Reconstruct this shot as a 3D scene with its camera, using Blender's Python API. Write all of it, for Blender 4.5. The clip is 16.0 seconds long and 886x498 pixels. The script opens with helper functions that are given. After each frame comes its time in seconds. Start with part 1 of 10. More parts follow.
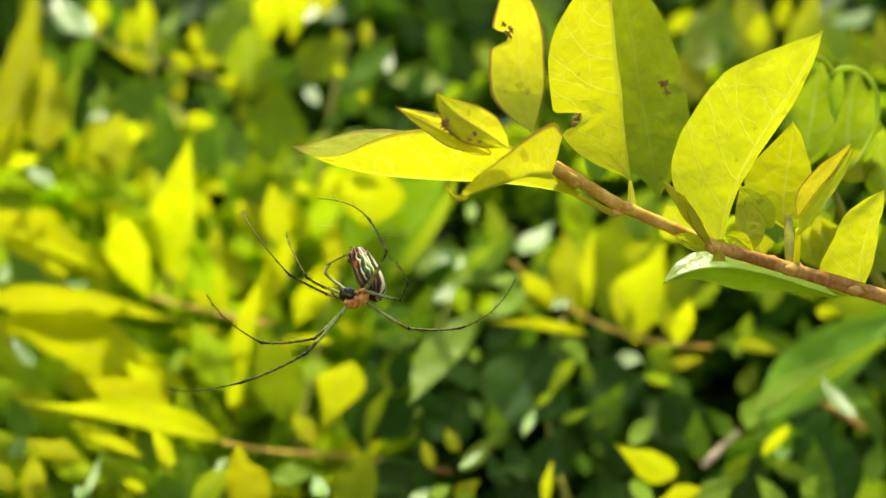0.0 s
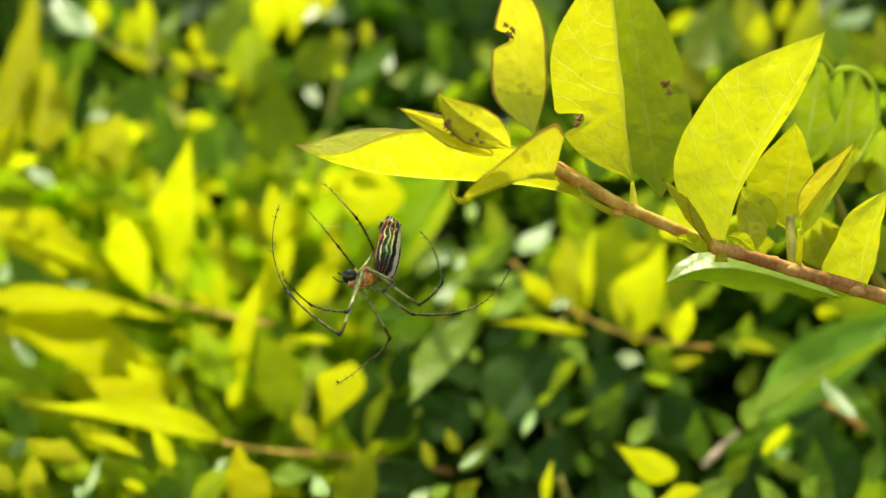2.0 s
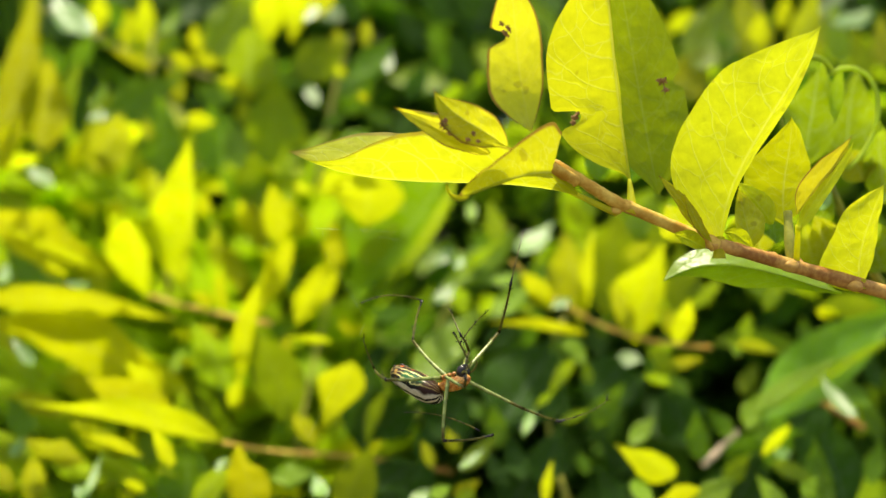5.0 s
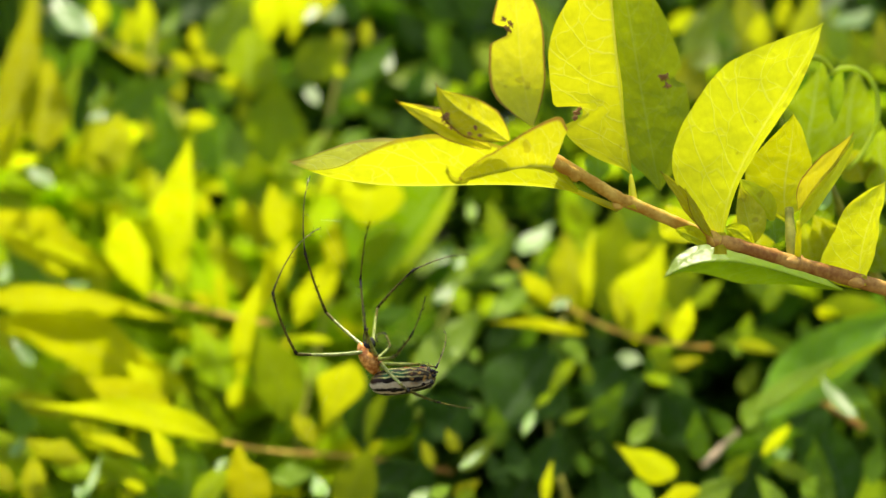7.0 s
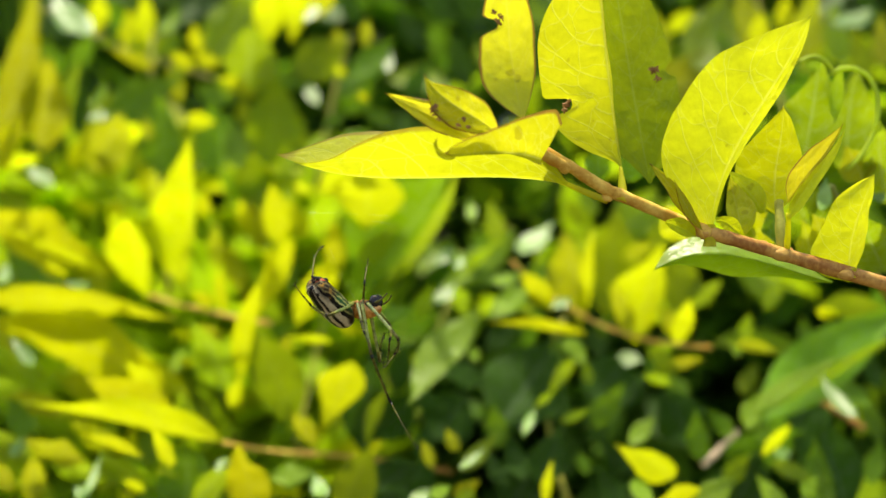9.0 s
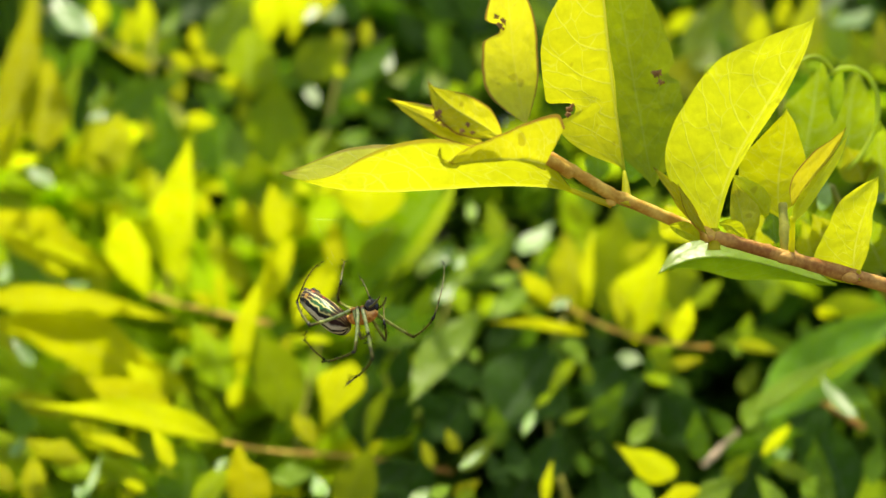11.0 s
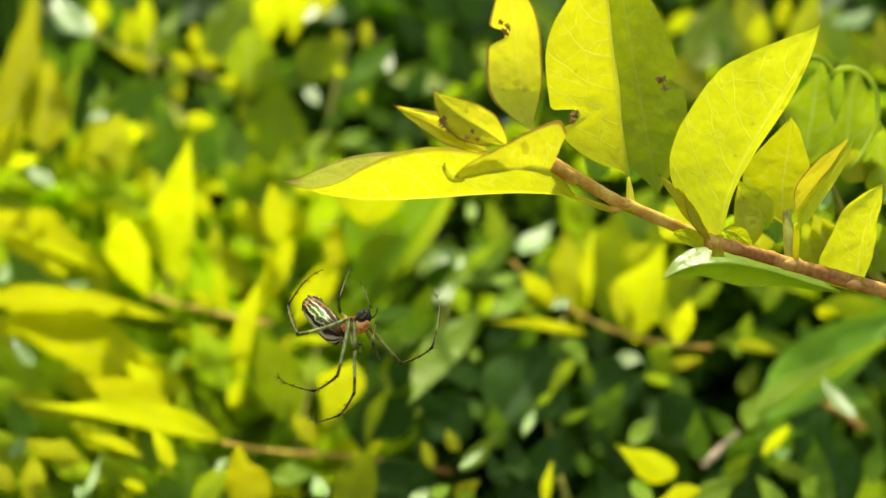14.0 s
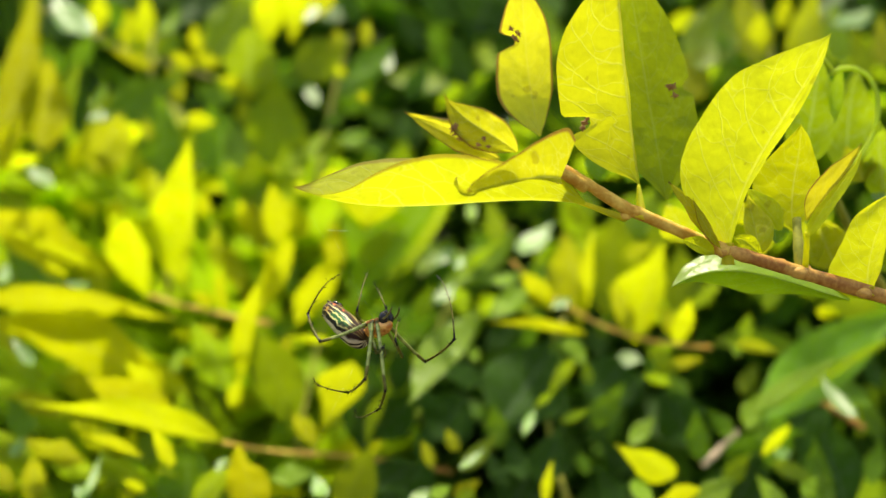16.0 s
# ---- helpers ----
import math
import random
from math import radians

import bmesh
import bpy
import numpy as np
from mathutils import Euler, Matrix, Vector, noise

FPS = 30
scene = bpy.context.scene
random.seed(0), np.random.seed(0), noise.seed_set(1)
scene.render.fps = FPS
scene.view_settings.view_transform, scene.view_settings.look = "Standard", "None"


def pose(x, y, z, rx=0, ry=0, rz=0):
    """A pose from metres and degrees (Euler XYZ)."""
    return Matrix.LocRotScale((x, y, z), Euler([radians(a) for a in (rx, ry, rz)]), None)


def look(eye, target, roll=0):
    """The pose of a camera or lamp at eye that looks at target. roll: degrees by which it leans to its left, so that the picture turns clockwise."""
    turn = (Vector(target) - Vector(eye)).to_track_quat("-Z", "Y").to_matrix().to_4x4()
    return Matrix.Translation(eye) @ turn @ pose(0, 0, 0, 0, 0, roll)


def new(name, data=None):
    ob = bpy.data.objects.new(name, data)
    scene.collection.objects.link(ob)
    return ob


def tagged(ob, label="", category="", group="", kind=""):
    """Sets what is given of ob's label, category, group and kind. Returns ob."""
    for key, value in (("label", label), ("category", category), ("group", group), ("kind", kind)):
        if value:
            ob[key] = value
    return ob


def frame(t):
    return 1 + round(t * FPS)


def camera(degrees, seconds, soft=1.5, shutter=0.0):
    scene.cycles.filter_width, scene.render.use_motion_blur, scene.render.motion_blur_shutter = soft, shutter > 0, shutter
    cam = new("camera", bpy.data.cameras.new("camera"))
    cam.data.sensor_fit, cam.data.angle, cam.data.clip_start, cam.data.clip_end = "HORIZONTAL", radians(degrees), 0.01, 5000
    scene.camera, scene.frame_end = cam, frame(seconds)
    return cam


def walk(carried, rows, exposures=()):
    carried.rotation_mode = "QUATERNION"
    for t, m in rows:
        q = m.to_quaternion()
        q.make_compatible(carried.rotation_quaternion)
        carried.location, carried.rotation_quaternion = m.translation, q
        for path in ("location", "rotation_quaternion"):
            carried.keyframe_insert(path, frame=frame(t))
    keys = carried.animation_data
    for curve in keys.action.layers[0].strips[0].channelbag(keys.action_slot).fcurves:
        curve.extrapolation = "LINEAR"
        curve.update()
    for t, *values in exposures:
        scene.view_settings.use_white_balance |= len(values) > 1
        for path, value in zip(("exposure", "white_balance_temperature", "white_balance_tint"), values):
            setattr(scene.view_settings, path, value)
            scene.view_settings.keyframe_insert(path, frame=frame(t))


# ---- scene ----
# Close view of a golden hedge: a spider in its web below a sunlit shoot.
CAM_Z = 1.10                       # height of the lens over the ground
cam = camera(55, 16.0, soft=1.5)
cam.data.dof.use_dof = True        # close-up lens: the hedge behind lies out of focus
cam.data.dof.focus_distance = 0.121
cam.data.dof.aperture_fstop = 10.0
walk(cam, [(0, look((0, 0, CAM_Z), (0, 1, CAM_Z))), (16, look((0, 0, CAM_Z), (0, 1, CAM_Z)))],
     [(0, 1.15, 6950, 8), (16, 1.15, 6950, 8)])

# ---- light ----
SUN_FROM = Vector((-0.05, 0.20, 0.98)).normalized()
world = bpy.data.worlds.new("sky")
scene.world = world
world.use_nodes = True
wn = world.node_tree.nodes
sky = wn.new("ShaderNodeTexSky")
sky.sky_type = "NISHITA"
sky.sun_disc = False
sky.dust_density = 4.0              # hazy summer sky
sky.sun_elevation = math.asin(SUN_FROM.z)
sky.sun_rotation = math.atan2(SUN_FROM.x, SUN_FROM.y)
world.node_tree.links.new(sky.outputs[0], wn["Background"].inputs[0])
wn["Background"].inputs[1].default_value = 0.15
sun_data = bpy.data.lights.new("sun", "SUN")
sun_data.energy, sun_data.angle, sun_data.color = 2.75, radians(0.53), (1.0, 0.94, 0.80)
sun = new("sun", sun_data)
sun.matrix_world = look(SUN_FROM * 5, (0, 0, 0))


# ---- helpers of the place ----
def mm(x, y, z):
    """Millimetres right of, in front of and above the lens."""
    return Vector((x / 1000, y / 1000, CAM_Z + z / 1000))


def part(name, bm, material, parent=None, label=""):
    me = bpy.data.meshes.new(name)
    bm.to_mesh(me)
    bm.free()
    for p in me.polygons:
        p.use_smooth = True
    for m in (material if isinstance(material, (list, tuple)) else [material]):
        me.materials.append(m)
    ob = new(name, me)
    if parent is not None:
        ob.parent = parent
    if label:
        tagged(ob, label)
    return ob


def empty(name, at):
    ob = new(name)
    ob.location = at
    ob.empty_display_size = 0.01
    return ob


def along(points, u):
    """Point on the Bezier curve through the given control points."""
    pts = list(points)
    while len(pts) > 1:
        pts = [a.lerp(b, u) for a, b in zip(pts, pts[1:])]
    return pts[0]


def tube(bm, pts, radii, sides=8, mat=0, wob=0.0):
    """A tapered tube with closed ends along pts."""
    rings = []
    up = Vector((0.3, 0.9, 0.2))
    for i, p in enumerate(pts):
        t = (pts[min(i + 1, len(pts) - 1)] - pts[max(i - 1, 0)]).normalized()
        a = t.cross(up).normalized()
        b = t.cross(a)
        r = radii[i] * (1 + wob * noise.noise(p * 900))
        rings.append([bm.verts.new(p + (a * math.cos(k * 2 * math.pi / sides) + b * math.sin(k * 2 * math.pi / sides)) * r)
                      for k in range(sides)])
    for r0, r1 in zip(rings, rings[1:]):
        for k in range(sides):
            bm.faces.new((r0[k], r0[(k + 1) % sides], r1[(k + 1) % sides], r1[k])).material_index = mat
    bm.faces.new(rings[0][::-1]).material_index = mat
    bm.faces.new(rings[-1]).material_index = mat


# ---- materials ----
def nodes_of(name):
    m = bpy.data.materials.new(name)
    m.use_nodes = True
    t = m.node_tree
    t.nodes.clear()

    def add(kind, **kw):
        n = t.nodes.new(kind)
        for k, v in kw.items():
            if k == "op":
                n.operation = v
            elif k == "blend":
                n.blend_type = v
        return n

    def link(a, b):
        t.links.new(a, b)

    def calc(op, a, b=None, c=None):
        n = t.nodes.new("ShaderNodeMath")
        n.operation = op
        for i, v in enumerate((a, b, c)):
            if v is None:
                continue
            if isinstance(v, (int, float)):
                n.inputs[i].default_value = v
            else:
                t.links.new(v, n.inputs[i])
        return n.outputs[0]

    def mix(fac, a, b, blend="MIX"):
        n = t.nodes.new("ShaderNodeMix")
        n.data_type = "RGBA"
        n.blend_type = blend
        for i, v in ((0, fac), (6, a), (7, b)):
            if isinstance(v, (int, float)):
                n.inputs[i].default_value = v
            elif isinstance(v, tuple):
                n.inputs[i].default_value = (*v, 1)
            else:
                t.links.new(v, n.inputs[i])
        return n.outputs[2]

    def ramp(v, lo, hi):
        n = t.nodes.new("ShaderNodeMapRange")
        n.interpolation_type = "SMOOTHSTEP"
        t.links.new(v, n.inputs[0])
        n.inputs[1].default_value, n.inputs[2].default_value = lo, hi
        return n.outputs[0]

    def speck(vec, scale, detail=3.0):
        n = t.nodes.new("ShaderNodeTexNoise")
        if vec is not None:
            t.links.new(vec, n.inputs["Vector"])
        n.inputs["Scale"].default_value, n.inputs["Detail"].default_value = scale, detail
        return n.outputs["Fac"]

    return m, t, add, link, calc, mix, ramp, speck


def leaf_material(name, front, through_colour, rough=0.42, share=0.45, veins=0.35, island=False, gloss=0.3, edge=0.0, spots=0.0):
    """Leaf: waxy reflection, light passing through, pale net of veins, two scales of mottling."""
    m, t, add, link, calc, mix, ramp, speck = nodes_of(name)
    out, co = add("ShaderNodeOutputMaterial"), add("ShaderNodeTexCoord")
    sep = add("ShaderNodeSeparateXYZ")
    link(co.outputs["UV"], sep.inputs[0])
    v, u = sep.outputs[0], sep.outputs[1]
    av = calc("ABSOLUTE", calc("MULTIPLY_ADD", v, 2.0, -1.0))
    if island:
        rnd = add("ShaderNodeNewGeometry").outputs["Random Per Island"]
    else:
        rnd = add("ShaderNodeObjectInfo").outputs["Random"]
    # veins: midrib, slanting side veins and a net between them
    mid = calc("SUBTRACT", 1.0, ramp(av, 0.008, 0.04))
    bent = calc("ADD", calc("MULTIPLY", u, 7.0), calc("MULTIPLY", calc("POWER", av, 1.4), -1.7))
    bent = calc("ADD", bent, calc("MULTIPLY", speck(co.outputs["UV"], 5.0), 0.5))
    saw = calc("ABSOLUTE", calc("SUBTRACT", calc("FRACT", bent), 0.5))
    side = calc("SUBTRACT", 1.0, ramp(saw, 0.006, 0.04))
    scale = add("ShaderNodeVectorMath")
    scale.operation = "MULTIPLY"
    scale.inputs[1].default_value = (5.2, 8.5, 1.0)
    link(co.outputs["UV"], scale.inputs[0])
    warp = add("ShaderNodeVectorMath")
    warp.operation = "ADD"
    nz = add("ShaderNodeTexNoise")
    nz.inputs["Scale"].default_value = 4.0
    link(co.outputs["UV"], nz.inputs["Vector"])
    link(scale.outputs[0], warp.inputs[0])
    link(nz.outputs["Color"], warp.inputs[1])
    vor = add("ShaderNodeTexVoronoi")
    vor.feature = "DISTANCE_TO_EDGE"
    vor.inputs["Scale"].default_value = 1.0
    link(warp.outputs[0], vor.inputs["Vector"])
    net = calc("MULTIPLY", calc("SUBTRACT", 1.0, ramp(vor.outputs[0], 0.0, 0.035)), 0.6)
    vein = calc("MULTIPLY", calc("MAXIMUM", calc("MAXIMUM", mid, calc("MULTIPLY", side, 0.8)), net), veins)
    # mottling
    big = speck(co.outputs["Object"], 90.0, 2.0)
    fine = speck(co.outputs["Object"], 900.0, 4.0)
    shade = calc("ADD", calc("MULTIPLY_ADD", big, 0.5, 0.62), calc("MULTIPLY_ADD", fine, 0.22, -0.11))
    shade = calc("MULTIPLY", shade, calc("MULTIPLY_ADD", rnd, 0.45, 0.92))
    cols = []
    for c in (front, through_colour):
        vary = mix(calc("MULTIPLY", rnd, 0.35), c, (c[0] * 0.75, c[1] * 0.97, c[2] * 0.8))
        lit = mix(1.0, vary, shade, "MULTIPLY")
        pale = tuple(min(1.0, k * 0.6 + 0.38) for k in (c[0], c[1], c[2] * 0.6))
        lit = mix(vein, lit, pale)
        if spots:
            dot = ramp(speck(co.outputs["Object"], 420.0, 1.0), 0.71, 0.76)
            lit = mix(calc("MULTIPLY", dot, spots), lit, (0.13, 0.06, 0.01))
        if edge:
            rim = calc("MULTIPLY", ramp(calc("ADD", av, calc("MULTIPLY", fine, 0.05)), 0.905, 0.98), edge)
            rim = calc("MAXIMUM", rim, calc("MULTIPLY", ramp(calc("ADD", u, calc("MULTIPLY", fine, 0.04)), 0.95, 1.0), edge))
            lit = mix(rim, lit, (0.22, 0.11, 0.025))
        cols.append(lit)
    bump = add("ShaderNodeBump")
    bump.inputs["Strength"].default_value = 0.5
    bump.inputs["Distance"].default_value = 0.0004
    pucker = calc("MULTIPLY_ADD", speck(co.outputs["Object"], 260.0, 2.0), 2.2, calc("MULTIPLY", fine, 0.5))
    link(calc("SUBTRACT", pucker, calc("MULTIPLY", vein, 0.9)), bump.inputs["Height"])
    pr, tr, mx = add("ShaderNodeBsdfPrincipled"), add("ShaderNodeBsdfTranslucent"), add("ShaderNodeMixShader")
    link(cols[0], pr.inputs["Base Color"])
    pr.inputs["Roughness"].default_value = rough
    pr.inputs["Specular IOR Level"].default_value = gloss
    link(bump.outputs[0], pr.inputs["Normal"])
    link(cols[1], tr.inputs["Color"])
    link(bump.outputs[0], tr.inputs["Normal"])
    mx.inputs[0].default_value = share
    link(pr.outputs[0], mx.inputs[1])
    link(tr.outputs[0], mx.inputs[2])
    link(mx.outputs[0], out.inputs[0])
    return m


def plain_material(name, c1, c2, rough, scale, gloss=0.5, metal=0.0, bump_size=0.0002):
    m, t, add, link, calc, mix, ramp, speck = nodes_of(name)
    out, co, pr = add("ShaderNodeOutputMaterial"), add("ShaderNodeTexCoord"), add("ShaderNodeBsdfPrincipled")
    a, b = speck(co.outputs["Object"], scale, 3.0), speck(co.outputs["Object"], scale * 6, 4.0)
    f = ramp(calc("ADD", calc("MULTIPLY", a, 0.7), calc("MULTIPLY", b, 0.3)), 0.35, 0.65)
    link(mix(f, c1, c2), pr.inputs["Base Color"])
    pr.inputs["Roughness"].default_value, pr.inputs["Metallic"].default_value = rough, metal
    pr.inputs["Specular IOR Level"].default_value = gloss
    bump = add("ShaderNodeBump")
    bump.inputs["Strength"].default_value, bump.inputs["Distance"].default_value = 0.4, bump_size
    link(b, bump.inputs["Height"])
    link(bump.outputs[0], pr.inputs["Normal"])
    link(pr.outputs[0], out.inputs[0])
    return m


GOLD = leaf_material("golden_leaf", (0.512, 0.537, 0.009), (0.575, 0.613, 0.006), 0.48, 0.55, 0.1, gloss=0.2)
GOLD_NEAR = leaf_material("golden_leaf_near", (0.56, 0.57, 0.014), (0.66, 0.675, 0.012), 0.42, 0.6, 0.14, spots=0.25)
GOLD_RIM = leaf_material("golden_leaf_browned_margin", (0.520, 0.500, 0.019), (0.61, 0.60, 0.013), 0.55, 0.6, 0.18, gloss=0.1, edge=0.9, spots=0.35)
GOLD_LONG = leaf_material("long_golden_leaf_browned_margin", (0.52, 0.525, 0.016), (0.57, 0.58, 0.012), 0.55, 0.6, 0.13, gloss=0.1, edge=0.6, spots=0.15)
GOLD_DULL = leaf_material("dull_golden_leaf_browned_margin", (0.52, 0.47, 0.02), (0.76, 0.69, 0.02), 0.36, 0.58, 0.1, edge=0.9, spots=0.3)
LIME = leaf_material("lime_leaf", (0.26, 0.36, 0.009), (0.36, 0.50, 0.005), 0.45, 0.5, 0.3, gloss=0.2)
OLIVE = leaf_material("olive_leaf", (0.35, 0.37, 0.009), (0.48, 0.51, 0.005), 0.48, 0.5, 0.25, gloss=0.2)
GREEN = leaf_material("green_leaf", (0.135, 0.245, 0.008), (0.23, 0.41, 0.005), 0.46, 0.45, 0.2, gloss=0.14)
# very dark green: the shade of the hedge gaps is put into this colour
SHADE_GREEN = leaf_material("shade_green_leaf", (0.033, 0.082, 0.006), (0.051, 0.125, 0.004), 0.55, 0.4, 0.2, gloss=0.05)
GLOSSY_LIME = leaf_material("glossy_lime_leaf", (0.22, 0.36, 0.009), (0.35, 0.52, 0.005), 0.42, 0.45, 0.2, gloss=0.18)
OLIVE_GREEN = leaf_material("olive_green_leaf", (0.207, 0.275, 0.009), (0.293, 0.378, 0.005), 0.5, 0.45, 0.07, gloss=0.12)
# near leaf in shade: darker green than the golden ones, shade put into the colour
SHADED_NEAR = leaf_material("shaded_leaf_near", (0.24, 0.31, 0.009), (0.38, 0.46, 0.005), 0.46, 0.5, 0.07, gloss=0.15)
SHINE = leaf_material("shining_green_leaf", (0.14, 0.26, 0.025), (0.20, 0.35, 0.012), 0.42, 0.3, 0.1, gloss=0.6)
GLOSSY_DARK = leaf_material("glossy_dark_green_leaf", (0.17, 0.33, 0.012), (0.27, 0.46, 0.006), 0.42, 0.45, 0.25, gloss=0.2)
PALE_LIME = leaf_material("pale_lime_leaf", (0.24, 0.38, 0.012), (0.40, 0.56, 0.007), 0.3, 0.55, 0.1, gloss=0.4)
PALE_EDGE = leaf_material("pale_curled_leaf_edge", (0.50, 0.58, 0.07), (0.56, 0.64, 0.03), 0.5, 0.5, 0.0, gloss=0.12)
DULL = leaf_material("dull_olive_leaf", (0.44, 0.44, 0.009), (0.59, 0.59, 0.006), 0.5, 0.5, 0.12, gloss=0.15)
DEEP = leaf_material("hedge_leaf", (0.062, 0.135, 0.008), (0.125, 0.26, 0.006), 0.46, 0.42, 0.15, island=True, gloss=0.14)
DEEP_GOLD = leaf_material("hedge_leaf_golden", (0.481, 0.533, 0.010), (0.624, 0.689, 0.007), 0.46, 0.5, 0.15, island=True, gloss=0.2)
DEEP_LIME = leaf_material("hedge_leaf_lime", (0.294, 0.422, 0.009), (0.435, 0.614, 0.006), 0.44, 0.45, 0.15, island=True, gloss=0.2)
BARK = plain_material("young_bark", (0.31, 0.125, 0.026), (0.62, 0.365, 0.08), 0.6, 300.0, 0.2)
BROWN_BARK = plain_material("shaded_brown_bark", (0.320, 0.155, 0.032), (0.500, 0.290, 0.070), 0.7, 260.0, 0.15)
PALE_BARK = plain_material("pale_bark", (0.52, 0.40, 0.24), (0.74, 0.60, 0.40), 0.7, 200.0)
GREEN_STALK = plain_material("green_stalk", (0.22, 0.23, 0.03), (0.36, 0.35, 0.04), 0.55, 300.0, 0.2)
STALK = leaf_material("young_stalk", (0.638, 0.594, 0.044), (0.920, 0.880, 0.033), 0.5, 0.6, 0.0, gloss=0.2)
TAN_BARK = plain_material("tan_young_bark", (0.52, 0.275, 0.03), (0.76, 0.53, 0.09), 0.6, 320.0, 0.2)
BITTEN = plain_material("bitten_edge", (0.18, 0.075, 0.012), (0.40, 0.21, 0.05), 0.7, 900.0)
SOIL = plain_material("soil", (0.06, 0.045, 0.03), (0.13, 0.10, 0.06), 0.9, 18.0, 0.2, 0.0, 0.004)


# ---- leaves ----
def blade(name, parent, material, mid, wa, wb, da, db, peak=0.4, sharp=1.1, n=12, m=3, bites=(), curl=0.0, wave=0.0,
          origin=None, label="", peak_b=None, neck=0.0):
    """One leaf: mid = control points of the midrib; wa, wb = half widths; da, db = where the two halves go;
    bites = (half, place along, depth, length) where insects ate the margin."""
    bm = bmesh.new()
    uvl = bm.loops.layers.uv.new("UVMap")
    ks = [math.log(0.5) / math.log(p) for p in (peak, peak_b or peak)]
    o = origin if origin is not None else Vector((0, 0, 0))
    seed = noise.random() * 50
    rows = []
    for i in range(n + 1):
        u = i / n
        p = along(mid, u)
        t = (along(mid, min(1, u + 0.02)) - along(mid, max(0, u - 0.02))).normalized()
        profs = [max(max(0.0, math.sin(math.pi * u ** k)) ** sharp, 0.02 if u < 1 else 0.0) for k in ks]
        profs = [max(q * (1 - neck * math.exp(-(u / 0.17) ** 2)), 0.02 + 0.05 * neck if u < 1 else 0.0) for q in profs]
        row = []
        for half in range(-m, m + 1):
            s = abs(half) / m
            w, d = (wa, da) if half < 0 else (wb, db)
            side = (d - t * d.dot(t)).normalized()
            nor = t.cross(side) * (1 if half > 0 else -1)
            size = w * profs[0 if half < 0 else 1]
            for bh, bu, bd, bl in bites:
                if (half < 0) == (bh < 0) and half:
                    size *= 1 - bd * math.exp(-((u - bu) / bl) ** 4)
            if s == 1:
                size *= 1 + 0.03 * noise.noise(Vector((u * 9, half, seed)))
            q = p + side * (size * s) + nor * (curl * size * s * s)
            q += nor * (wave * w * s * noise.noise(Vector((u * 4.5, half * 0.25, seed))))
            row.append((bm.verts.new(q - o), (half / m * 0.5 + 0.5, u)))
        rows.append(row)
    for r0, r1 in zip(rows, rows[1:]):
        for j in range(2 * m):
            quad = (r0[j], r0[j + 1], r1[j + 1], r1[j])
            f = bm.faces.new([x[0] for x in quad])
            for loop, x in zip(f.loops, quad):
                loop[uvl].uv = x[1]
    return part(name, bm, material, parent, label)


def turned(vec, axis, degrees):
    return Matrix.Rotation(radians(degrees), 3, axis) @ vec


def hedge_leaf(shoot, material, base, tip, width, face=0.0, fold=25.0, nod=28.0, droop=0.12, peak=0.4, sharp=1.15, lop=0.0, bow=0.0):
    """A leaf of a hedge shoot from base to tip; nod tips the blade forward (below 0: back, showing its upper side),
    face turns it round its length, fold closes it along the midrib, lop makes one half wider, bow bends it sideways."""
    base, tip = mm(*base), mm(*tip)
    t = (tip - base).normalized()
    side = t.cross(Vector((0, math.cos(radians(nod)), math.sin(radians(nod))))).normalized()
    nor = turned(side.cross(t), t, face)
    face += 16 * noise.noise(tip * 700)
    bow += 0.14 * noise.noise(base * 800)
    middle = (base + tip) / 2 + nor * (droop * (tip - base).length) + side * (bow * (tip - base).length)
    da, db = turned(side, t, face + fold), turned(-side, t, face - fold)
    w = 1.04 * width / 2000 / max(0.4, math.cos(radians(fold)))
    lop = max(-0.92, min(0.92, lop + 0.2 * noise.noise(tip * 500)))
    return blade("leaf", shoot, material, (base, middle, tip), w * (1 + lop), w * (1 - lop), da, db,
                 peak + 0.12 * noise.noise(base * 300), sharp, 14, 4, wave=0.32, curl=0.15, origin=shoot.location)


def stem(parent, pts, r0, r1, material, name="stem", origin=None, sides=8, steps=14):
    o = origin if origin is not None else Vector((0, 0, 0))
    bm = bmesh.new()
    line = [along(pts, i / steps) - o for i in range(steps + 1)]
    tube(bm, line, [r0 + (r1 - r0) * i / steps for i in range(steps + 1)], sides, wob=0.15)
    return part(name, bm, material, parent)


def hedge_shoot(label, points, r0, r1, material):
    points = [mm(*p) for p in points]
    root = empty("hedge_shoot", points[0])
    tagged(root, label, "plant", "hedge shoots")
    stem(root, points, r0 / 1000, r1 / 1000, material, origin=points[0])
    return root


# ---- the hedge behind: single shoots with their leaves ----
twig_left = hedge_shoot("tan twig with broad golden leaves in the hedge", ((-46.0, 228.0, -20.1), (-61.6, 229.7, -17.8), (-80.4, 233.4, -12.9)), 0.7, 0.6, TAN_BARK)
hedge_leaf(twig_left, GOLD, (-78.6, 258.1, -11.0), (-69.6, 233.1, 30.5), 12.8, 0, 8, 36, peak=0.38, lop=0.86)
hedge_leaf(twig_left, GOLD, (-85.4, 246.3, -15.4), (-84.2, 226.4, 8.6), 11.3, 0, 8, 40, peak=0.56, lop=0.5)
hedge_leaf(twig_left, DULL, (-98.6, 253.0, -7.7), (-133.0, 240.3, 11.0), 18.4, 0, 14, 34, peak=0.5)
hedge_leaf(twig_left, GOLD, (-69.7, 222.4, -18.8), (-121.6, 217.0, -12.8), 11.3, -8, 6, 44, peak=0.6)
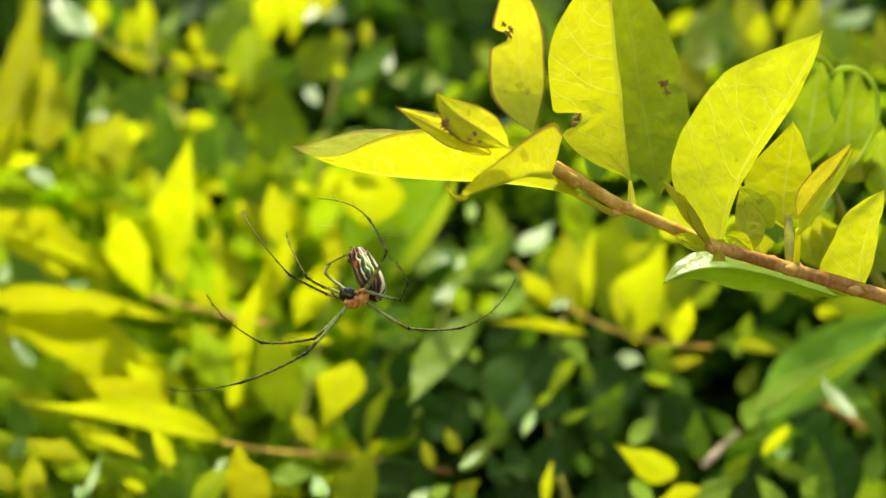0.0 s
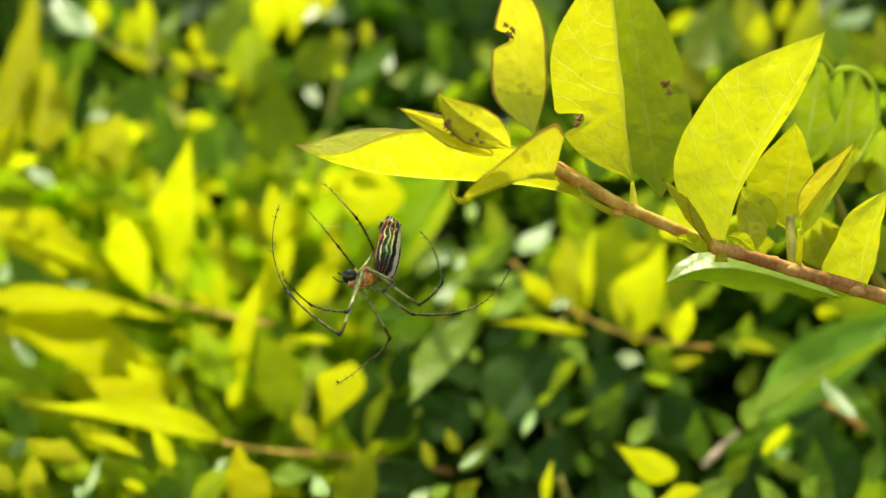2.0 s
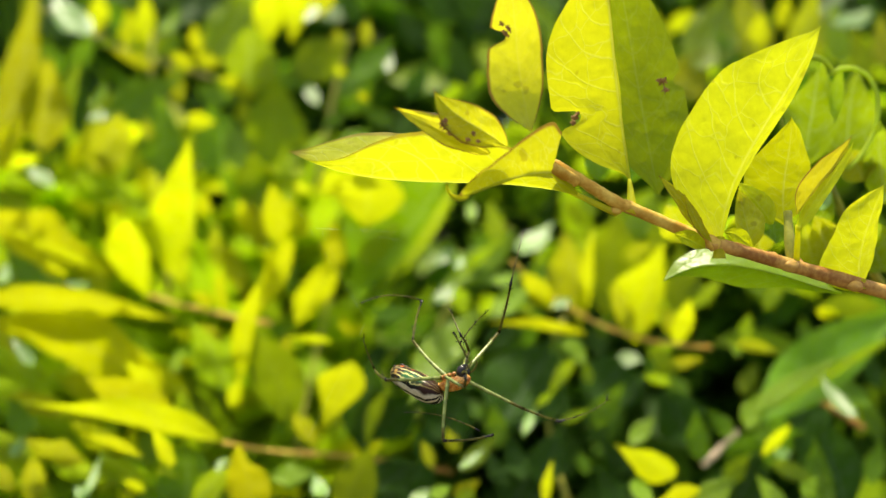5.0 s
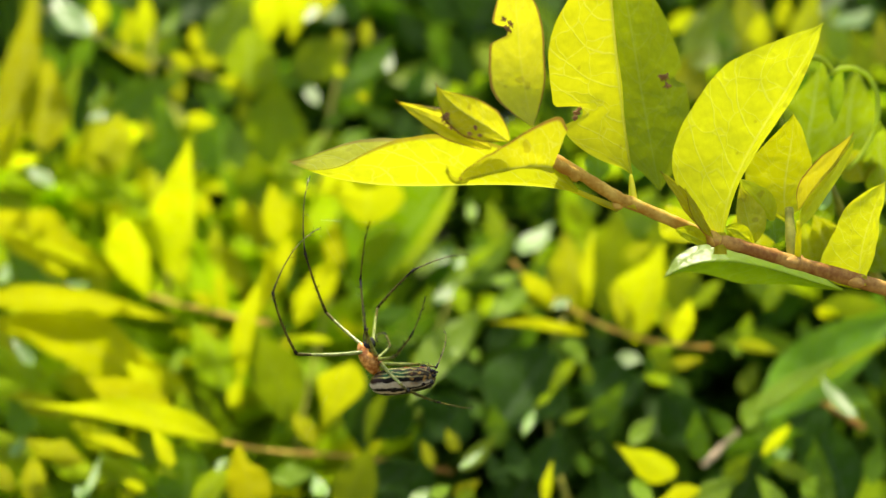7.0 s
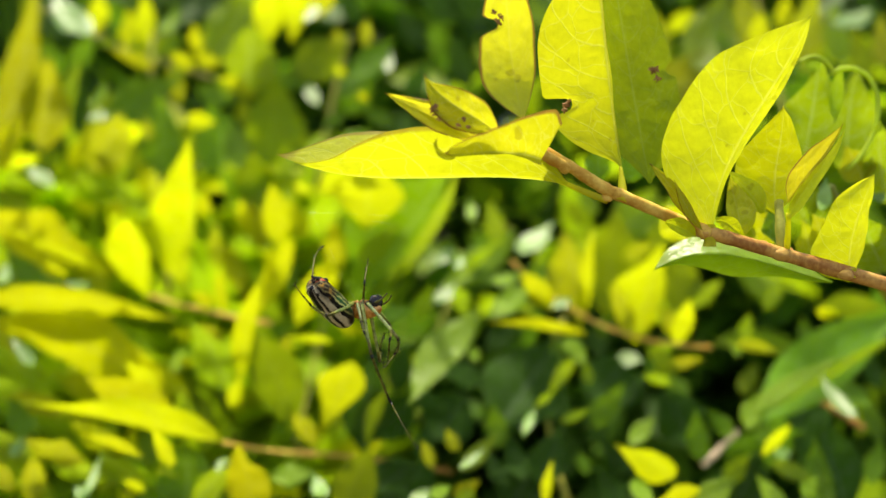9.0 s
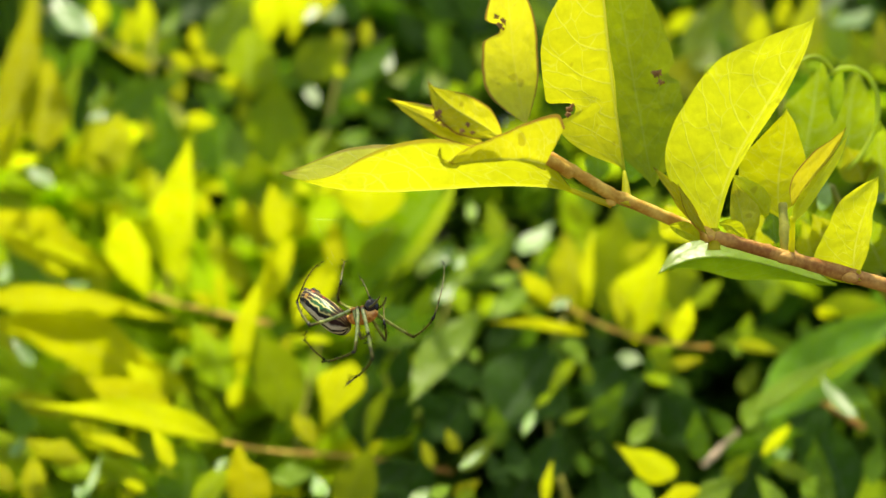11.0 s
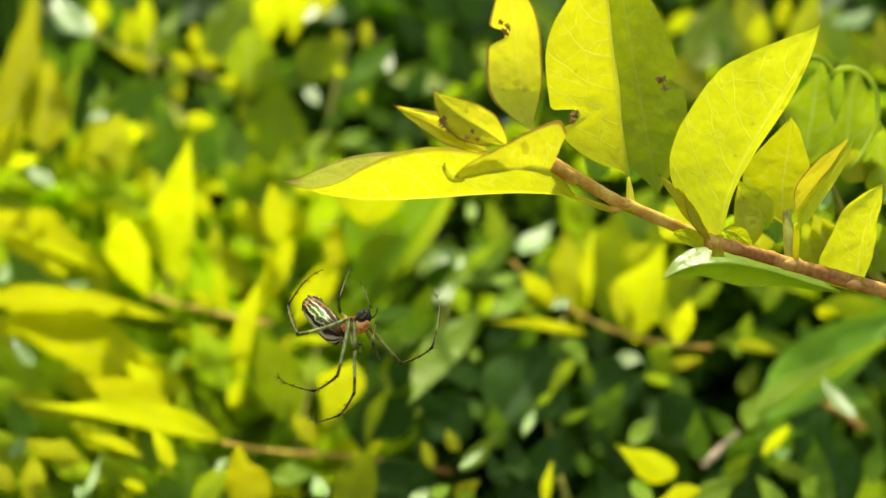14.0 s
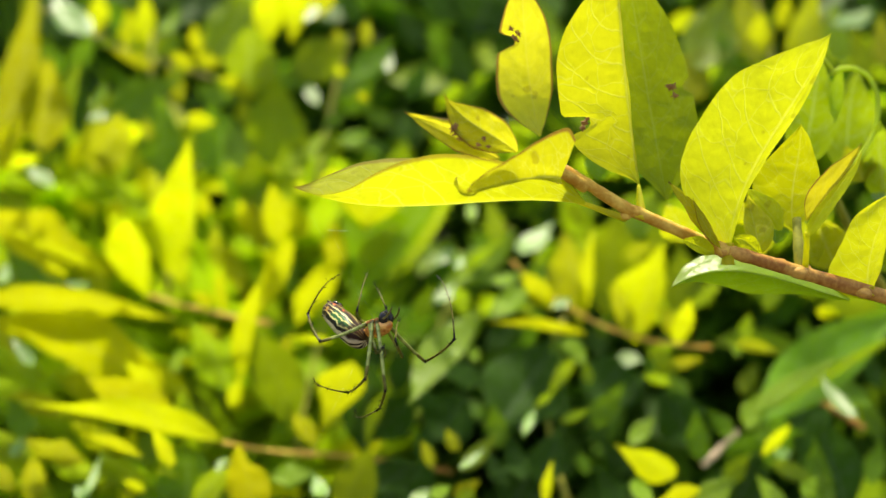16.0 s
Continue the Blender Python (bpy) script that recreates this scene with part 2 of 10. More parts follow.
hedge_leaf(twig_left, DULL, (-74.9, 233.1, -41.0), (-115.4, 216.1, -17.1), 19.7, 0, 6, 38, peak=0.45)
hedge_leaf(twig_left, GOLD, (-72.3, 217.2, -37.4), (-78.4, 210.1, -27.8), 5.4, 0, 10, 40, peak=0.5)
hedge_leaf(twig_left, GOLD, (-93.5, 243.3, -8.2), (-120.9, 232.2, 6.0), 4.5, 0, 20, 38, peak=0.5)
hedge_leaf(twig_left, GOLD, (-104.5, 236.3, -8.0), (-112.6, 232.7, -3.2), 4.6, 0, 15, 38)
hedge_leaf(twig_left, GOLD, (-108.2, 225.1, -22.3), (-120.1, 222.2, -18.3), 5.5, 0, 15, 38)
hedge_leaf(twig_left, SHINE, (-89.4, 217.4, -9.2), (-97.6, 218.0, -8.5), 1.7, 0, 10, -40)
hedge_leaf(twig_left, SHINE, (-92.9, 193.2, -26.8), (-102.9, 202.3, -20.8), 2.7, 0, 14, -52)
hedge_leaf(twig_left, SHINE, (-115.1, 223.4, -8.8), (-118.3, 230.7, -3.2), 3.1, 0, 14, -52)
hedge_leaf(twig_left, GREEN, (-113.9, 255.2, -12.0), (-133.6, 257.2, 2.2), 12.0, 0, 15, -8)
hedge_leaf(twig_left, LIME, (-91.5, 267.0, 11.2), (-114.2, 259.8, 24.3), 11.9, 0, 15, 28)
hedge_leaf(twig_left, GOLD, (-94.1, 254.1, 11.6), (-101.7, 252.7, 13.3), 4.9, 0, 15, 40)
hedge_leaf(twig_left, GOLD, (-103.1, 255.4, 11.0), (-110.8, 252.0, 14.9), 5.4, 0, 15, 40)
hedge_leaf(twig_left, OLIVE, (-87.8, 261.4, 11.3), (-86.3, 251.8, 23.9), 5.7, 0, 15, 36)
hedge_leaf(twig_left, LIME, (-126.7, 263.6, -20.8), (-135.2, 253.2, -4.9), 8.9, 0, 15, 34)
hedge_leaf(twig_left, GOLD, (-62.2, 230.8, -15.5), (-67.9, 227.2, -11.0), 3.9, 0, 15, 40)
hedge_leaf(twig_left, GOLD, (-72.7, 257.1, 8.4), (-70.4, 250.0, 17.1), 4.2, 0, 15, 38)
hedge_leaf(twig_left, OLIVE, (-70.5, 264.2, -5.8), (-68.6, 255.8, 7.6), 5.7, 0, 15, 32)
hedge_leaf(twig_left, OLIVE_GREEN, (-129.7, 269.7, 10.0), (-142.6, 267.1, 19.7), 7.3, 0, 15, 15)
hedge_leaf(twig_left, LIME, (-105.1, 253.6, -30.1), (-118.7, 246.9, -19.5), 11.1, 0, 15, 34)
hedge_leaf(twig_left, LIME, (-57.9, 230.0, -38.6), (-65.4, 219.9, -18.2), 10.0, 0, 15, 28, lop=0.2)
hedge_leaf(twig_left, OLIVE, (-60.4, 236.8, -25.0), (-70.9, 235.2, -22.5), 5.7, 0, 15, 34)
hedge_leaf(twig_left, GOLD, (-62.4, 242.2, -19.1), (-61.5, 232.6, -4.5), 3.2, 0, 14, 34)
hedge_leaf(twig_left, GOLD, (-69.0, 236.8, -25.0), (-75.6, 235.2, -22.5), 4.1, 0, 14, 34)
hedge_leaf(twig_left, GOLD, (-67.3, 230.9, -30.5), (-72.7, 230.9, -30.5), 3.3, 0, 14, 34)
hedge_leaf(twig_left, OLIVE_GREEN, (-82.2, 261.2, -5.0), (-89.4, 262.1, -10.3), 4.0, 0, 15, 10)
hedge_leaf(twig_left, LIME, (-113.9, 240.3, -41.3), (-119.5, 231.8, -26.6), 9.9, 0, 15, 32)
hedge_leaf(twig_left, OLIVE, (-102.4, 243.3, -32.1), (-112.8, 237.9, -23.5), 6.9, 0, 15, 34)
hedge_leaf(twig_left, LIME, (-121.1, 241.9, -35.2), (-127.5, 236.0, -24.9), 5.9, 0, 15, 32)
hedge_leaf(twig_left, OLIVE, (-99.4, 256.4, -13.4), (-110.5, 250.7, -4.8), 7.3, 0, 15, 34)
hedge_leaf(twig_left, LIME, (-80.3, 266.5, -14.0), (-86.3, 257.8, 0.2), 6.9, 0, 15, 32)
hedge_leaf(twig_left, OLIVE, (-63.0, 268.0, -14.1), (-65.6, 257.4, 1.9), 6.9, 0, 15, 34)
hedge_leaf(twig_left, LIME, (-54.9, 263.2, -13.8), (-58.9, 257.8, -5.0), 4.6, 0, 15, 32)
hedge_leaf(twig_left, OLIVE, (-124.8, 270.9, 0.2), (-135.1, 266.4, 7.3), 6.7, 0, 15, 32)
hedge_leaf(twig_left, LIME, (-58.7, 243.1, -32.1), (-63.9, 238.1, -23.6), 4.7, 0, 15, 32)
hedge_leaf(twig_left, OLIVE, (-51.9, 249.0, -36.2), (-45.8, 242.9, -25.6), 4.9, 0, 15, 32)
hedge_leaf(twig_left, LIME, (-105.7, 239.7, -50.8), (-117.5, 231.7, -38.3), 12.0, 0, 15, 36)
hedge_leaf(twig_left, OLIVE, (-89.3, 234.4, -55.9), (-100.2, 227.2, -45.1), 11.9, 0, 15, 38)
hedge_leaf(twig_left, LIME, (-111.5, 232.0, -59.9), (-119.7, 224.3, -47.5), 11.2, 0, 15, 36)
hedge_leaf(twig_left, OLIVE, (-84.8, 248.6, -36.2), (-93.9, 242.2, -27.2), 6.5, 0, 15, 38)
hedge_leaf(twig_left, LIME, (-85.4, 240.8, -47.8), (-92.2, 233.9, -37.1), 5.9, 0, 15, 36)
hedge_leaf(twig_left, OLIVE, (-125.7, 254.4, -33.6), (-131.9, 244.0, -19.3), 10.2, 0, 15, 38)
hedge_leaf(twig_left, LIME, (-95.8, 227.6, -63.3), (-103.4, 221.1, -52.7), 6.1, 0, 15, 36)
hedge_leaf(twig_left, OLIVE, (-73.9, 245.2, -45.4), (-79.0, 235.9, -31.2), 6.3, 0, 15, 36)
twig_low = hedge_shoot("brown arching twig with golden leaves, low in the hedge", ((-31.2, 210.0, -50.9), (-43.9, 210.6, -50.2), (-55.6, 212.4, -48.2)), 0.5, 0.5, TAN_BARK)
hedge_leaf(twig_low, DULL, (-65.4, 213.0, -46.8), (-85.5, 203.0, -31.1), 13.1, 0, 8, 36, peak=0.42, lop=-0.1)
hedge_leaf(twig_low, GOLD, (-52.1, 201.6, -45.7), (-96.6, 194.6, -35.5), 8.3, 0, 6, 39, peak=0.35, lop=-0.5)
hedge_leaf(twig_low, GOLD, (-66.8, 189.1, -46.1), (-79.6, 184.9, -39.9), 4.2, 0, 12, 39)
hedge_leaf(twig_low, GOLD, (-61.1, 190.1, -49.1), (-62.8, 182.6, -38.2), 4.3, 0, 12, 39)
hedge_leaf(twig_low, GOLD, (-77.0, 211.6, -50.4), (-75.8, 206.8, -42.7), 2.8, 0, 12, 36)
hedge_leaf(twig_low, LIME, (-71.2, 205.4, -58.2), (-81.2, 199.8, -48.4), 7.6, 0, 15, 34)
hedge_leaf(twig_low, GOLD, (-68.2, 194.5, -55.7), (-72.6, 191.9, -51.6), 3.3, 0, 12, 38)
hedge_leaf(twig_low, SHINE, (-76.8, 182.4, -53.2), (-77.9, 193.7, -46.7), 1.9, 0, 14, -50)
hedge_leaf(twig_low, SHINE, (-76.2, 183.9, -53.4), (-80.9, 186.2, -52.1), 3.2, 0, 14, -50)
hedge_leaf(twig_low, OLIVE, (-99.8, 205.4, -62.6), (-94.1, 196.3, -47.6), 5.3, 0, 15, 36)
hedge_leaf(twig_low, GREEN, (-107.7, 219.3, -50.1), (-112.5, 220.6, -37.6), 5.5, 0, 15, -6)
hedge_leaf(twig_low, GLOSSY_LIME, (-106.6, 225.0, -47.6), (-115.5, 227.6, -44.4), 4.5, 0, 15, -35)
hedge_leaf(twig_low, GREEN, (-61.0, 202.2, -62.3), (-60.5, 201.6, -45.6), 13.9, 0, 18, 2)
hedge_leaf(twig_low, LIME, (-57.6, 197.2, -60.1), (-48.1, 189.7, -47.0), 5.8, 0, 15, 34)
hedge_leaf(twig_low, SHINE, (-49.0, 192.2, -47.1), (-50.4, 188.0, -49.3), 2.4, 0, 12, -52)
hedge_leaf(twig_low, DULL, (-45.3, 199.5, -61.5), (-46.1, 189.9, -43.5), 10.6, 0, 14, 32)
hedge_leaf(twig_low, OLIVE_GREEN, (-62.1, 226.1, -52.4), (-63.9, 227.0, -39.0), 5.7, 0, 15, -4)
hedge_leaf(twig_low, LIME, (-66.3, 224.9, -47.6), (-67.6, 218.5, -36.1), 4.6, 0, 15, 32)
hedge_leaf(twig_low, OLIVE_GREEN, (-102.0, 227.8, -37.7), (-109.1, 226.9, -32.2), 4.1, 0, 15, 10)
hedge_leaf(twig_low, LIME, (-96.4, 218.6, -31.8), (-106.5, 221.6, -36.6), 4.7, 0, 15, 34)
hedge_leaf(twig_low, OLIVE, (-94.7, 221.4, -38.1), (-99.6, 217.7, -31.7), 4.0, 0, 15, 32)
hedge_leaf(twig_low, GREEN, (-90.3, 254.7, -33.7), (-100.8, 255.6, -23.6), 6.0, 0, 15, -5)
hedge_leaf(twig_low, OLIVE, (-73.3, 203.0, -56.5), (-79.6, 206.9, -63.1), 3.6, 0, 14, 36)
hedge_leaf(twig_low, OLIVE, (-87.9, 208.9, -52.6), (-100.9, 204.3, -46.0), 10.1, 0, 14, 40)
hedge_leaf(twig_low, LIME, (-77.5, 203.3, -55.2), (-90.1, 201.2, -52.0), 7.0, 0, 14, 38)
hedge_leaf(twig_low, OLIVE, (-96.0, 217.6, -43.2), (-109.4, 212.8, -36.6), 8.1, 0, 14, 40)
hedge_leaf(twig_low, LIME, (-106.7, 221.9, -41.1), (-116.2, 215.1, -31.3), 8.0, 0, 14, 38)
hedge_leaf(twig_low, OLIVE, (-90.9, 230.4, -42.7), (-102.1, 221.6, -30.8), 8.4, 0, 14, 40)
hedge_leaf(twig_low, LIME, (-63.0, 204.4, -58.2), (-68.0, 199.1, -50.1), 4.3, 0, 14, 38)
hedge_leaf(twig_low, OLIVE, (-104.8, 206.5, -58.8), (-107.6, 199.1, -47.5), 4.9, 0, 14, 38)
hedge_leaf(twig_low, LIME, (-94.5, 208.0, -60.6), (-104.1, 205.2, -55.7), 5.7, 0, 15, 34)
hedge_leaf(twig_low, SHINE, (-107.4, 211.7, -51.9), (-107.5, 217.6, -47.5), 3.0, 0, 15, -46)
shoot_center = hedge_shoot("golden shoot standing in front of green leaves", ((-41.4, 239.7, -55.5), (-39.6, 249.4, -42.9), (-38.4, 260.2, -27.5), (-33.5, 274.2, -5.3)), 0.6, 0.4, GREEN_STALK)
hedge_leaf(shoot_center, GOLD, (-55.9, 231.1, -38.8), (-46.1, 211.9, -8.3), 5.4, 0, 10, 34, peak=0.42, lop=0.1)
hedge_leaf(shoot_center, GOLD, (-53.2, 213.3, -39.8), (-49.7, 208.4, -31.7), 3.5, 0, 10, 34)
hedge_leaf(shoot_center, GOLD, (-54.4, 249.2, -19.0), (-40.2, 231.8, 3.8), 6.4, 0, 10, 38)
hedge_leaf(shoot_center, GOLD, (-42.2, 244.5, -22.2), (-27.7, 229.2, -3.2), 8.9, 0, 10, 40, lop=0.1)
hedge_leaf(shoot_center, GOLD, (-40.0, 251.8, -13.2), (-29.7, 242.9, -2.3), 6.5, 0, 10, 40)
hedge_leaf(shoot_center, GOLD, (-50.8, 261.9, -10.3), (-51.3, 252.7, 3.5), 5.9, 0, 15, 34)
hedge_leaf(shoot_center, OLIVE_GREEN, (-38.4, 223.4, -50.3), (-47.7, 215.2, -20.6), 13.4, 0, 14, 16, peak=0.5, lop=-0.1)
hedge_leaf(shoot_center, GOLD, (-32.7, 213.9, -50.4), (-21.9, 203.2, -26.6), 11.0, 0, 10, 26, peak=0.7, lop=0.1)
hedge_leaf(shoot_center, OLIVE, (-32.4, 214.0, -49.9), (-37.1, 207.7, -39.8), 4.6, 0, 10, 36)
hedge_leaf(shoot_center, SHADE_GREEN, (-21.0, 219.1, -52.2), (-17.5, 212.2, -26.9), 12.0, 0, 14, 16)
hedge_leaf(shoot_center, OLIVE_GREEN, (-18.7, 206.8, -48.2), (-12.6, 205.8, -33.2), 3.3, 0, 10, 4, peak=0.5, bow=0.15)
hedge_leaf(shoot_center, OLIVE_GREEN, (-24.4, 195.5, -60.9), (-16.7, 193.3, -44.3), 9.6, 0, 14, 8)
hedge_leaf(shoot_center, GLOSSY_LIME, (-41.0, 201.7, -54.2), (-30.6, 202.5, -53.4), 5.5, 0, 14, -36)
hedge_leaf(shoot_center, SHINE, (-24.7, 175.7, -51.2), (-28.2, 182.9, -48.0), 3.3, 0, 12, -54)
hedge_leaf(shoot_center, GOLD, (-28.8, 221.2, -23.9), (-40.8, 220.8, -23.3), 2.5, 0, 10, 36)
hedge_leaf(shoot_center, GOLD, (-25.3, 232.7, -24.0), (-27.9, 228.4, -18.0), 3.1, 0, 12, 38)
hedge_leaf(shoot_center, GOLD, (-20.6, 231.1, -23.2), (-25.2, 229.0, -20.2), 3.3, 0, 12, 38)
hedge_leaf(shoot_center, OLIVE, (-43.2, 229.2, -28.8), (-40.2, 225.1, -22.3), 3.1, 0, 10, 34)
hedge_leaf(shoot_center, GREEN, (-52.5, 251.7, -19.9), (-47.3, 251.1, -26.5), 3.8, 0, 12, -5)
hedge_leaf(shoot_center, GOLD, (-28.6, 234.2, 21.9), (-35.6, 239.6, 14.5), 4.8, 0, 12, 34)
hedge_leaf(shoot_center, GOLD, (-19.5, 227.4, 22.8), (-21.8, 241.0, 5.0), 18.1, 0, 10, 36, peak=0.45)
hedge_leaf(shoot_center, GOLD, (-10.2, 255.0, 24.5), (-38.9, 261.7, 16.5), 9.8, 0, 10, 38)
hedge_leaf(shoot_center, OLIVE, (-25.0, 229.6, 18.8), (-16.5, 230.4, 17.0), 4.2, 0, 10, 22)
hedge_leaf(shoot_center, OLIVE, (-56.3, 270.1, -0.7), (-58.9, 258.0, 15.6), 7.2, 0, 15, 36)
hedge_leaf(shoot_center, LIME, (-53.3, 282.9, 7.7), (-49.0, 269.5, 25.2), 7.6, 0, 15, 36)
hedge_leaf(shoot_center, GOLD, (-60.0, 262.8, 3.7), (-60.6, 254.1, 15.4), 5.1, 0, 14, 36)
hedge_leaf(shoot_center, GLOSSY_LIME, (-52.6, 252.2, 0.2), (-49.7, 254.3, 2.7), 2.7, 0, 14, -40)
hedge_leaf(shoot_center, GOLD, (-43.6, 269.3, 3.8), (-48.5, 261.6, 15.8), 6.0, 0, 14, 32)
hedge_leaf(shoot_center, GOLD, (-49.4, 260.2, -0.9), (-49.0, 242.8, 19.2), 7.7, 0, 12, 40)
hedge_leaf(shoot_center, DULL, (-32.3, 264.5, -6.8), (-32.9, 255.5, 8.7), 6.5, 0, 14, 30)
shoot_green = hedge_shoot("shoot with large green leaves and lime margins", ((-27.1, 248.8, -77.5), (-23.3, 261.8, -58.9), (-17.3, 276.9, -36.6), (-12.1, 285.5, -22.6)), 0.5, 0.3, GREEN_STALK)
hedge_leaf(shoot_green, LIME, (-21.0, 232.7, -15.3), (4.1, 207.7, 20.8), 3.5, 0, 4, 46, peak=0.5, bow=-0.17)
hedge_leaf(shoot_green, GREEN, (-28.3, 260.1, -18.5), (2.5, 235.1, 23.3), 23.4, 0, 8, 42, peak=0.45, lop=0.75, bow=-0.1)
hedge_leaf(shoot_green, LIME, (-23.3, 243.2, -4.7), (-12.2, 235.3, 7.0), 7.0, 0, 12, 34)
hedge_leaf(shoot_green, GLOSSY_LIME, (-8.3, 201.0, -37.0), (10.0, 220.5, -15.4), 10.1, 0, 12, -39, peak=0.55, lop=0.25)
hedge_leaf(shoot_green, SHADE_GREEN, (-12.5, 224.1, -38.5), (-9.4, 221.5, -23.4), 6.2, 0, 14, 10)
hedge_leaf(shoot_green, SHADE_GREEN, (-18.2, 220.9, -49.7), (-6.4, 220.4, -36.4), 10.3, 0, 14, 2)
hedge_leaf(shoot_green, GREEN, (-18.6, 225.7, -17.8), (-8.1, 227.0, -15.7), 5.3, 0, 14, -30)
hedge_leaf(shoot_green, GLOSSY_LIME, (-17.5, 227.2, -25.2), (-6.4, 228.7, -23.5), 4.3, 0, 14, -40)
hedge_leaf(shoot_green, SHADE_GREEN, (-21.8, 245.1, -35.6), (-15.4, 246.8, -26.1), 5.1, 0, 14, -10)
shoot_right = hedge_shoot("shoot with small glossy leaves in the hedge", ((-4.2, 265.0, -31.5), (3.0, 278.0, -10.9), (22.2, 288.8, 7.9)), 0.6, 0.4, GREEN_STALK)
hedge_leaf(shoot_right, LIME, (16.8, 252.6, 0.8), (13.5, 248.1, 14.3), 5.9, 0, 14, 18)
hedge_leaf(shoot_right, GLOSSY_LIME, (8.6, 248.9, 8.1), (7.9, 257.1, 15.9), 3.0, 0, 12, -48)
hedge_leaf(shoot_right, GLOSSY_LIME, (-1.0, 246.9, -11.6), (22.3, 254.2, 6.2), 9.8, 0, 14, -22, peak=0.5)
hedge_leaf(shoot_right, LIME, (2.6, 245.1, -9.6), (18.6, 241.8, 3.7), 3.3, 0, 10, 14)
hedge_leaf(shoot_right, SHINE, (21.2, 234.3, -1.4), (32.5, 247.0, 8.4), 7.2, 0, 12, -53)
hedge_leaf(shoot_right, SHINE, (4.2, 226.1, -5.6), (5.2, 231.9, -1.1), 2.5, 0, 12, -52)
hedge_leaf(shoot_right, SHINE, (-2.0, 218.7, -14.4), (3.6, 227.2, -8.6), 4.6, 0, 12, -54)
hedge_leaf(shoot_right, GLOSSY_LIME, (-3.6, 247.0, -6.4), (-2.4, 255.3, 2.7), 4.2, 0, 12, -42)
hedge_leaf(shoot_right, SHINE, (2.5, 232.4, 0.2), (-2.7, 227.3, -4.4), 3.9, 0, 12, -48)
hedge_leaf(shoot_right, GLOSSY_LIME, (21.7, 224.1, -10.0), (10.4, 218.1, -17.8), 6.4, 0, 14, -36)
hedge_leaf(shoot_right, LIME, (6.6, 237.9, -18.8), (2.5, 233.7, -9.2), 4.5, 0, 14, 24)
hedge_leaf(shoot_right, GREEN, (15.7, 246.6, -9.7), (7.6, 248.6, -4.8), 4.5, 0, 14, -22)
hedge_leaf(shoot_right, GLOSSY_LIME, (13.6, 238.6, -9.3), (21.8, 241.1, -6.9), 4.7, 0, 12, -44)
hedge_leaf(shoot_right, GREEN, (30.2, 244.9, -12.8), (24.1, 248.2, -4.8), 4.7, 0, 14, -22)
hedge_leaf(shoot_right, GREEN, (36.5, 254.4, -4.9), (27.6, 250.6, -16.5), 6.1, 0, 14, -18)
hedge_leaf(shoot_right, LIME, (26.9, 251.6, -6.5), (34.2, 250.1, 1.8), 4.9, 0, 14, 10)
hedge_leaf(shoot_right, SHINE, (33.3, 222.2, -13.1), (27.9, 219.7, -15.2), 3.8, 0, 12, -48)
hedge_leaf(shoot_right, LIME, (-7.0, 238.4, -19.8), (-3.1, 232.5, -9.1), 4.8, 0, 14, 30)
hedge_leaf(shoot_right, LIME, (-16.3, 260.9, -8.5), (-6.8, 254.4, 2.9), 6.4, 0, 14, 30)
hedge_leaf(shoot_right, LIME, (39.5, 263.6, -3.3), (50.6, 257.6, 7.0), 7.1, 0, 14, 30)
hedge_leaf(shoot_right, LIME, (35.9, 250.6, 1.8), (29.5, 252.2, -4.9), 4.3, 0, 14, 14)
hedge_leaf(shoot_right, GLOSSY_LIME, (9.3, 230.7, -30.5), (7.2, 234.3, -26.3), 2.8, 0, 14, -38)
twig_right = hedge_shoot("tan twig with golden leaves beside dark gaps", ((70.6, 223.5, -26.0), (48.6, 224.6, -24.6), (37.1, 227.4, -21.0), (19.3, 240.1, -3.3)), 0.55, 0.4, TAN_BARK)
hedge_leaf(twig_right, GOLD, (30.9, 234.8, -16.7), (20.7, 226.4, -5.6), 6.1, 0, 12, 38)
hedge_leaf(twig_right, GOLD, (38.1, 224.3, -22.5), (11.5, 222.0, -19.3), 3.7, 0, 10, 38)
hedge_leaf(twig_right, OLIVE, (39.6, 244.5, -22.6), (33.6, 234.6, 4.8), 10.2, 0, 12, 20, peak=0.5, lop=0.4)
hedge_leaf(twig_right, GOLD, (39.6, 242.5, -21.1), (39.7, 224.5, 6.1), 4.0, 0, 10, 34)
hedge_leaf(twig_right, OLIVE_GREEN, (49.5, 253.4, -20.0), (50.4, 246.6, 12.3), 18.3, 0, 12, 12)
hedge_leaf(twig_right, GOLD, (53.7, 235.2, -26.1), (58.6, 225.1, 2.2), 13.5, 0, 10, 20, peak=0.42, lop=0.35)
hedge_leaf(twig_right, OLIVE, (50.7, 229.9, -24.9), (44.4, 222.9, -8.7), 4.6, 0, 10, 24)
hedge_leaf(twig_right, OLIVE_GREEN, (62.3, 256.2, -1.5), (66.8, 254.1, 10.3), 5.5, 0, 12, 10)
hedge_leaf(twig_right, OLIVE, (51.6, 245.7, -3.1), (61.0, 244.1, 1.8), 4.9, 0, 12, 18)
hedge_leaf(twig_right, OLIVE_GREEN, (67.2, 240.0, -19.9), (66.5, 238.5, 1.7), 10.5, 0, 12, 4)
hedge_leaf(twig_right, GOLD, (62.7, 229.1, -26.3), (63.8, 219.3, -13.0), 5.4, 0, 10, 38)
hedge_leaf(twig_right, LIME, (65.5, 230.5, -19.1), (74.5, 227.0, -8.0), 3.7, 0, 10, 18, peak=0.6)
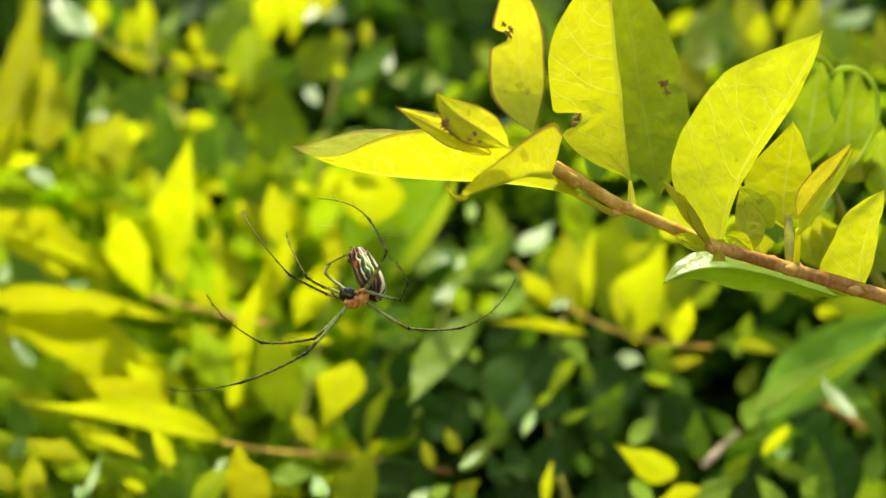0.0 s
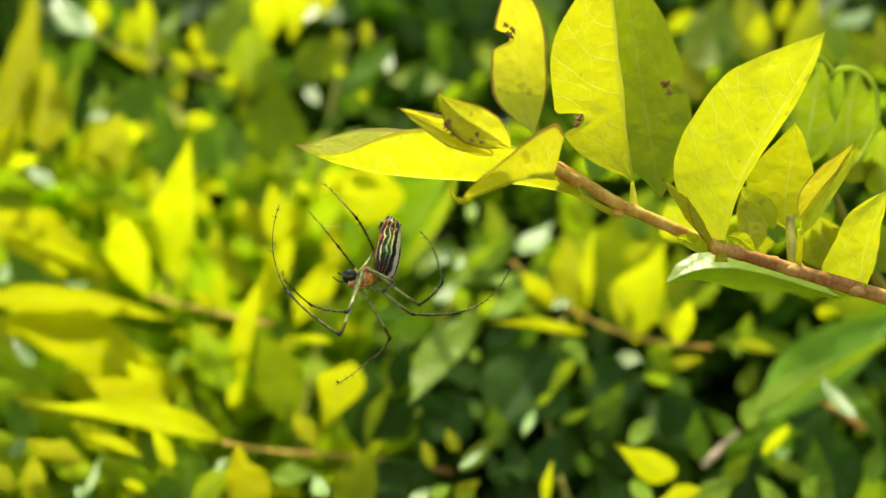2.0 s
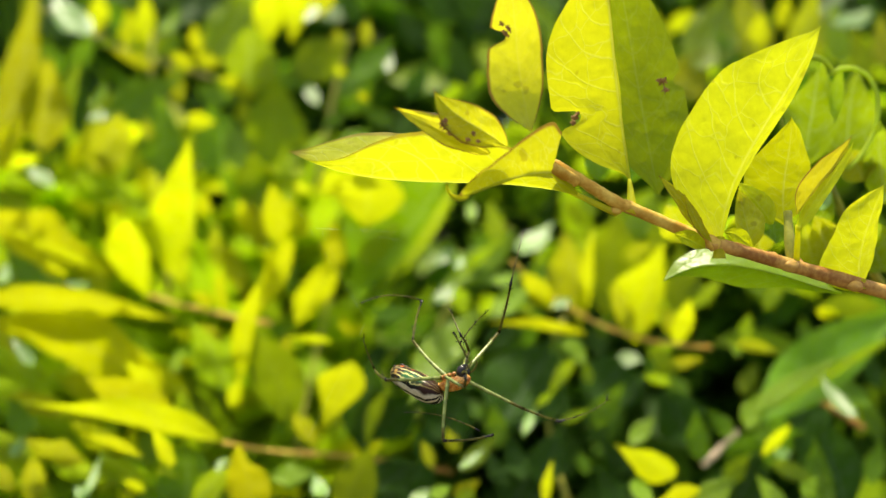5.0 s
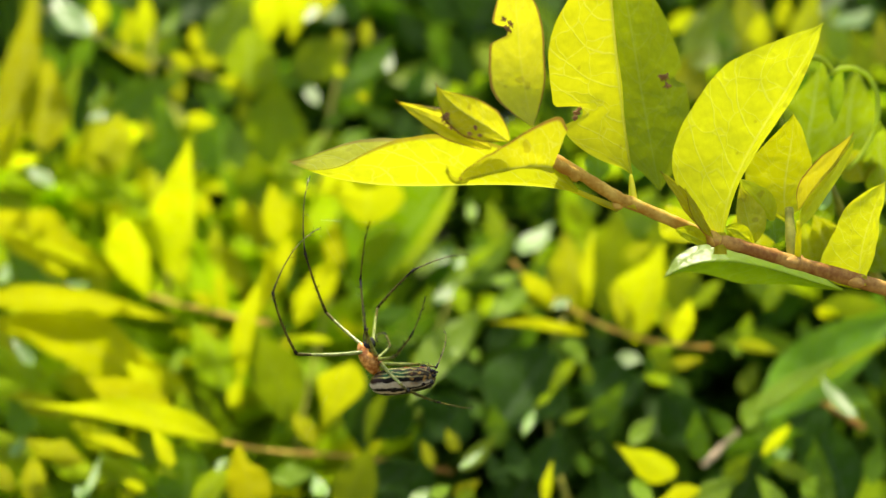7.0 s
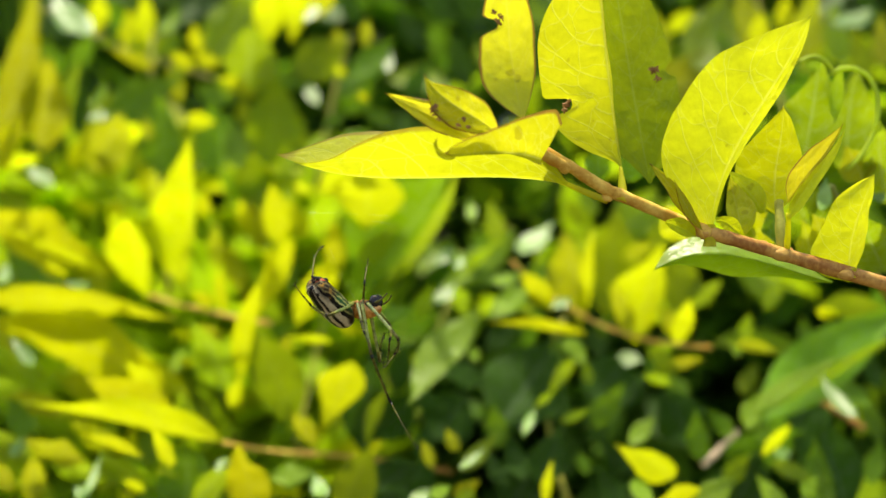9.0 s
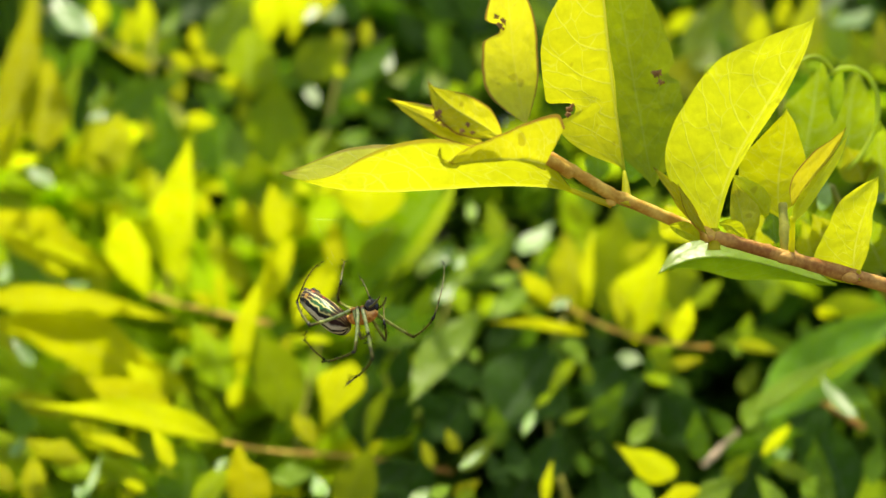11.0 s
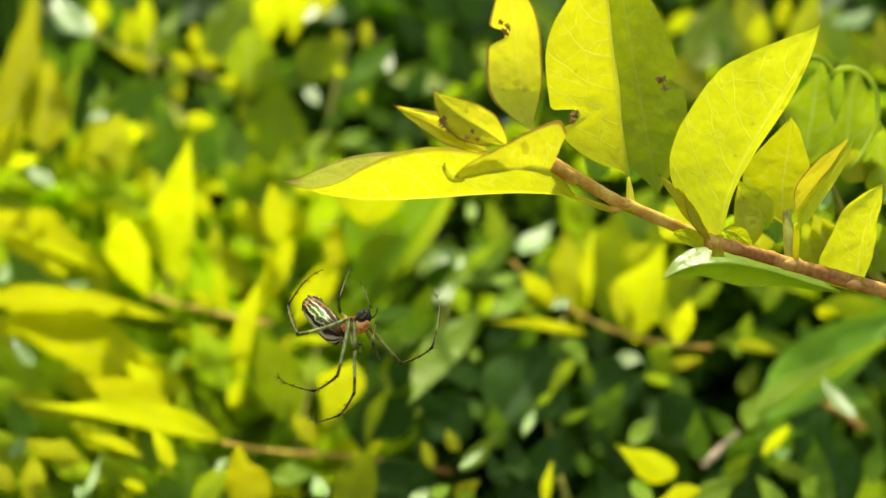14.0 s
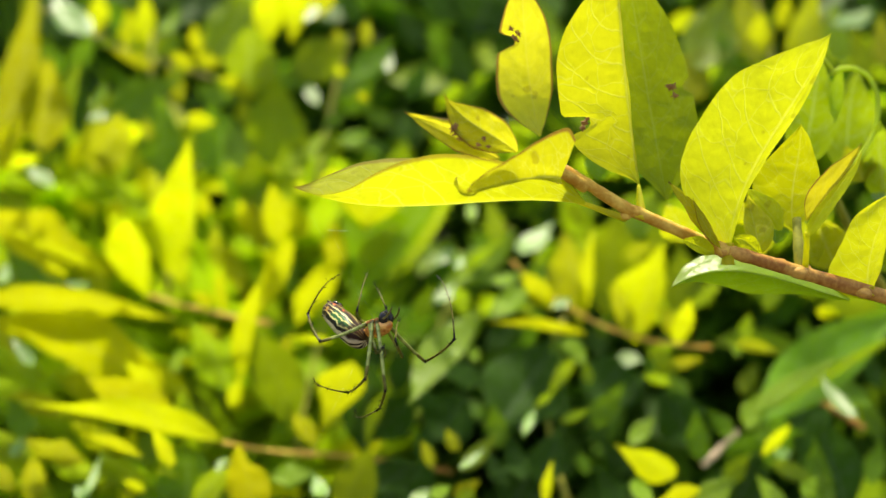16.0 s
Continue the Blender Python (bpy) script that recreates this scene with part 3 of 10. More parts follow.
hedge_leaf(twig_right, OLIVE, (64.3, 232.9, -24.6), (58.9, 229.9, -15.1), 4.5, 0, 10, 18)
hedge_leaf(twig_right, OLIVE_GREEN, (59.5, 217.4, -32.2), (51.3, 216.8, -24.6), 4.7, 0, 12, 4)
hedge_leaf(twig_right, OLIVE, (57.1, 217.2, -30.1), (66.6, 216.2, -27.7), 3.8, 0, 12, 24)
hedge_leaf(twig_right, LIME, (57.6, 213.8, -33.9), (49.8, 213.0, -31.5), 3.3, 0, 12, 20)
hedge_leaf(twig_right, LIME, (53.4, 219.5, -26.8), (60.5, 218.9, -24.8), 3.1, 0, 12, 20)
hedge_leaf(twig_right, SHINE, (43.3, 211.6, -26.3), (49.5, 209.5, -27.7), 5.0, 0, 12, -52)
hedge_leaf(twig_right, GLOSSY_LIME, (32.8, 228.4, -23.8), (37.8, 222.6, -31.2), 4.6, 0, 12, -36)
hedge_leaf(twig_right, GLOSSY_LIME, (31.3, 234.7, -24.8), (32.3, 230.3, -32.0), 3.6, 0, 12, -30)
hedge_leaf(twig_right, LIME, (38.2, 221.2, -35.4), (36.3, 222.0, -29.3), 3.1, 0, 12, -8)
hedge_leaf(twig_right, LIME, (32.8, 212.7, -27.5), (26.2, 214.4, -37.7), 3.4, 0, 12, 10)
hedge_leaf(twig_right, LIME, (26.9, 209.2, -35.1), (22.3, 209.6, -39.4), 2.2, 0, 12, 6)
hedge_leaf(twig_right, SHINE, (21.0, 195.2, -36.7), (17.6, 187.0, -41.4), 2.4, 0, 12, -52)
hedge_leaf(twig_right, GREEN, (43.5, 237.3, -25.1), (46.9, 238.5, -17.3), 3.9, 0, 12, -8)
branch_pale = hedge_shoot("pale bare-barked twig with glossy green leaves", ((65.7, 215.0, -54.7), (68.9, 217.0, -52.6), (72.7, 219.1, -50.2), (76.4, 221.3, -47.7)), 0.9, 0.7, PALE_BARK)
hedge_leaf(branch_pale, GOLD, (54.6, 200.7, -54.0), (39.3, 194.8, -44.9), 7.7, 0, 14, 38, peak=0.3, lop=0.2)
hedge_leaf(branch_pale, GOLD, (57.5, 190.0, -53.4), (48.1, 192.6, -57.4), 5.4, 0, 12, 38)
hedge_leaf(branch_pale, GREEN, (37.4, 215.1, -45.0), (46.2, 216.3, -33.7), 5.9, 0, 12, -6)
hedge_leaf(branch_pale, LIME, (28.5, 206.4, -42.1), (36.0, 206.8, -38.6), 2.2, 0, 12, -6)
hedge_leaf(branch_pale, GLOSSY_LIME, (45.9, 208.0, -48.2), (53.2, 213.1, -41.7), 4.3, 0, 12, -34)
hedge_leaf(branch_pale, GREEN, (63.6, 209.3, -52.1), (62.4, 210.6, -39.3), 5.5, 0, 20, -6)
hedge_leaf(branch_pale, GREEN, (74.8, 218.3, -47.7), (68.2, 220.6, -41.2), 4.5, 0, 12, -18)
hedge_leaf(branch_pale, GLOSSY_DARK, (73.1, 206.9, -43.6), (122.1, 225.3, -14.2), 14.6, 0, 12, -30, peak=0.5, lop=0.25, bow=-0.05)
hedge_leaf(branch_pale, LIME, (77.7, 208.5, -41.1), (111.2, 206.3, -20.1), 2.8, 0, 8, 6, peak=0.55, bow=-0.05)
hedge_leaf(branch_pale, GLOSSY_LIME, (69.0, 191.7, -36.8), (95.5, 205.4, -25.8), 4.2, 0, 8, -46)
hedge_leaf(branch_pale, GLOSSY_LIME, (72.6, 204.0, -43.5), (79.4, 211.2, -34.9), 4.9, 0, 12, -36)
hedge_leaf(branch_pale, OLIVE_GREEN, (79.1, 226.3, -38.9), (84.5, 228.9, -30.3), 4.5, 0, 12, -16)
hedge_leaf(branch_pale, LIME, (83.6, 211.2, -37.0), (86.4, 211.2, -33.5), 2.3, 0, 12, 0)
hedge_leaf(branch_pale, SHINE, (92.2, 189.7, -37.7), (90.1, 203.1, -29.5), 4.3, 0, 12, -52)
hedge_leaf(branch_pale, GREEN, (108.7, 216.5, -40.1), (100.4, 220.4, -32.1), 5.8, 0, 12, -24)
hedge_leaf(branch_pale, GOLD, (76.7, 204.7, -49.9), (81.3, 198.8, -41.1), 4.2, 0, 12, 38)
hedge_leaf(branch_pale, SHINE, (74.9, 191.9, -46.5), (79.3, 192.7, -45.9), 3.0, 0, 12, -46)
hedge_leaf(branch_pale, LIME, (75.8, 196.1, -49.1), (86.4, 195.3, -53.6), 3.9, 0, 12, -10)
hedge_leaf(branch_pale, SHADE_GREEN, (97.0, 202.4, -61.7), (91.9, 207.2, -40.3), 15.0, 0, 12, -12, lop=0.2)
hedge_leaf(branch_pale, GREEN, (88.6, 200.3, -61.7), (89.2, 204.8, -44.7), 6.2, 0, 12, -14)
hedge_leaf(branch_pale, GREEN, (87.2, 191.5, -58.4), (86.3, 193.7, -50.0), 3.9, 0, 12, -14)
hedge_leaf(branch_pale, GLOSSY_LIME, (75.5, 188.8, -57.5), (71.8, 195.2, -51.7), 4.4, 0, 12, -40)
hedge_leaf(branch_pale, GLOSSY_LIME, (55.3, 188.3, -58.0), (67.4, 194.6, -52.3), 5.6, 0, 12, -40)
hedge_leaf(branch_pale, GLOSSY_LIME, (43.4, 194.6, -52.3), (47.1, 188.8, -57.6), 4.0, 0, 12, -40)
hedge_leaf(branch_pale, GLOSSY_LIME, (80.9, 191.6, -55.9), (86.1, 194.6, -51.6), 3.2, 0, 12, -30)
hedge_leaf(branch_pale, OLIVE_GREEN, (66.8, 202.9, -56.5), (73.9, 203.8, -48.6), 4.5, 0, 12, -6)
hedge_leaf(branch_pale, LIME, (81.6, 231.1, -25.3), (83.0, 229.7, -17.2), 3.7, 0, 12, 10)
hedge_leaf(branch_pale, LIME, (89.4, 237.1, -16.8), (94.9, 236.5, -8.0), 4.4, 0, 12, 4)
hedge_leaf(branch_pale, OLIVE, (77.5, 226.2, -24.8), (89.8, 227.0, -27.6), 3.4, 0, 12, 16)
hedge_leaf(branch_pale, OLIVE_GREEN, (118.4, 227.4, -16.2), (100.7, 227.1, -14.9), 6.8, 0, 14, 12, peak=0.5)
hedge_leaf(branch_pale, GOLD, (105.3, 227.1, -17.9), (98.8, 225.5, -15.7), 3.6, 0, 14, 38)
hedge_leaf(branch_pale, GREEN, (101.2, 236.0, -26.5), (100.4, 237.7, -18.8), 3.7, 0, 12, -12)
hedge_leaf(branch_pale, GREEN, (116.6, 226.2, -50.9), (112.9, 227.9, -39.2), 5.4, 0, 12, -8)
hedge_leaf(branch_pale, GREEN, (69.3, 239.3, -41.1), (63.6, 241.9, -35.2), 4.2, 0, 12, -22)
hedge_leaf(branch_pale, GLOSSY_LIME, (79.5, 232.0, -29.1), (81.8, 234.3, -26.0), 2.3, 0, 12, -34)
hedge_leaf(branch_pale, GREEN, (105.2, 209.6, -58.3), (109.9, 213.3, -48.0), 4.9, 0, 12, -18)
hedge_leaf(branch_pale, GREEN, (88.5, 231.5, -52.1), (85.0, 234.5, -43.4), 4.5, 0, 12, -18)
hedge_leaf(branch_pale, SHADE_GREEN, (121.0, 234.9, -38.8), (117.7, 237.6, -28.2), 5.1, 0, 12, -14)
twig_small = hedge_shoot("short bare brown twig under a glossy leaf", ((106.5, 214.9, -45.5), (98.7, 219.9, -39.9), (92.4, 222.9, -36.3)), 0.8, 0.65, BROWN_BARK)
twig_shade = hedge_shoot("thin brown twig in the shade of the hedge", ((2.3, 220.7, -57.9), (-9.5, 222.7, -55.7), (-27.4, 224.0, -54.3), (-39.4, 224.6, -53.5)), 0.5, 0.45, BROWN_BARK)
shoot_dark = hedge_shoot("green shoot low in the hedge, leaves coloured as dark as the shade", ((32.1, 213.8, -65.2), (26.5, 226.8, -51.0), (26.7, 241.9, -32.0), (35.9, 250.5, -19.8)), 0.9, 0.5, GREEN_STALK)
# broad dark blades fill the shaded gaps, darkness in their colour
hedge_leaf(shoot_dark, SHADE_GREEN, (13.8, 217.1, -46.0), (32.3, 236.2, -24.6), 21.4, 0, 14, -38)
hedge_leaf(shoot_dark, SHADE_GREEN, (-0.6, 216.4, -40.1), (-9.2, 217.3, -35.9), 4.3, 0, 14, -12)
hedge_leaf(shoot_dark, SHADE_GREEN, (-4.4, 206.2, -53.3), (-5.0, 208.9, -43.1), 4.6, 0, 14, -14)
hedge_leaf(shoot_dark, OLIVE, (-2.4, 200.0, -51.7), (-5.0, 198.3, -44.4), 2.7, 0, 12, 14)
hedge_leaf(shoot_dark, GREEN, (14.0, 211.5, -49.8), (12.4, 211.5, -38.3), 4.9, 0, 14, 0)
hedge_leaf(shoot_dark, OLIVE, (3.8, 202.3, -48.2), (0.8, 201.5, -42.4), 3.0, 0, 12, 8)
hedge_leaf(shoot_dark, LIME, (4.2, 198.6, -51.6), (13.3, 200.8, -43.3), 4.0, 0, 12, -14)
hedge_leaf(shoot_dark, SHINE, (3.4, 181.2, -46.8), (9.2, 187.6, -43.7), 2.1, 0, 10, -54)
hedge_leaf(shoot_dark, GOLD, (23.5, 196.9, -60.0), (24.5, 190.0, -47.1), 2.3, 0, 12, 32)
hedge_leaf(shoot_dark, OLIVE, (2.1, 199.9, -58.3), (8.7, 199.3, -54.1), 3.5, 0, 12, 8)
hedge_leaf(shoot_dark, SHADE_GREEN, (-19.1, 200.2, -58.4), (-5.9, 202.2, -50.9), 9.6, 0, 14, -14)
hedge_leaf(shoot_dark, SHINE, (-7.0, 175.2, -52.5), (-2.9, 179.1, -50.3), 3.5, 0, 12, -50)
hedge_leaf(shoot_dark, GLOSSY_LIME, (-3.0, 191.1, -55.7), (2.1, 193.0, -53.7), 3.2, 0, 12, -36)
hedge_leaf(shoot_dark, SHADE_GREEN, (23.8, 204.1, -56.8), (29.7, 207.0, -43.8), 8.2, 0, 14, -12)
hedge_leaf(shoot_dark, SHADE_GREEN, (20.3, 209.3, -56.8), (16.6, 215.8, -47.1), 5.1, 0, 14, -30)
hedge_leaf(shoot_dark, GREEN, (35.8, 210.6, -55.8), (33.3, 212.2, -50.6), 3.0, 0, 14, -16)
hedge_leaf(shoot_dark, SHADE_GREEN, (46.6, 229.6, -42.5), (55.6, 235.4, -34.2), 5.6, 0, 14, -32)
hedge_leaf(shoot_dark, SHADE_GREEN, (-3.5, 217.7, -49.0), (6.8, 222.4, -38.3), 13.6, 0, 14, -22)
hedge_leaf(shoot_dark, SHADE_GREEN, (16.0, 208.3, -58.0), (10.7, 212.4, -50.6), 4.5, 0, 14, -26)
hedge_leaf(shoot_dark, SHADE_GREEN, (48.9, 219.0, -58.0), (40.5, 221.1, -48.3), 5.6, 0, 14, -12)
hedge_leaf(shoot_dark, SHADE_GREEN, (10.3, 234.1, -37.1), (-0.6, 237.4, -31.4), 5.9, 0, 14, -28)
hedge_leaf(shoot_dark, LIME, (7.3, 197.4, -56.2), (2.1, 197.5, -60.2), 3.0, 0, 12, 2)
hedge_leaf(shoot_dark, SHADE_GREEN, (-11.9, 212.5, -66.2), (-2.6, 216.2, -52.4), 12.9, 0, 14, -14)
hedge_leaf(shoot_dark, SHADE_GREEN, (16.4, 212.7, -66.2), (24.7, 216.6, -51.6), 12.9, 0, 14, -14)
hedge_leaf(shoot_dark, SHADE_GREEN, (44.5, 212.0, -66.0), (38.0, 215.2, -54.1), 6.0, 0, 14, -14)
hedge_leaf(shoot_dark, SHADE_GREEN, (71.5, 212.7, -66.2), (81.4, 216.6, -51.6), 12.9, 0, 14, -14)
hedge_leaf(shoot_dark, SHADE_GREEN, (40.6, 239.0, -42.7), (55.4, 245.4, -29.2), 14.2, 0, 14, -24)
hedge_leaf(shoot_dark, SHADE_GREEN, (68.8, 232.5, -53.9), (61.6, 236.8, -37.6), 13.1, 0, 14, -14)
hedge_leaf(shoot_dark, SHADE_GREEN, (96.3, 235.4, -49.9), (107.4, 239.3, -34.8), 13.4, 0, 14, -14)
hedge_leaf(shoot_dark, SHADE_GREEN, (12.5, 248.1, -29.5), (24.5, 252.5, -20.0), 6.7, 0, 14, -24)
twig_top = hedge_shoot("pale bent twig with small golden leaves", ((-69.6, 287.8, 55.6), (-99.6, 291.9, 63.8), (-122.8, 296.4, 73.0), (-143.5, 302.7, 86.2)), 0.6, 0.5, GREEN_STALK)
hedge_leaf(twig_top, OLIVE, (-147.8, 276.9, 25.9), (-120.8, 251.9, 78.8), 12.0, 0, 16, 34)
hedge_leaf(twig_top, SHINE, (-108.2, 260.3, 65.5), (-128.1, 278.8, 84.6), 9.2, 0, 12, -53)
hedge_leaf(twig_top, GOLD, (-117.5, 287.2, 72.7), (-112.5, 280.5, 85.9), 6.5, 0, 12, 24)
hedge_leaf(twig_top, GOLD, (-108.1, 289.6, 68.3), (-105.8, 285.6, 81.0), 5.9, 0, 12, 16)
hedge_leaf(twig_top, GOLD, (-103.3, 292.6, 68.6), (-100.1, 285.4, 86.2), 6.5, 0, 12, 20)
hedge_leaf(twig_top, GLOSSY_LIME, (-94.8, 285.5, 71.5), (-90.6, 292.7, 84.2), 5.6, 0, 12, -34)
hedge_leaf(twig_top, GOLD, (-93.9, 276.2, 59.2), (-106.8, 273.5, 64.1), 4.4, 0, 12, 26)
hedge_leaf(twig_top, LIME, (-110.5, 285.0, 66.4), (-114.2, 284.8, 72.0), 3.4, 0, 12, 2)
hedge_leaf(twig_top, GOLD, (-81.0, 281.2, 64.4), (-81.0, 275.9, 73.1), 4.6, 0, 12, 28)
hedge_leaf(twig_top, GOLD, (-80.2, 275.8, 58.4), (-88.5, 273.1, 63.3), 5.1, 0, 12, 26)
hedge_leaf(twig_top, GOLD, (-80.1, 274.0, 61.3), (-70.4, 274.7, 60.0), 4.9, 0, 12, 24)
hedge_leaf(twig_top, LIME, (-78.4, 286.6, 61.8), (-64.1, 290.6, 91.7), 15.0, 0, 14, -8, lop=0.2)
hedge_leaf(twig_top, LIME, (-65.5, 280.4, 49.3), (-60.6, 268.3, 71.4), 17.6, 0, 10, 26, peak=0.42)
hedge_leaf(twig_top, GOLD, (-70.4, 267.8, 53.9), (-59.0, 270.7, 48.4), 5.1, 0, 12, 26)
hedge_leaf(twig_top, OLIVE_GREEN, (-143.9, 299.2, 75.7), (-146.4, 296.4, 90.7), 6.9, 0, 12, 10)
hedge_leaf(twig_top, LIME, (-89.6, 278.8, 53.9), (-84.1, 279.1, 61.3), 4.3, 0, 12, -2)
hedge_leaf(twig_top, GREEN, (-89.9, 291.9, 73.8), (-97.3, 290.8, 65.8), 4.9, 0, 12, -8)
hedge_leaf(twig_top, GREEN, (-145.2, 302.0, 58.4), (-139.8, 303.3, 76.7), 7.9, 0, 14, -4)
hedge_leaf(twig_top, LIME, (-66.2, 270.2, 48.6), (-72.3, 269.4, 55.6), 4.3, 0, 12, 6)
hedge_leaf(twig_top, GOLD, (-54.9, 277.7, 86.8), (-60.1, 288.3, 68.0), 9.8, 0, 12, 26)
hedge_leaf(twig_top, GOLD, (-48.8, 278.6, 87.1), (-51.7, 288.4, 69.9), 8.7, 0, 12, 26)
hedge_leaf(twig_top, GOLD, (-36.7, 281.8, 88.1), (-48.7, 288.7, 76.1), 7.7, 0, 12, 26)
hedge_leaf(twig_top, SHINE, (-40.7, 273.5, 78.6), (-43.7, 265.3, 70.6), 3.6, 0, 10, -55)
shoot_back = hedge_shoot("green leafy shoot deep in the hedge", ((-81.9, 254.8, -13.4), (-90.3, 275.4, 20.3), (-100.7, 289.4, 46.3), (-103.9, 304.5, 77.0)), 0.9, 0.5, GREEN_STALK)
hedge_leaf(shoot_back, OLIVE, (-130.3, 276.4, 31.7), (-118.7, 256.1, 58.3), 13.8, 0, 14, 34)
hedge_leaf(shoot_back, LIME, (-122.6, 272.4, 45.8), (-114.1, 268.5, 60.8), 4.7, 0, 12, 14)
hedge_leaf(shoot_back, GREEN, (-139.2, 281.7, 41.3), (-140.3, 283.3, 63.4), 12.0, 0, 14, -4)
hedge_leaf(shoot_back, SHINE, (-104.1, 249.6, 38.9), (-97.0, 250.2, 39.5), 5.6, 0, 12, -52)
hedge_leaf(shoot_back, GLOSSY_LIME, (-112.2, 271.6, 44.9), (-110.3, 278.8, 56.1), 3.7, 0, 12, -36)
hedge_leaf(shoot_back, OLIVE, (-108.7, 264.1, 22.6), (-95.0, 252.8, 40.8), 14.0, 0, 14, 30)
hedge_leaf(shoot_back, SHADE_GREEN, (-121.1, 280.6, 37.5), (-118.6, 279.9, 58.5), 5.6, 0, 12, 2)
hedge_leaf(shoot_back, GREEN, (-111.3, 280.3, 44.1), (-87.7, 282.3, 56.1), 14.4, 0, 14, -10)
hedge_leaf(shoot_back, GREEN, (-89.0, 267.1, 23.2), (-89.3, 268.0, 49.6), 12.8, 0, 14, -2)
hedge_leaf(shoot_back, OLIVE, (-90.9, 262.3, 33.3), (-91.4, 260.6, 40.8), 3.7, 0, 12, 12)
hedge_leaf(shoot_back, GOLD, (-79.5, 262.6, 39.6), (-69.8, 262.9, 39.3), 5.6, 0, 12, 38)
hedge_leaf(shoot_back, GOLD, (-140.3, 264.1, 23.7), (-126.9, 252.2, 38.7), 8.0, 0, 12, 36)
hedge_leaf(shoot_back, GOLD, (-112.8, 259.7, 23.6), (-108.4, 252.7, 32.4), 4.5, 0, 12, 36)
hedge_leaf(shoot_back, GREEN, (-74.7, 273.1, 23.8), (-74.5, 274.8, 49.1), 10.2, 0, 14, -4)
hedge_leaf(shoot_back, GLOSSY_LIME, (-67.7, 262.6, 24.6), (-68.6, 270.5, 45.1), 5.3, 0, 14, -22)
hedge_leaf(shoot_back, GREEN, (-68.1, 281.9, 48.9), (-83.3, 282.5, 54.6), 6.7, 0, 14, -6)
hedge_leaf(shoot_back, SHINE, (-118.5, 241.8, 23.9), (-107.6, 234.8, 17.0), 4.5, 0, 12, -48)
hedge_leaf(shoot_back, OLIVE_GREEN, (-129.7, 269.8, 23.5), (-120.2, 268.6, 32.3), 5.5, 0, 14, 8)
hedge_leaf(shoot_back, OLIVE, (-100.4, 263.5, 22.9), (-108.1, 261.0, 31.4), 5.4, 0, 14, 16)
hedge_leaf(shoot_back, LIME, (-112.1, 266.2, 17.9), (-97.4, 264.7, 24.8), 6.7, 0, 14, 12)
hedge_leaf(shoot_back, OLIVE, (-64.3, 273.4, 40.1), (-62.5, 270.5, 48.7), 4.2, 0, 12, 18)
hedge_leaf(shoot_back, GLOSSY_LIME, (-62.7, 262.4, 24.6), (-66.5, 269.2, 42.4), 7.1, 0, 14, -22)
hedge_leaf(shoot_back, OLIVE_GREEN, (-57.5, 277.4, 26.7), (-53.6, 276.4, 56.7), 17.6, 0, 14, 2)
hedge_leaf(shoot_back, GREEN, (-64.3, 281.4, 33.8), (-60.9, 282.9, 45.3), 5.2, 0, 14, -8)
hedge_leaf(shoot_back, OLIVE, (-92.8, 288.8, 61.6), (-89.9, 291.7, 48.6), 6.0, 0, 14, 12)
hedge_leaf(shoot_back, OLIVE_GREEN, (-122.5, 273.6, 22.0), (-138.7, 273.4, 25.6), 7.0, 0, 14, 4)
hedge_leaf(shoot_back, OLIVE_GREEN, (-123.4, 293.2, 36.0), (-112.4, 289.9, 54.1), 13.6, 0, 14, 10)
hedge_leaf(shoot_back, OLIVE_GREEN, (-87.0, 288.5, 25.9), (-83.6, 284.9, 45.6), 11.4, 0, 14, 10)
hedge_leaf(shoot_back, OLIVE_GREEN, (-110.2, 305.0, 64.2), (-96.6, 303.2, 76.7), 7.6, 0, 14, 8)
hedge_leaf(shoot_back, OLIVE_GREEN, (-68.5, 283.4, 19.8), (-58.5, 280.7, 34.5), 7.3, 0, 14, 10)
hedge_leaf(shoot_back, OLIVE_GREEN, (-47.0, 290.1, 34.1), (-54.4, 288.2, 46.9), 6.4, 0, 14, 8)
hedge_leaf(shoot_back, GREEN, (-134.3, 304.5, 64.1), (-125.0, 303.6, 76.8), 6.7, 0, 14, 4)
hedge_leaf(shoot_back, OLIVE_GREEN, (-156.8, 307.4, 68.8), (-146.8, 305.5, 82.1), 7.0, 0, 14, 8)
hedge_leaf(shoot_back, GREEN, (-32.2, 295.5, 46.1), (-23.5, 295.1, 59.0), 6.6, 0, 14, 2)
hedge_leaf(shoot_back, OLIVE_GREEN, (-108.4, 284.4, 21.0), (-100.0, 282.0, 37.6), 7.6, 0, 14, 8)
shoot_shade = hedge_shoot("shaded shoot at the top of the hedge", ((-41.0, 275.4, 20.3), (-39.2, 289.4, 46.3), (-33.2, 304.5, 77.0)), 0.9, 0.5, GREEN_STALK)
hedge_leaf(shoot_shade, OLIVE_GREEN, (-50.5, 283.6, 59.7), (-31.1, 282.3, 71.1), 14.0, 0, 14, 6)
hedge_leaf(shoot_shade, OLIVE, (-36.0, 279.5, 65.1), (-33.9, 277.6, 72.4), 3.8, 0, 12, 14)
hedge_leaf(shoot_shade, GREEN, (-31.9, 279.1, 54.3), (-16.6, 283.3, 69.8), 10.3, 0, 14, -16)
hedge_leaf(shoot_shade, SHINE, (-17.0, 256.5, 53.0), (-16.1, 264.0, 61.9), 2.4, 0, 12, -46)
hedge_leaf(shoot_shade, SHINE, (-41.0, 257.1, 49.7), (-36.3, 250.4, 42.1), 3.8, 0, 12, -46)
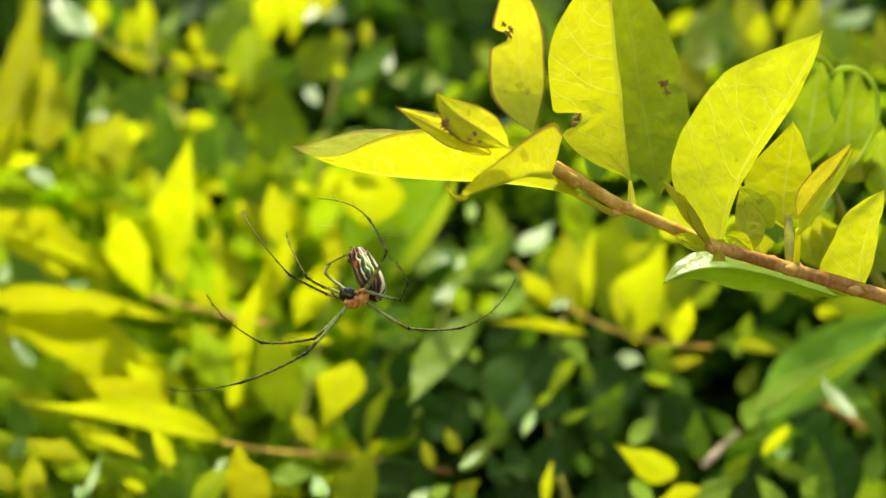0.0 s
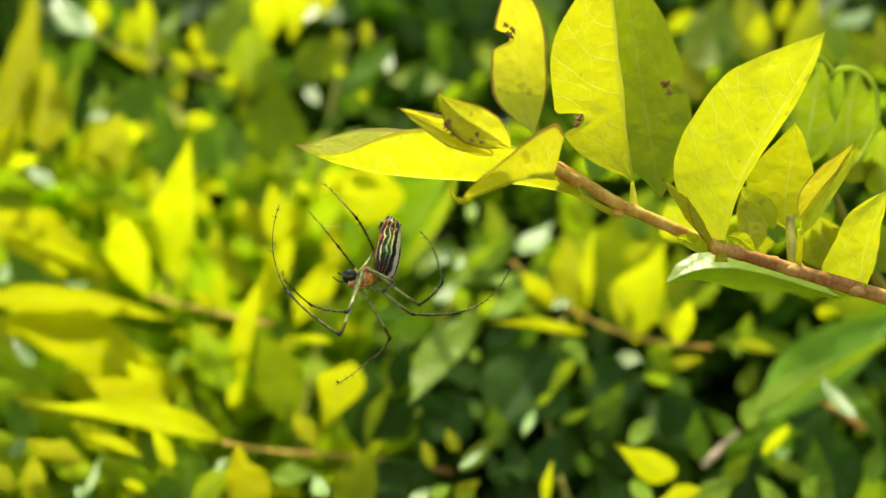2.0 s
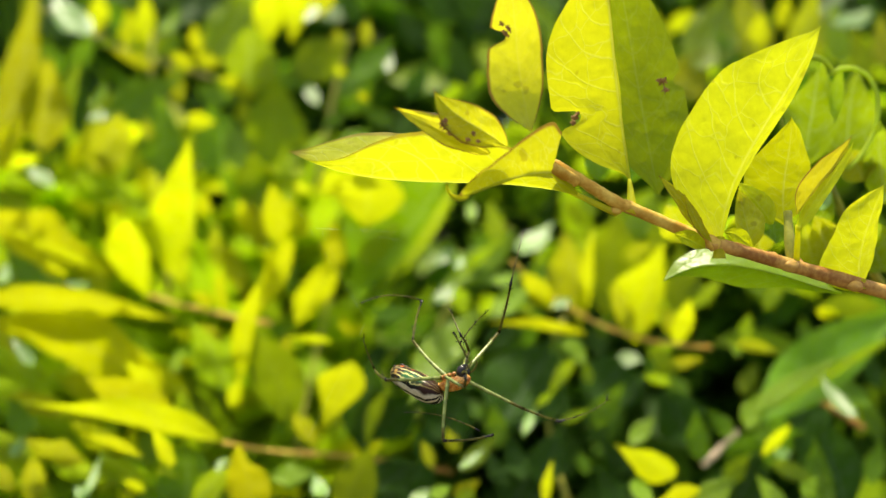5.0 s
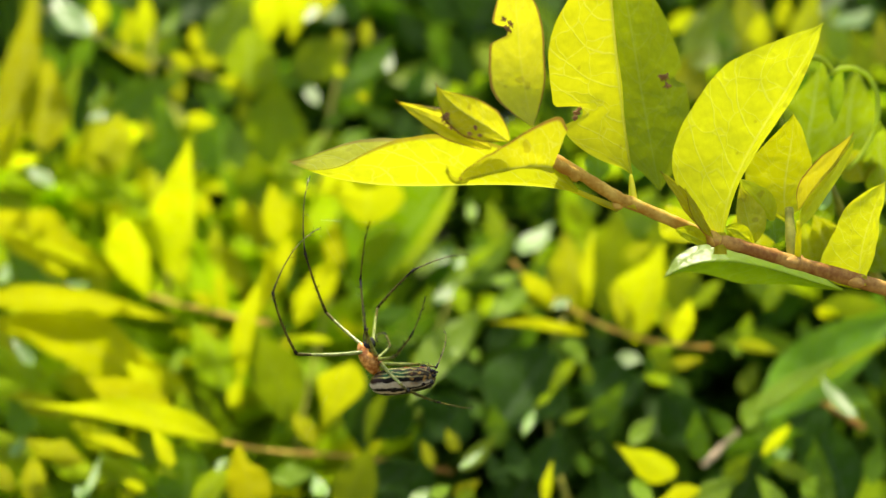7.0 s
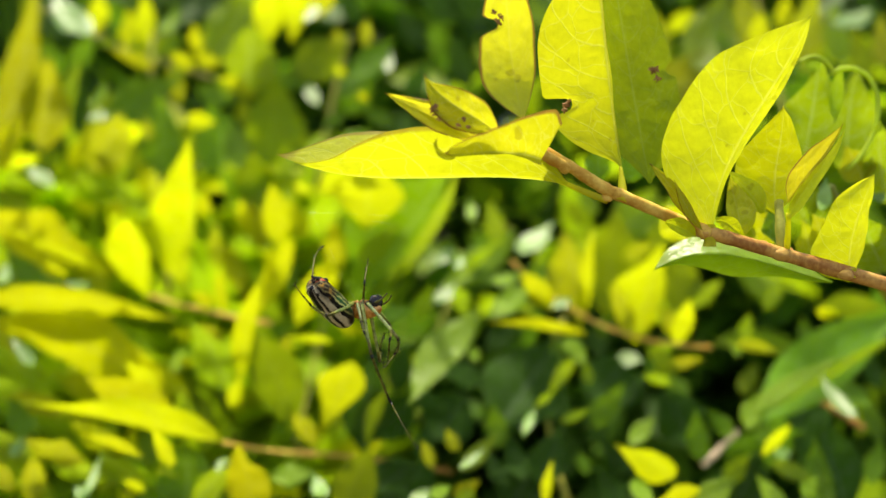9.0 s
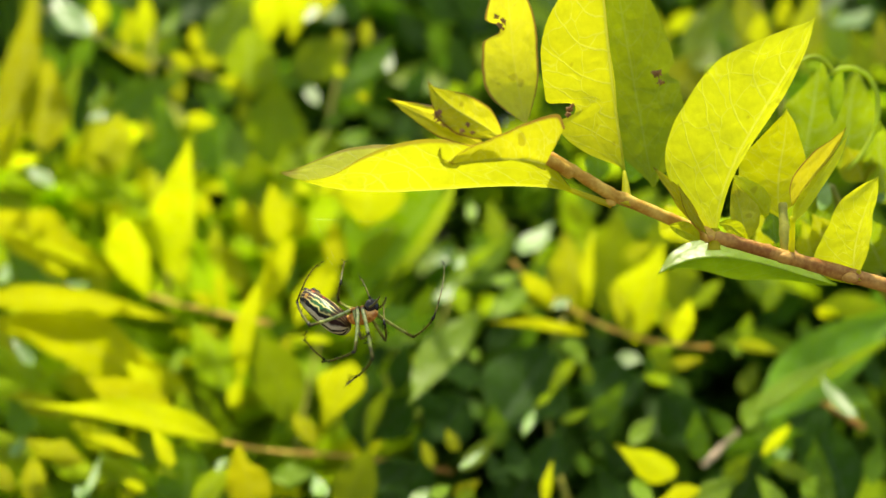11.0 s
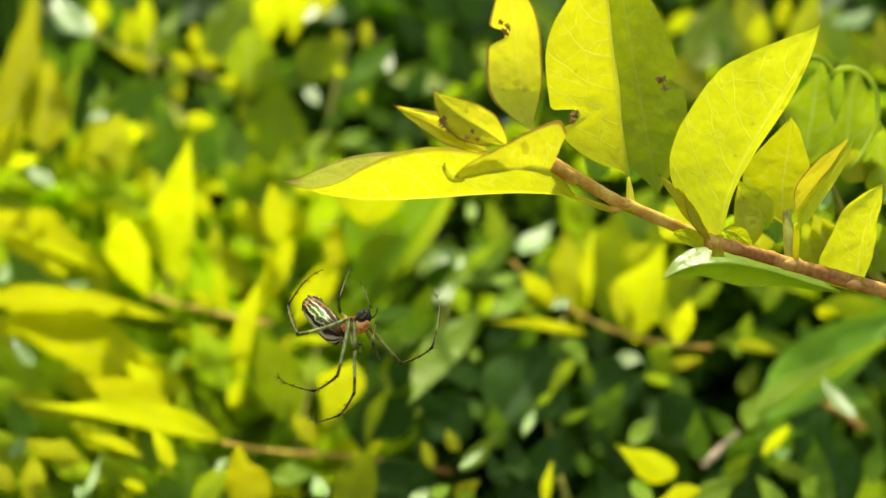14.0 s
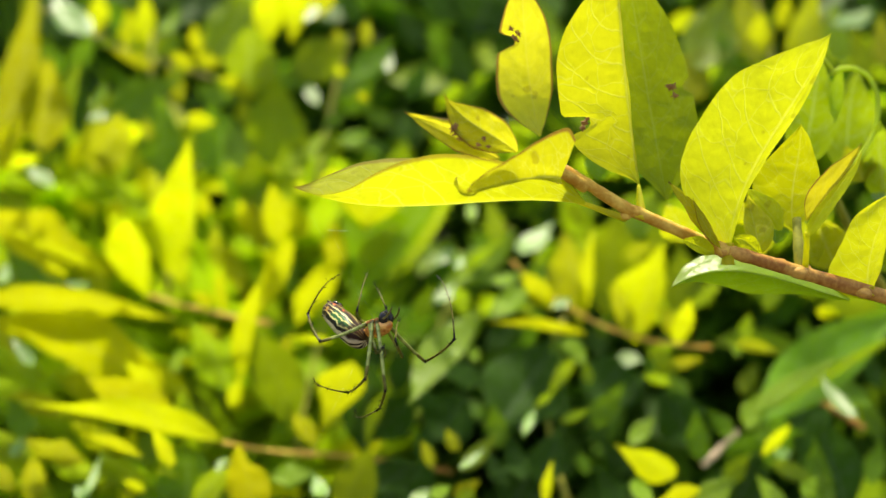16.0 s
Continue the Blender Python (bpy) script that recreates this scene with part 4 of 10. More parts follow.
hedge_leaf(shoot_shade, GOLD, (-31.2, 273.2, 56.0), (-35.0, 271.6, 57.9), 3.0, 0, 12, 36)
hedge_leaf(shoot_shade, GOLD, (-23.9, 268.4, 46.9), (-27.3, 266.6, 49.0), 2.8, 0, 12, 36)
hedge_leaf(shoot_shade, OLIVE, (-25.7, 280.9, 66.6), (-24.8, 278.5, 75.6), 3.7, 0, 12, 14)
hedge_leaf(shoot_shade, GREEN, (-46.1, 284.4, 55.0), (-59.5, 285.4, 58.9), 6.1, 0, 14, -14)
hedge_leaf(shoot_shade, GREEN, (-32.1, 277.5, 44.4), (-39.2, 276.1, 38.7), 4.3, 0, 14, -14)
hedge_leaf(shoot_shade, GREEN, (-15.5, 277.2, 40.7), (-26.6, 278.5, 46.4), 5.5, 0, 14, -14)
hedge_leaf(shoot_shade, SHADE_GREEN, (-4.8, 301.9, 70.4), (-16.8, 301.3, 86.2), 8.2, 0, 14, 2)
hedge_leaf(shoot_shade, SHADE_GREEN, (-12.1, 284.6, 49.3), (-4.5, 284.1, 62.4), 6.4, 0, 14, 2)
hedge_leaf(shoot_shade, SHADE_GREEN, (-29.3, 306.1, 81.5), (-37.3, 305.7, 93.6), 6.3, 0, 14, 2)
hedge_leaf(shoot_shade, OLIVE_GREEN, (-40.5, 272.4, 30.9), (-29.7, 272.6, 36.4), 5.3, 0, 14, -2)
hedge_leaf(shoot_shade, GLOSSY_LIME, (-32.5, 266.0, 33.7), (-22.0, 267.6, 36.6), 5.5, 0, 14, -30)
hedge_leaf(shoot_shade, SHADE_GREEN, (-50.5, 287.8, 46.1), (-54.2, 287.3, 53.6), 4.0, 0, 14, 4)
hedge_leaf(shoot_shade, SHADE_GREEN, (9.2, 302.8, 56.5), (3.2, 301.4, 76.3), 8.5, 0, 14, 4)
# large dark blades added to close gaps to the sky
hedge_leaf(shoot_shade, SHADE_GREEN, (11.9, 320.8, 79.0), (20.3, 319.0, 104.0), 25.5, 0, 14, 4)
hedge_leaf(shoot_shade, SHADE_GREEN, (24.6, 319.0, 63.8), (37.1, 317.5, 84.5), 23.3, 0, 14, 4)
hedge_leaf(shoot_shade, SHADE_GREEN, (3.4, 321.6, 85.6), (-9.4, 320.4, 102.3), 8.7, 0, 14, 4)
shoot_high = hedge_shoot("lime-coloured leafy shoot behind the bright one", ((113.3, 268.4, 19.8), (113.5, 286.7, 53.5), (111.8, 308.3, 98.5)), 1, 0.6, GREEN_STALK)
hedge_leaf(shoot_high, LIME, (82.7, 275.4, 57.6), (95.9, 285.6, 88.2), 16.5, 0, 14, -20)
hedge_leaf(shoot_high, OLIVE, (106.7, 289.0, 62.4), (99.1, 287.1, 88.6), 15.3, 0, 14, 4)
hedge_leaf(shoot_high, GOLD, (104.4, 282.7, 65.9), (103.5, 277.4, 77.6), 5.6, 0, 12, 22)
hedge_leaf(shoot_high, GREEN, (94.7, 276.5, 60.4), (89.0, 278.2, 72.6), 5.7, 0, 12, -8)
hedge_leaf(shoot_high, OLIVE, (119.7, 281.6, 58.2), (122.5, 279.6, 87.4), 12.3, 0, 14, 4)
hedge_leaf(shoot_high, GOLD, (116.7, 292.9, 76.1), (117.3, 288.7, 86.5), 5.2, 0, 12, 20)
hedge_leaf(shoot_high, SHINE, (122.0, 265.6, 70.0), (137.8, 272.4, 77.6), 7.4, 0, 12, -50)
hedge_leaf(shoot_high, OLIVE_GREEN, (137.9, 276.3, 55.2), (132.5, 275.7, 72.3), 7.4, 0, 14, 2)
hedge_leaf(shoot_high, OLIVE, (75.1, 278.4, 48.3), (86.1, 278.4, 64.9), 14.8, 0, 14, 0)
hedge_leaf(shoot_high, GOLD, (78.1, 297.1, 75.2), (87.1, 294.3, 82.3), 5.7, 0, 14, 20)
hedge_leaf(shoot_high, OLIVE, (75.2, 293.3, 64.5), (73.1, 292.7, 81.8), 7.3, 0, 14, 2)
hedge_leaf(shoot_high, LIME, (136.8, 291.9, 62.2), (134.4, 295.2, 86.4), 9.7, 0, 14, -8)
hedge_leaf(shoot_high, OLIVE, (152.2, 292.4, 62.3), (150.7, 292.4, 81.7), 8.0, 0, 14, 0)
hedge_leaf(shoot_high, SHADE_GREEN, (161.0, 312.4, 79.0), (152.1, 311.3, 95.3), 7.7, 0, 14, 4)
hedge_leaf(shoot_high, OLIVE_GREEN, (70.8, 291.5, 46.6), (78.2, 290.1, 65.7), 11.6, 0, 14, 4)
hedge_leaf(shoot_high, LIME, (55.8, 265.9, 3.7), (66.7, 267.1, 19.7), 14.2, 0, 14, -4)
hedge_leaf(shoot_high, OLIVE_GREEN, (45.4, 267.1, 7.3), (38.1, 265.9, 16.1), 5.0, 0, 14, 8)
hedge_leaf(shoot_high, LIME, (47.9, 261.4, 10.6), (41.1, 262.0, 19.3), 4.9, 0, 14, -4)
shoot_near = hedge_shoot("green shoot just behind the sunlit one", ((97.5, 180, -14.2), (79.3, 160, -4.1), (68.3, 150, 11.1)), 1.1, 0.7, GREEN_STALK)
hedge_leaf(shoot_near, LIME, (64.4, 152.5, 14.3), (65.4, 147.5, 33.4), 10.4, 0, 12, 14)
hedge_leaf(shoot_near, LIME, (62.5, 146.2, 31.2), (65.6, 145.8, 33.0), 2.9, 0, 10, 10)
hedge_leaf(shoot_near, LIME, (75.4, 158.5, 13.8), (75.0, 153.5, 33.1), 9.9, 0, 14, 14)
hedge_leaf(shoot_near, LIME, (68.6, 149.0, 21.9), (68.9, 147.0, 32.3), 2.4, 0, 10, 10)
hedge_leaf(shoot_near, LIME, (81.6, 156.7, 8.4), (73.4, 143.3, 22.0), 6.4, 0, 12, 42)
hedge_leaf(shoot_near, GREEN, (28.9, 157.6, 12.7), (29.2, 158.4, 19.5), 4.8, 0, 14, -6)
hedge_leaf(shoot_near, GREEN, (34.6, 159.8, 12.8), (36.8, 160.2, 19.0), 4.3, 0, 14, -4)
hedge_leaf(shoot_near, GREEN, (54.5, 139.5, 0.8), (54.5, 140.5, 7.6), 4.3, 0, 12, -8)
hedge_leaf(shoot_near, LIME, (67.1, 151.8, 2.1), (67.1, 148.2, 11.9), 4.0, 0, 12, 20)
hedge_leaf(shoot_near, SHINE, (63.1, 142.2, 6.5), (67.5, 149.8, 13.0), 2.2, 0, 10, -52)
hedge_leaf(shoot_near, OLIVE, (62.7, 143.8, -2.8), (59.2, 140.2, 4.7), 4.4, 0, 12, 26)
hedge_leaf(shoot_near, LIME, (76.6, 152.7, -1.9), (74.7, 147.3, 4.0), 5.1, 0, 12, 42)
hedge_leaf(shoot_near, SHINE, (75.4, 149.3, 8.8), (78.3, 150.7, 10.1), 2.5, 0, 10, -50)
hedge_leaf(shoot_near, OLIVE, (76.0, 153.3, 12.3), (71.6, 150.7, 18.1), 6.2, 0, 12, 24)
hedge_leaf(shoot_near, LIME, (53.6, 147.7, 2.1), (48.5, 144.3, 5.8), 4.6, 0, 12, 42)
hedge_leaf(shoot_near, OLIVE, (55.9, 148.6, -0.9), (48.7, 139.4, 8.4), 7.4, 0, 12, 44)
hedge_leaf(shoot_near, LIME, (50.6, 150.7, 0.1), (44.0, 145.3, 5.9), 6.8, 0, 12, 42)
hedge_leaf(shoot_near, OLIVE, (68.7, 148.6, -3.8), (60.7, 139.4, 5.6), 7.5, 0, 12, 44)
hedge_leaf(shoot_near, LIME, (78.4, 150.7, -3.9), (70.0, 141.3, 5.7), 7.6, 0, 12, 44)
hedge_leaf(shoot_near, LIME, (65.5, 152.7, 4.2), (58.6, 143.3, 13.4), 7.6, 0, 12, 44)
hedge_leaf(shoot_near, OLIVE, (44.3, 153.1, 1.1), (38.6, 146.9, 7.9), 6.6, 0, 12, 42)
stem(shoot_near, [mm(*p) for p in [(66.5, 146.0, 30.1), (73.8, 146.0, 34.5), (78.1, 146.0, 24.3), (73.8, 146.0, 17.4), (69.4, 146.0, 13.7)]], 0.00045, 0.0003, PALE_EDGE, "curled_leaf_edge", shoot_near.location, 12, 16)
stem(shoot_near, [mm(*p) for p in [(61.2, 146.0, 31.9), (63.2, 146.0, 33.8), (65.7, 146.0, 33.1), (66.9, 146.0, 30.3)]], 0.00045, 0.0003, PALE_EDGE, "curled_leaf_edge", shoot_near.location, 12, 16)


# ---- the sunlit shoot in front, which sways ----
PIVOT = mm(57.5, 121.0, -4.7)
sunlit_branch = empty("leafy_branch", PIVOT)
tagged(sunlit_branch, "sunlit golden-leaved shoot with brown stem and nibbled leaves", "branch")


def nibble(at, r):
    """Dried brown crumb of leaf edge where an insect fed."""
    bm = bmesh.new()
    bmesh.ops.create_icosphere(bm, subdivisions=3, radius=r)
    for v in bm.verts:
        v.co = Vector((v.co.x, v.co.y * 0.25, v.co.z)) * (0.7 + 1.5 * noise.noise(v.co * 3800 + at * 900)) + at - PIVOT
    part("nibbled_edge", bm, BITTEN, sunlit_branch, "dried brown nibbled leaf edge")


def knob(at, r):
    """A swollen node of the stem."""
    bm = bmesh.new()
    bmesh.ops.create_icosphere(bm, subdivisions=3, radius=r)
    for v in bm.verts:
        v.co = Vector((v.co.x * 1.25, v.co.y, v.co.z * 0.85)) * (1 + 0.18 * noise.noise(v.co * 1500)) + at - PIVOT
    part("node", bm, TAN_BARK if at.x < 0.03 else BARK, sunlit_branch)


def smooth(values, u):
    """Value at u (0 to 1) on a smooth curve through evenly spaced values."""
    x = u * (len(values) - 1)
    i = min(int(x), len(values) - 2)
    f = x - i
    a, b, c, d = (values[min(max(i + k, 0), len(values) - 1)] for k in (-1, 0, 1, 2))
    return max(0.0, b + 0.5 * f * (c - a + f * (2 * a - 5 * b + 4 * c - d + f * (3 * (b - c) + d - a))))


def shaped_leaf(material, mid, wa, wb, da, db, curl=0.0, wave=0.0, label="", at=None, bites=(), parent=None):
    """A near leaf of the branch: midrib, half widths of its two halves from base to tip, and where the halves go; millimetres."""
    bm = bmesh.new()
    uvl = bm.loops.layers.uv.new("UVMap")
    o = at if at is not None else PIVOT
    pts = [mm(*p) for p in mid]
    seed = noise.noise(pts[0] * 313) * 40
    n, m = 56, 10
    rows = []
    for i in range(n + 1):
        u = i / n
        p = along(pts, u)
        t = (along(pts, min(1, u + 0.02)) - along(pts, max(0, u - 0.02))).normalized()
        row = []
        for k in range(-m, m + 1):
            s = abs(k) / m
            widths, d = (wa, Vector(da)) if k < 0 else (wb, Vector(db))
            side = (d - t * d.dot(t)).normalized()
            nor = t.cross(side) * (1 if k > 0 else -1)
            size = smooth(widths, u) / 1000
            for half, at_u, depth, long in bites:
                if k and (k < 0) == (half < 0):
                    ragged = at_u + 0.012 * noise.noise(Vector((s * 4, seed, u * 30)))
                    size *= 1 - depth * math.exp(-((u - ragged) / long) ** 4)
            size *= 1 + s ** 3 * 0.025 * noise.noise(Vector((u * 11, k * 0.02, seed)))
            q = p + side * (size * s) + nor * (curl * size * s * s)
            q += nor * (wave * 0.006 * s * noise.noise(Vector((u * 5, k * 0.2, seed))))
            q += nor * (0.00012 * s * (1 - s) * 4 * noise.noise(Vector((u * 16, k * 0.5, seed + 7))))
            row.append((bm.verts.new(q - o), (k / m * 0.5 + 0.5, u)))
        rows.append(row)
    for r0, r1 in zip(rows, rows[1:]):
        for k in range(2 * m):
            quad = (r0[k], r0[k + 1], r1[k + 1], r1[k])
            f = bm.faces.new([x[0] for x in quad])
            for loop, x in zip(f.loops, quad):
                loop[uvl].uv = x[1]
    return part("leaf" if parent is None else "leaf_tip", bm, material, parent or sunlit_branch, label)


stem(sunlit_branch, [mm(*p) for p in [(183.4, 231.0, -30.5), (131.7, 181.0, -19.1), (86.2, 133.0, -11.4), (67.1, 123.0, -6.9)]], 0.001610, 0.001120, BARK, "stem", PIVOT, 12, 18)
stem(sunlit_branch, [mm(*p) for p in [(67.5, 123.0, -7.1), (56.4, 122.0, -4.1), (46.3, 121.0, -1.2), (39.0, 121.0, 0.9)]], 0.001120, 0.000920, BARK, "stem", PIVOT, 12, 18)
stem(sunlit_branch, [mm(*p) for p in [(39.4, 121.0, 0.7), (34.2, 121.0, 2.7), (29.4, 121.0, 4.9), (25.0, 121.0, 6.7)]], 0.000920, 0.000880, TAN_BARK, "stem", PIVOT, 12, 18)
stem(sunlit_branch, [mm(*p) for p in [(25.4, 121.0, 6.4), (22.2, 121.0, 8.1), (19.0, 121.0, 10.4), (15.6, 121.0, 12.5)]], 0.000960, 0.000720, TAN_BARK, "stem", PIVOT, 12, 18)
knob(mm(26.0, 121.0, 6.3), 0.001040)
knob(mm(24.4, 121.0, 5.7), 0.000720)
knob(mm(38.2, 121.0, 0.9), 0.000960)
knob(mm(49.3, 121.0, -2.2), 0.001040)
knob(mm(16.1, 121.0, 11.8), 0.000800)
knob(mm(58.5, 121.0, -5.1), 0.000880)
HINGE = mm(24.2, 121.0, 5.5)
long_leaf = shaped_leaf(GOLD_LONG, [(18.7, 121.0, 7.3), (4.9, 117.6, 9.5), (-9.1, 116.8, 3.6), (-22.6, 120.0, 9.6)], [0.5, 3.8, 5.0, 5.7, 6.8, 7.4, 7.3, 6.4, 4.5, 1.9, 0.3, 0.0], [0.4, 3.0, 4.8, 6.6, 8.0, 8.8, 9.5, 9.8, 9.4, 8.3, 5.1, 0.0], (0.0, -0.42, 0.91), (0.0, 0.62, 0.78), 0.04, 0.03, label="long folded golden leaf with browned margin", at=HINGE)
long_leaf.location = HINGE - PIVOT
CURL_HINGE = mm(14.3, 115.0, 10.8)
curled_leaf = shaped_leaf(GOLD_RIM, [(14.4, 115.0, 10.5), (10.0, 112.2, 11.5), (5.6, 108.8, 10.4), (1.3, 110.0, 10.0)], [5.8, 7.1, 6.5, 5.7, 4.9, 4.1, 3.5, 2.9, 2.5, 1.8, 1.1, 0.2], [0.9, 0.9, 0.5, 0.3, 0.2, 0.3, 0.4, 0.4, 0.4, 0.4, 0.3, 0.0], (0.0, -0.6, 0.8), (0, -0.6, -0.7), -0.05, 0.03, label="small golden leaf curled over, browned margin", at=CURL_HINGE)
curled_leaf.location = CURL_HINGE - PIVOT
shaped_leaf(GOLD_RIM, [(2.6, 110.0, 9.9), (1.3, 110.0, 9.2), (-0.4, 109.3, 10.6), (0.3, 109.6, 12.0)], [0.3, 0.4, 0.5, 0.5, 0.4, 0.4, 0.5, 0.0], [0.7, 0.6, 0.6, 0.5, 0.5, 0.4, 0.4, 0.0], (0.3, -0.5, 0.8), (-0.3, -0.7, -0.5), 0.1, 0.03, at=CURL_HINGE, parent=curled_leaf)
shaped_leaf(GOLD_RIM, [(8.4, 114.0, 14.0), (5.0, 110.3, 16.2), (0.7, 112.2, 17.5), (-1.4, 111.0, 21.3)], [0.2, 0.9, 1.7, 2.4, 2.8, 3.1, 3.1, 2.8, 2.2, 1.4, 0.6, 0.0], [0.3, 1.2, 1.9, 2.4, 2.6, 2.6, 2.4, 2.0, 1.5, 0.9, 0.3, 0.0], (-0.6, -0.45, -0.55), (0.6, -0.5, 0.62), 0.12, 0.08)
shaped_leaf(GOLD_DULL, [(6.1, 114.0, 13.1), (1.7, 112.0, 14.7), (-2.4, 111.9, 16.9), (-6.6, 112.0, 19.0)], [0.3, 0.7, 1.1, 1.5, 1.6, 1.7, 1.6, 1.4, 1.0, 0.7, 0.4, 0.0], [0.2, 0.8, 1.4, 1.8, 2.0, 2.1, 2.0, 1.6, 1.2, 0.8, 0.4, 0.0], (-0.4, -0.5, -0.7), (0.45, -0.4, 0.78), 0.15, 0.1)
shaped_leaf(GOLD_DULL, [(13.2, 129.0, 18.1), (12.0, 135.0, 25.8), (10.9, 130.6, 33.6), (10.2, 128.0, 41.3)], [0.2, 2.5, 4.3, 5.2, 5.2, 4.9, 4.4, 3.9, 3.2, 2.1, 0.0], [0.2, 1.4, 2.5, 3.3, 3.6, 3.8, 3.9, 3.7, 3.0, 1.7, 0.0], (-1, -0.25, 0), (1, -0.15, 0), 0.16, 0.04, label="dull golden leaf, margin browned and bitten", bites=[(-1, 0.65, 0.62, 0.045)])
shaped_leaf(GOLD_NEAR, [(27.4, 124.0, 8.6), (26.0, 125.4, 18.7), (23.8, 119.4, 28.6), (22.0, 115.5, 38.7)], [0.1, 0.5, 4.6, 7.2, 9.0, 10.0, 10.3, 10.3, 10.2, 9.8, 8.9, 7.3, 4.7, 0.0], [0.2, 0.5, 0.6, 0.6, 0.5, 0.4, 0.2, 0.0], (-1, -0.3, 0.03), (0.5, 0.85, 0), 0.05, 0.05, label="large upright golden leaf with a bitten margin", bites=[(-1, 0.40, 0.40, 0.036)])
# separate blade beside the upright leaf, its shade given by the green colour
shaped_leaf(SHADED_NEAR, [(32.5, 129.0, 8.5), (31.0, 132.6, 20.3), (28.9, 131.2, 31.9), (26.3, 129.0, 43.4)], [0.2, 1.7, 3.5, 4.2, 4.4, 4.4, 4.2, 4.0, 3.9, 3.7, 3.5, 3.1, 2.6, 1.7, 0.0], [0.3, 4.4, 6.9, 7.6, 7.6, 7.2, 6.5, 5.2, 3.1, 0.0], (-1, 0.1, 0), (1, 0.15, 0.05), 0.05, 0.06, label="shaded green leaf with a bitten margin", bites=[(1, 0.48, 0.2, 0.03)])
shaped_leaf(GOLD_NEAR, [(39.2, 121.0, -0.1), (39.6, 122.0, 11.8), (48.4, 119.5, 20.4), (52.3, 118.0, 31.1)], [0.2, 3.2, 8.1, 10.6, 11.1, 11.0, 10.6, 10.1, 8.5, 6.0, 3.3, 0.0], [0.2, 0.8, 1.0, 1.2, 1.5, 1.8, 1.8, 1.6, 1.1, 0.0], (-0.85, -0.3, 0.42), (0.75, 0.5, -0.35), 0.05, 0.05, label="large golden leaf with a net of pale veins")
shaped_leaf(GOLD_RIM, [(37.3, 120.0, 1.4), (34.7, 118.9, 4.3), (32.9, 118.1, 7.8), (30.3, 120.0, 10.6)], [0.0, 0.5, 0.8, 0.9, 0.9, 0.8, 0.5, 0.0], [0.0, 0.6, 0.9, 1.0, 1.0, 0.7, 0.4, 0.0], (-0.8, -0.4, -0.5), (0.8, 0.2, 0.5), 0.2, 0.05)
shaped_leaf(GOLD_RIM, [(37.4, 119.0, 1.2), (35.3, 117.6, 3.0), (34.1, 117.5, 5.6), (33.5, 119.0, 8.2)], [0.0, 0.4, 0.7, 0.8, 0.7, 0.5, 0.3, 0.0], [0.0, 0.5, 0.7, 0.8, 0.7, 0.6, 0.3, 0.0], (-0.8, -0.4, -0.5), (0.8, 0.2, 0.5), 0.2, 0.05)
shaped_leaf(GOLD, [(32.3, 119.0, 2.3), (33.7, 118.0, 1.7), (35.2, 118.5, 1.1), (36.6, 119.0, 0.3)], [0.3, 0.9, 1.3, 1.4, 1.1, 0.8, 0.0], [0.2, 0.6, 0.8, 0.9, 0.8, 0.6, 0.0], (0, -0.5, 0.9), (0, -0.2, -0.9), 0.2, 0.05)
shaped_leaf(GOLD, [(40.1, 121.5, 2.5), (41.8, 121.6, 3.0), (42.9, 121.2, 0.9), (44.3, 122.0, 0.4)], [0.3, 0.7, 1.1, 1.2, 0.9, 0.6, 0.0], [0.2, 0.7, 1.0, 1.0, 0.9, 0.6, 0.0], (0, -0.5, 0.9), (0, -0.2, -0.9), 0.2, 0.05)
shaped_leaf(DULL, [(51.5, 128.0, 3.9), (50.3, 128.8, 9.1), (52.1, 127.0, 14.4), (51.1, 125.0, 19.6)], [0.5, 3.4, 5.1, 5.8, 5.6, 4.6, 3.2, 1.7, 0.0], [0.3, 2.6, 3.8, 4.1, 3.9, 3.2, 2.2, 1.2, 0.0], (-1, 0.1, 0), (1, -0.1, 0.1), 0.1, 0.05)
shaped_leaf(GOLD_NEAR, [(48.9, 127.0, 3.9), (47.9, 127.0, 6.4), (46.0, 128.6, 8.4), (44.1, 128.0, 10.4)], [0.3, 1.2, 1.5, 1.5, 1.2, 0.7, 0.0], [0.3, 1.4, 1.9, 1.9, 1.4, 0.8, 0.0], (-0.6, 0.1, -0.7), (0.6, -0.1, 0.7), 0.1, 0.05)
shaped_leaf(GOLD_NEAR, [(45.0, 125.0, -0.0), (44.6, 123.8, 3.1), (44.5, 127.3, 6.3), (43.6, 126.0, 9.3)], [0.3, 1.2, 1.5, 1.5, 1.1, 0.6, 0.0], [0.3, 1.7, 2.5, 2.7, 2.0, 1.0, 0.0], (-1, 0.1, 0), (1, -0.1, 0.1), 0.1, 0.05)
shaped_leaf(GOLD_DULL, [(49.6, 119.5, 5.1), (51.5, 119.3, 8.8), (54.4, 117.1, 12.0), (56.1, 117.0, 15.8)], [0.2, 1.5, 2.2, 2.4, 2.3, 2.0, 1.4, 0.7, 0.0], [0.1, 0.3, 0.4, 0.4, 0.4, 0.4, 0.3, 0.2, 0.0], (-0.75, -0.3, 0.5), (0.75, -0.5, -0.45), 0.1, 0.03, label="small folded golden leaf with a brown crease")
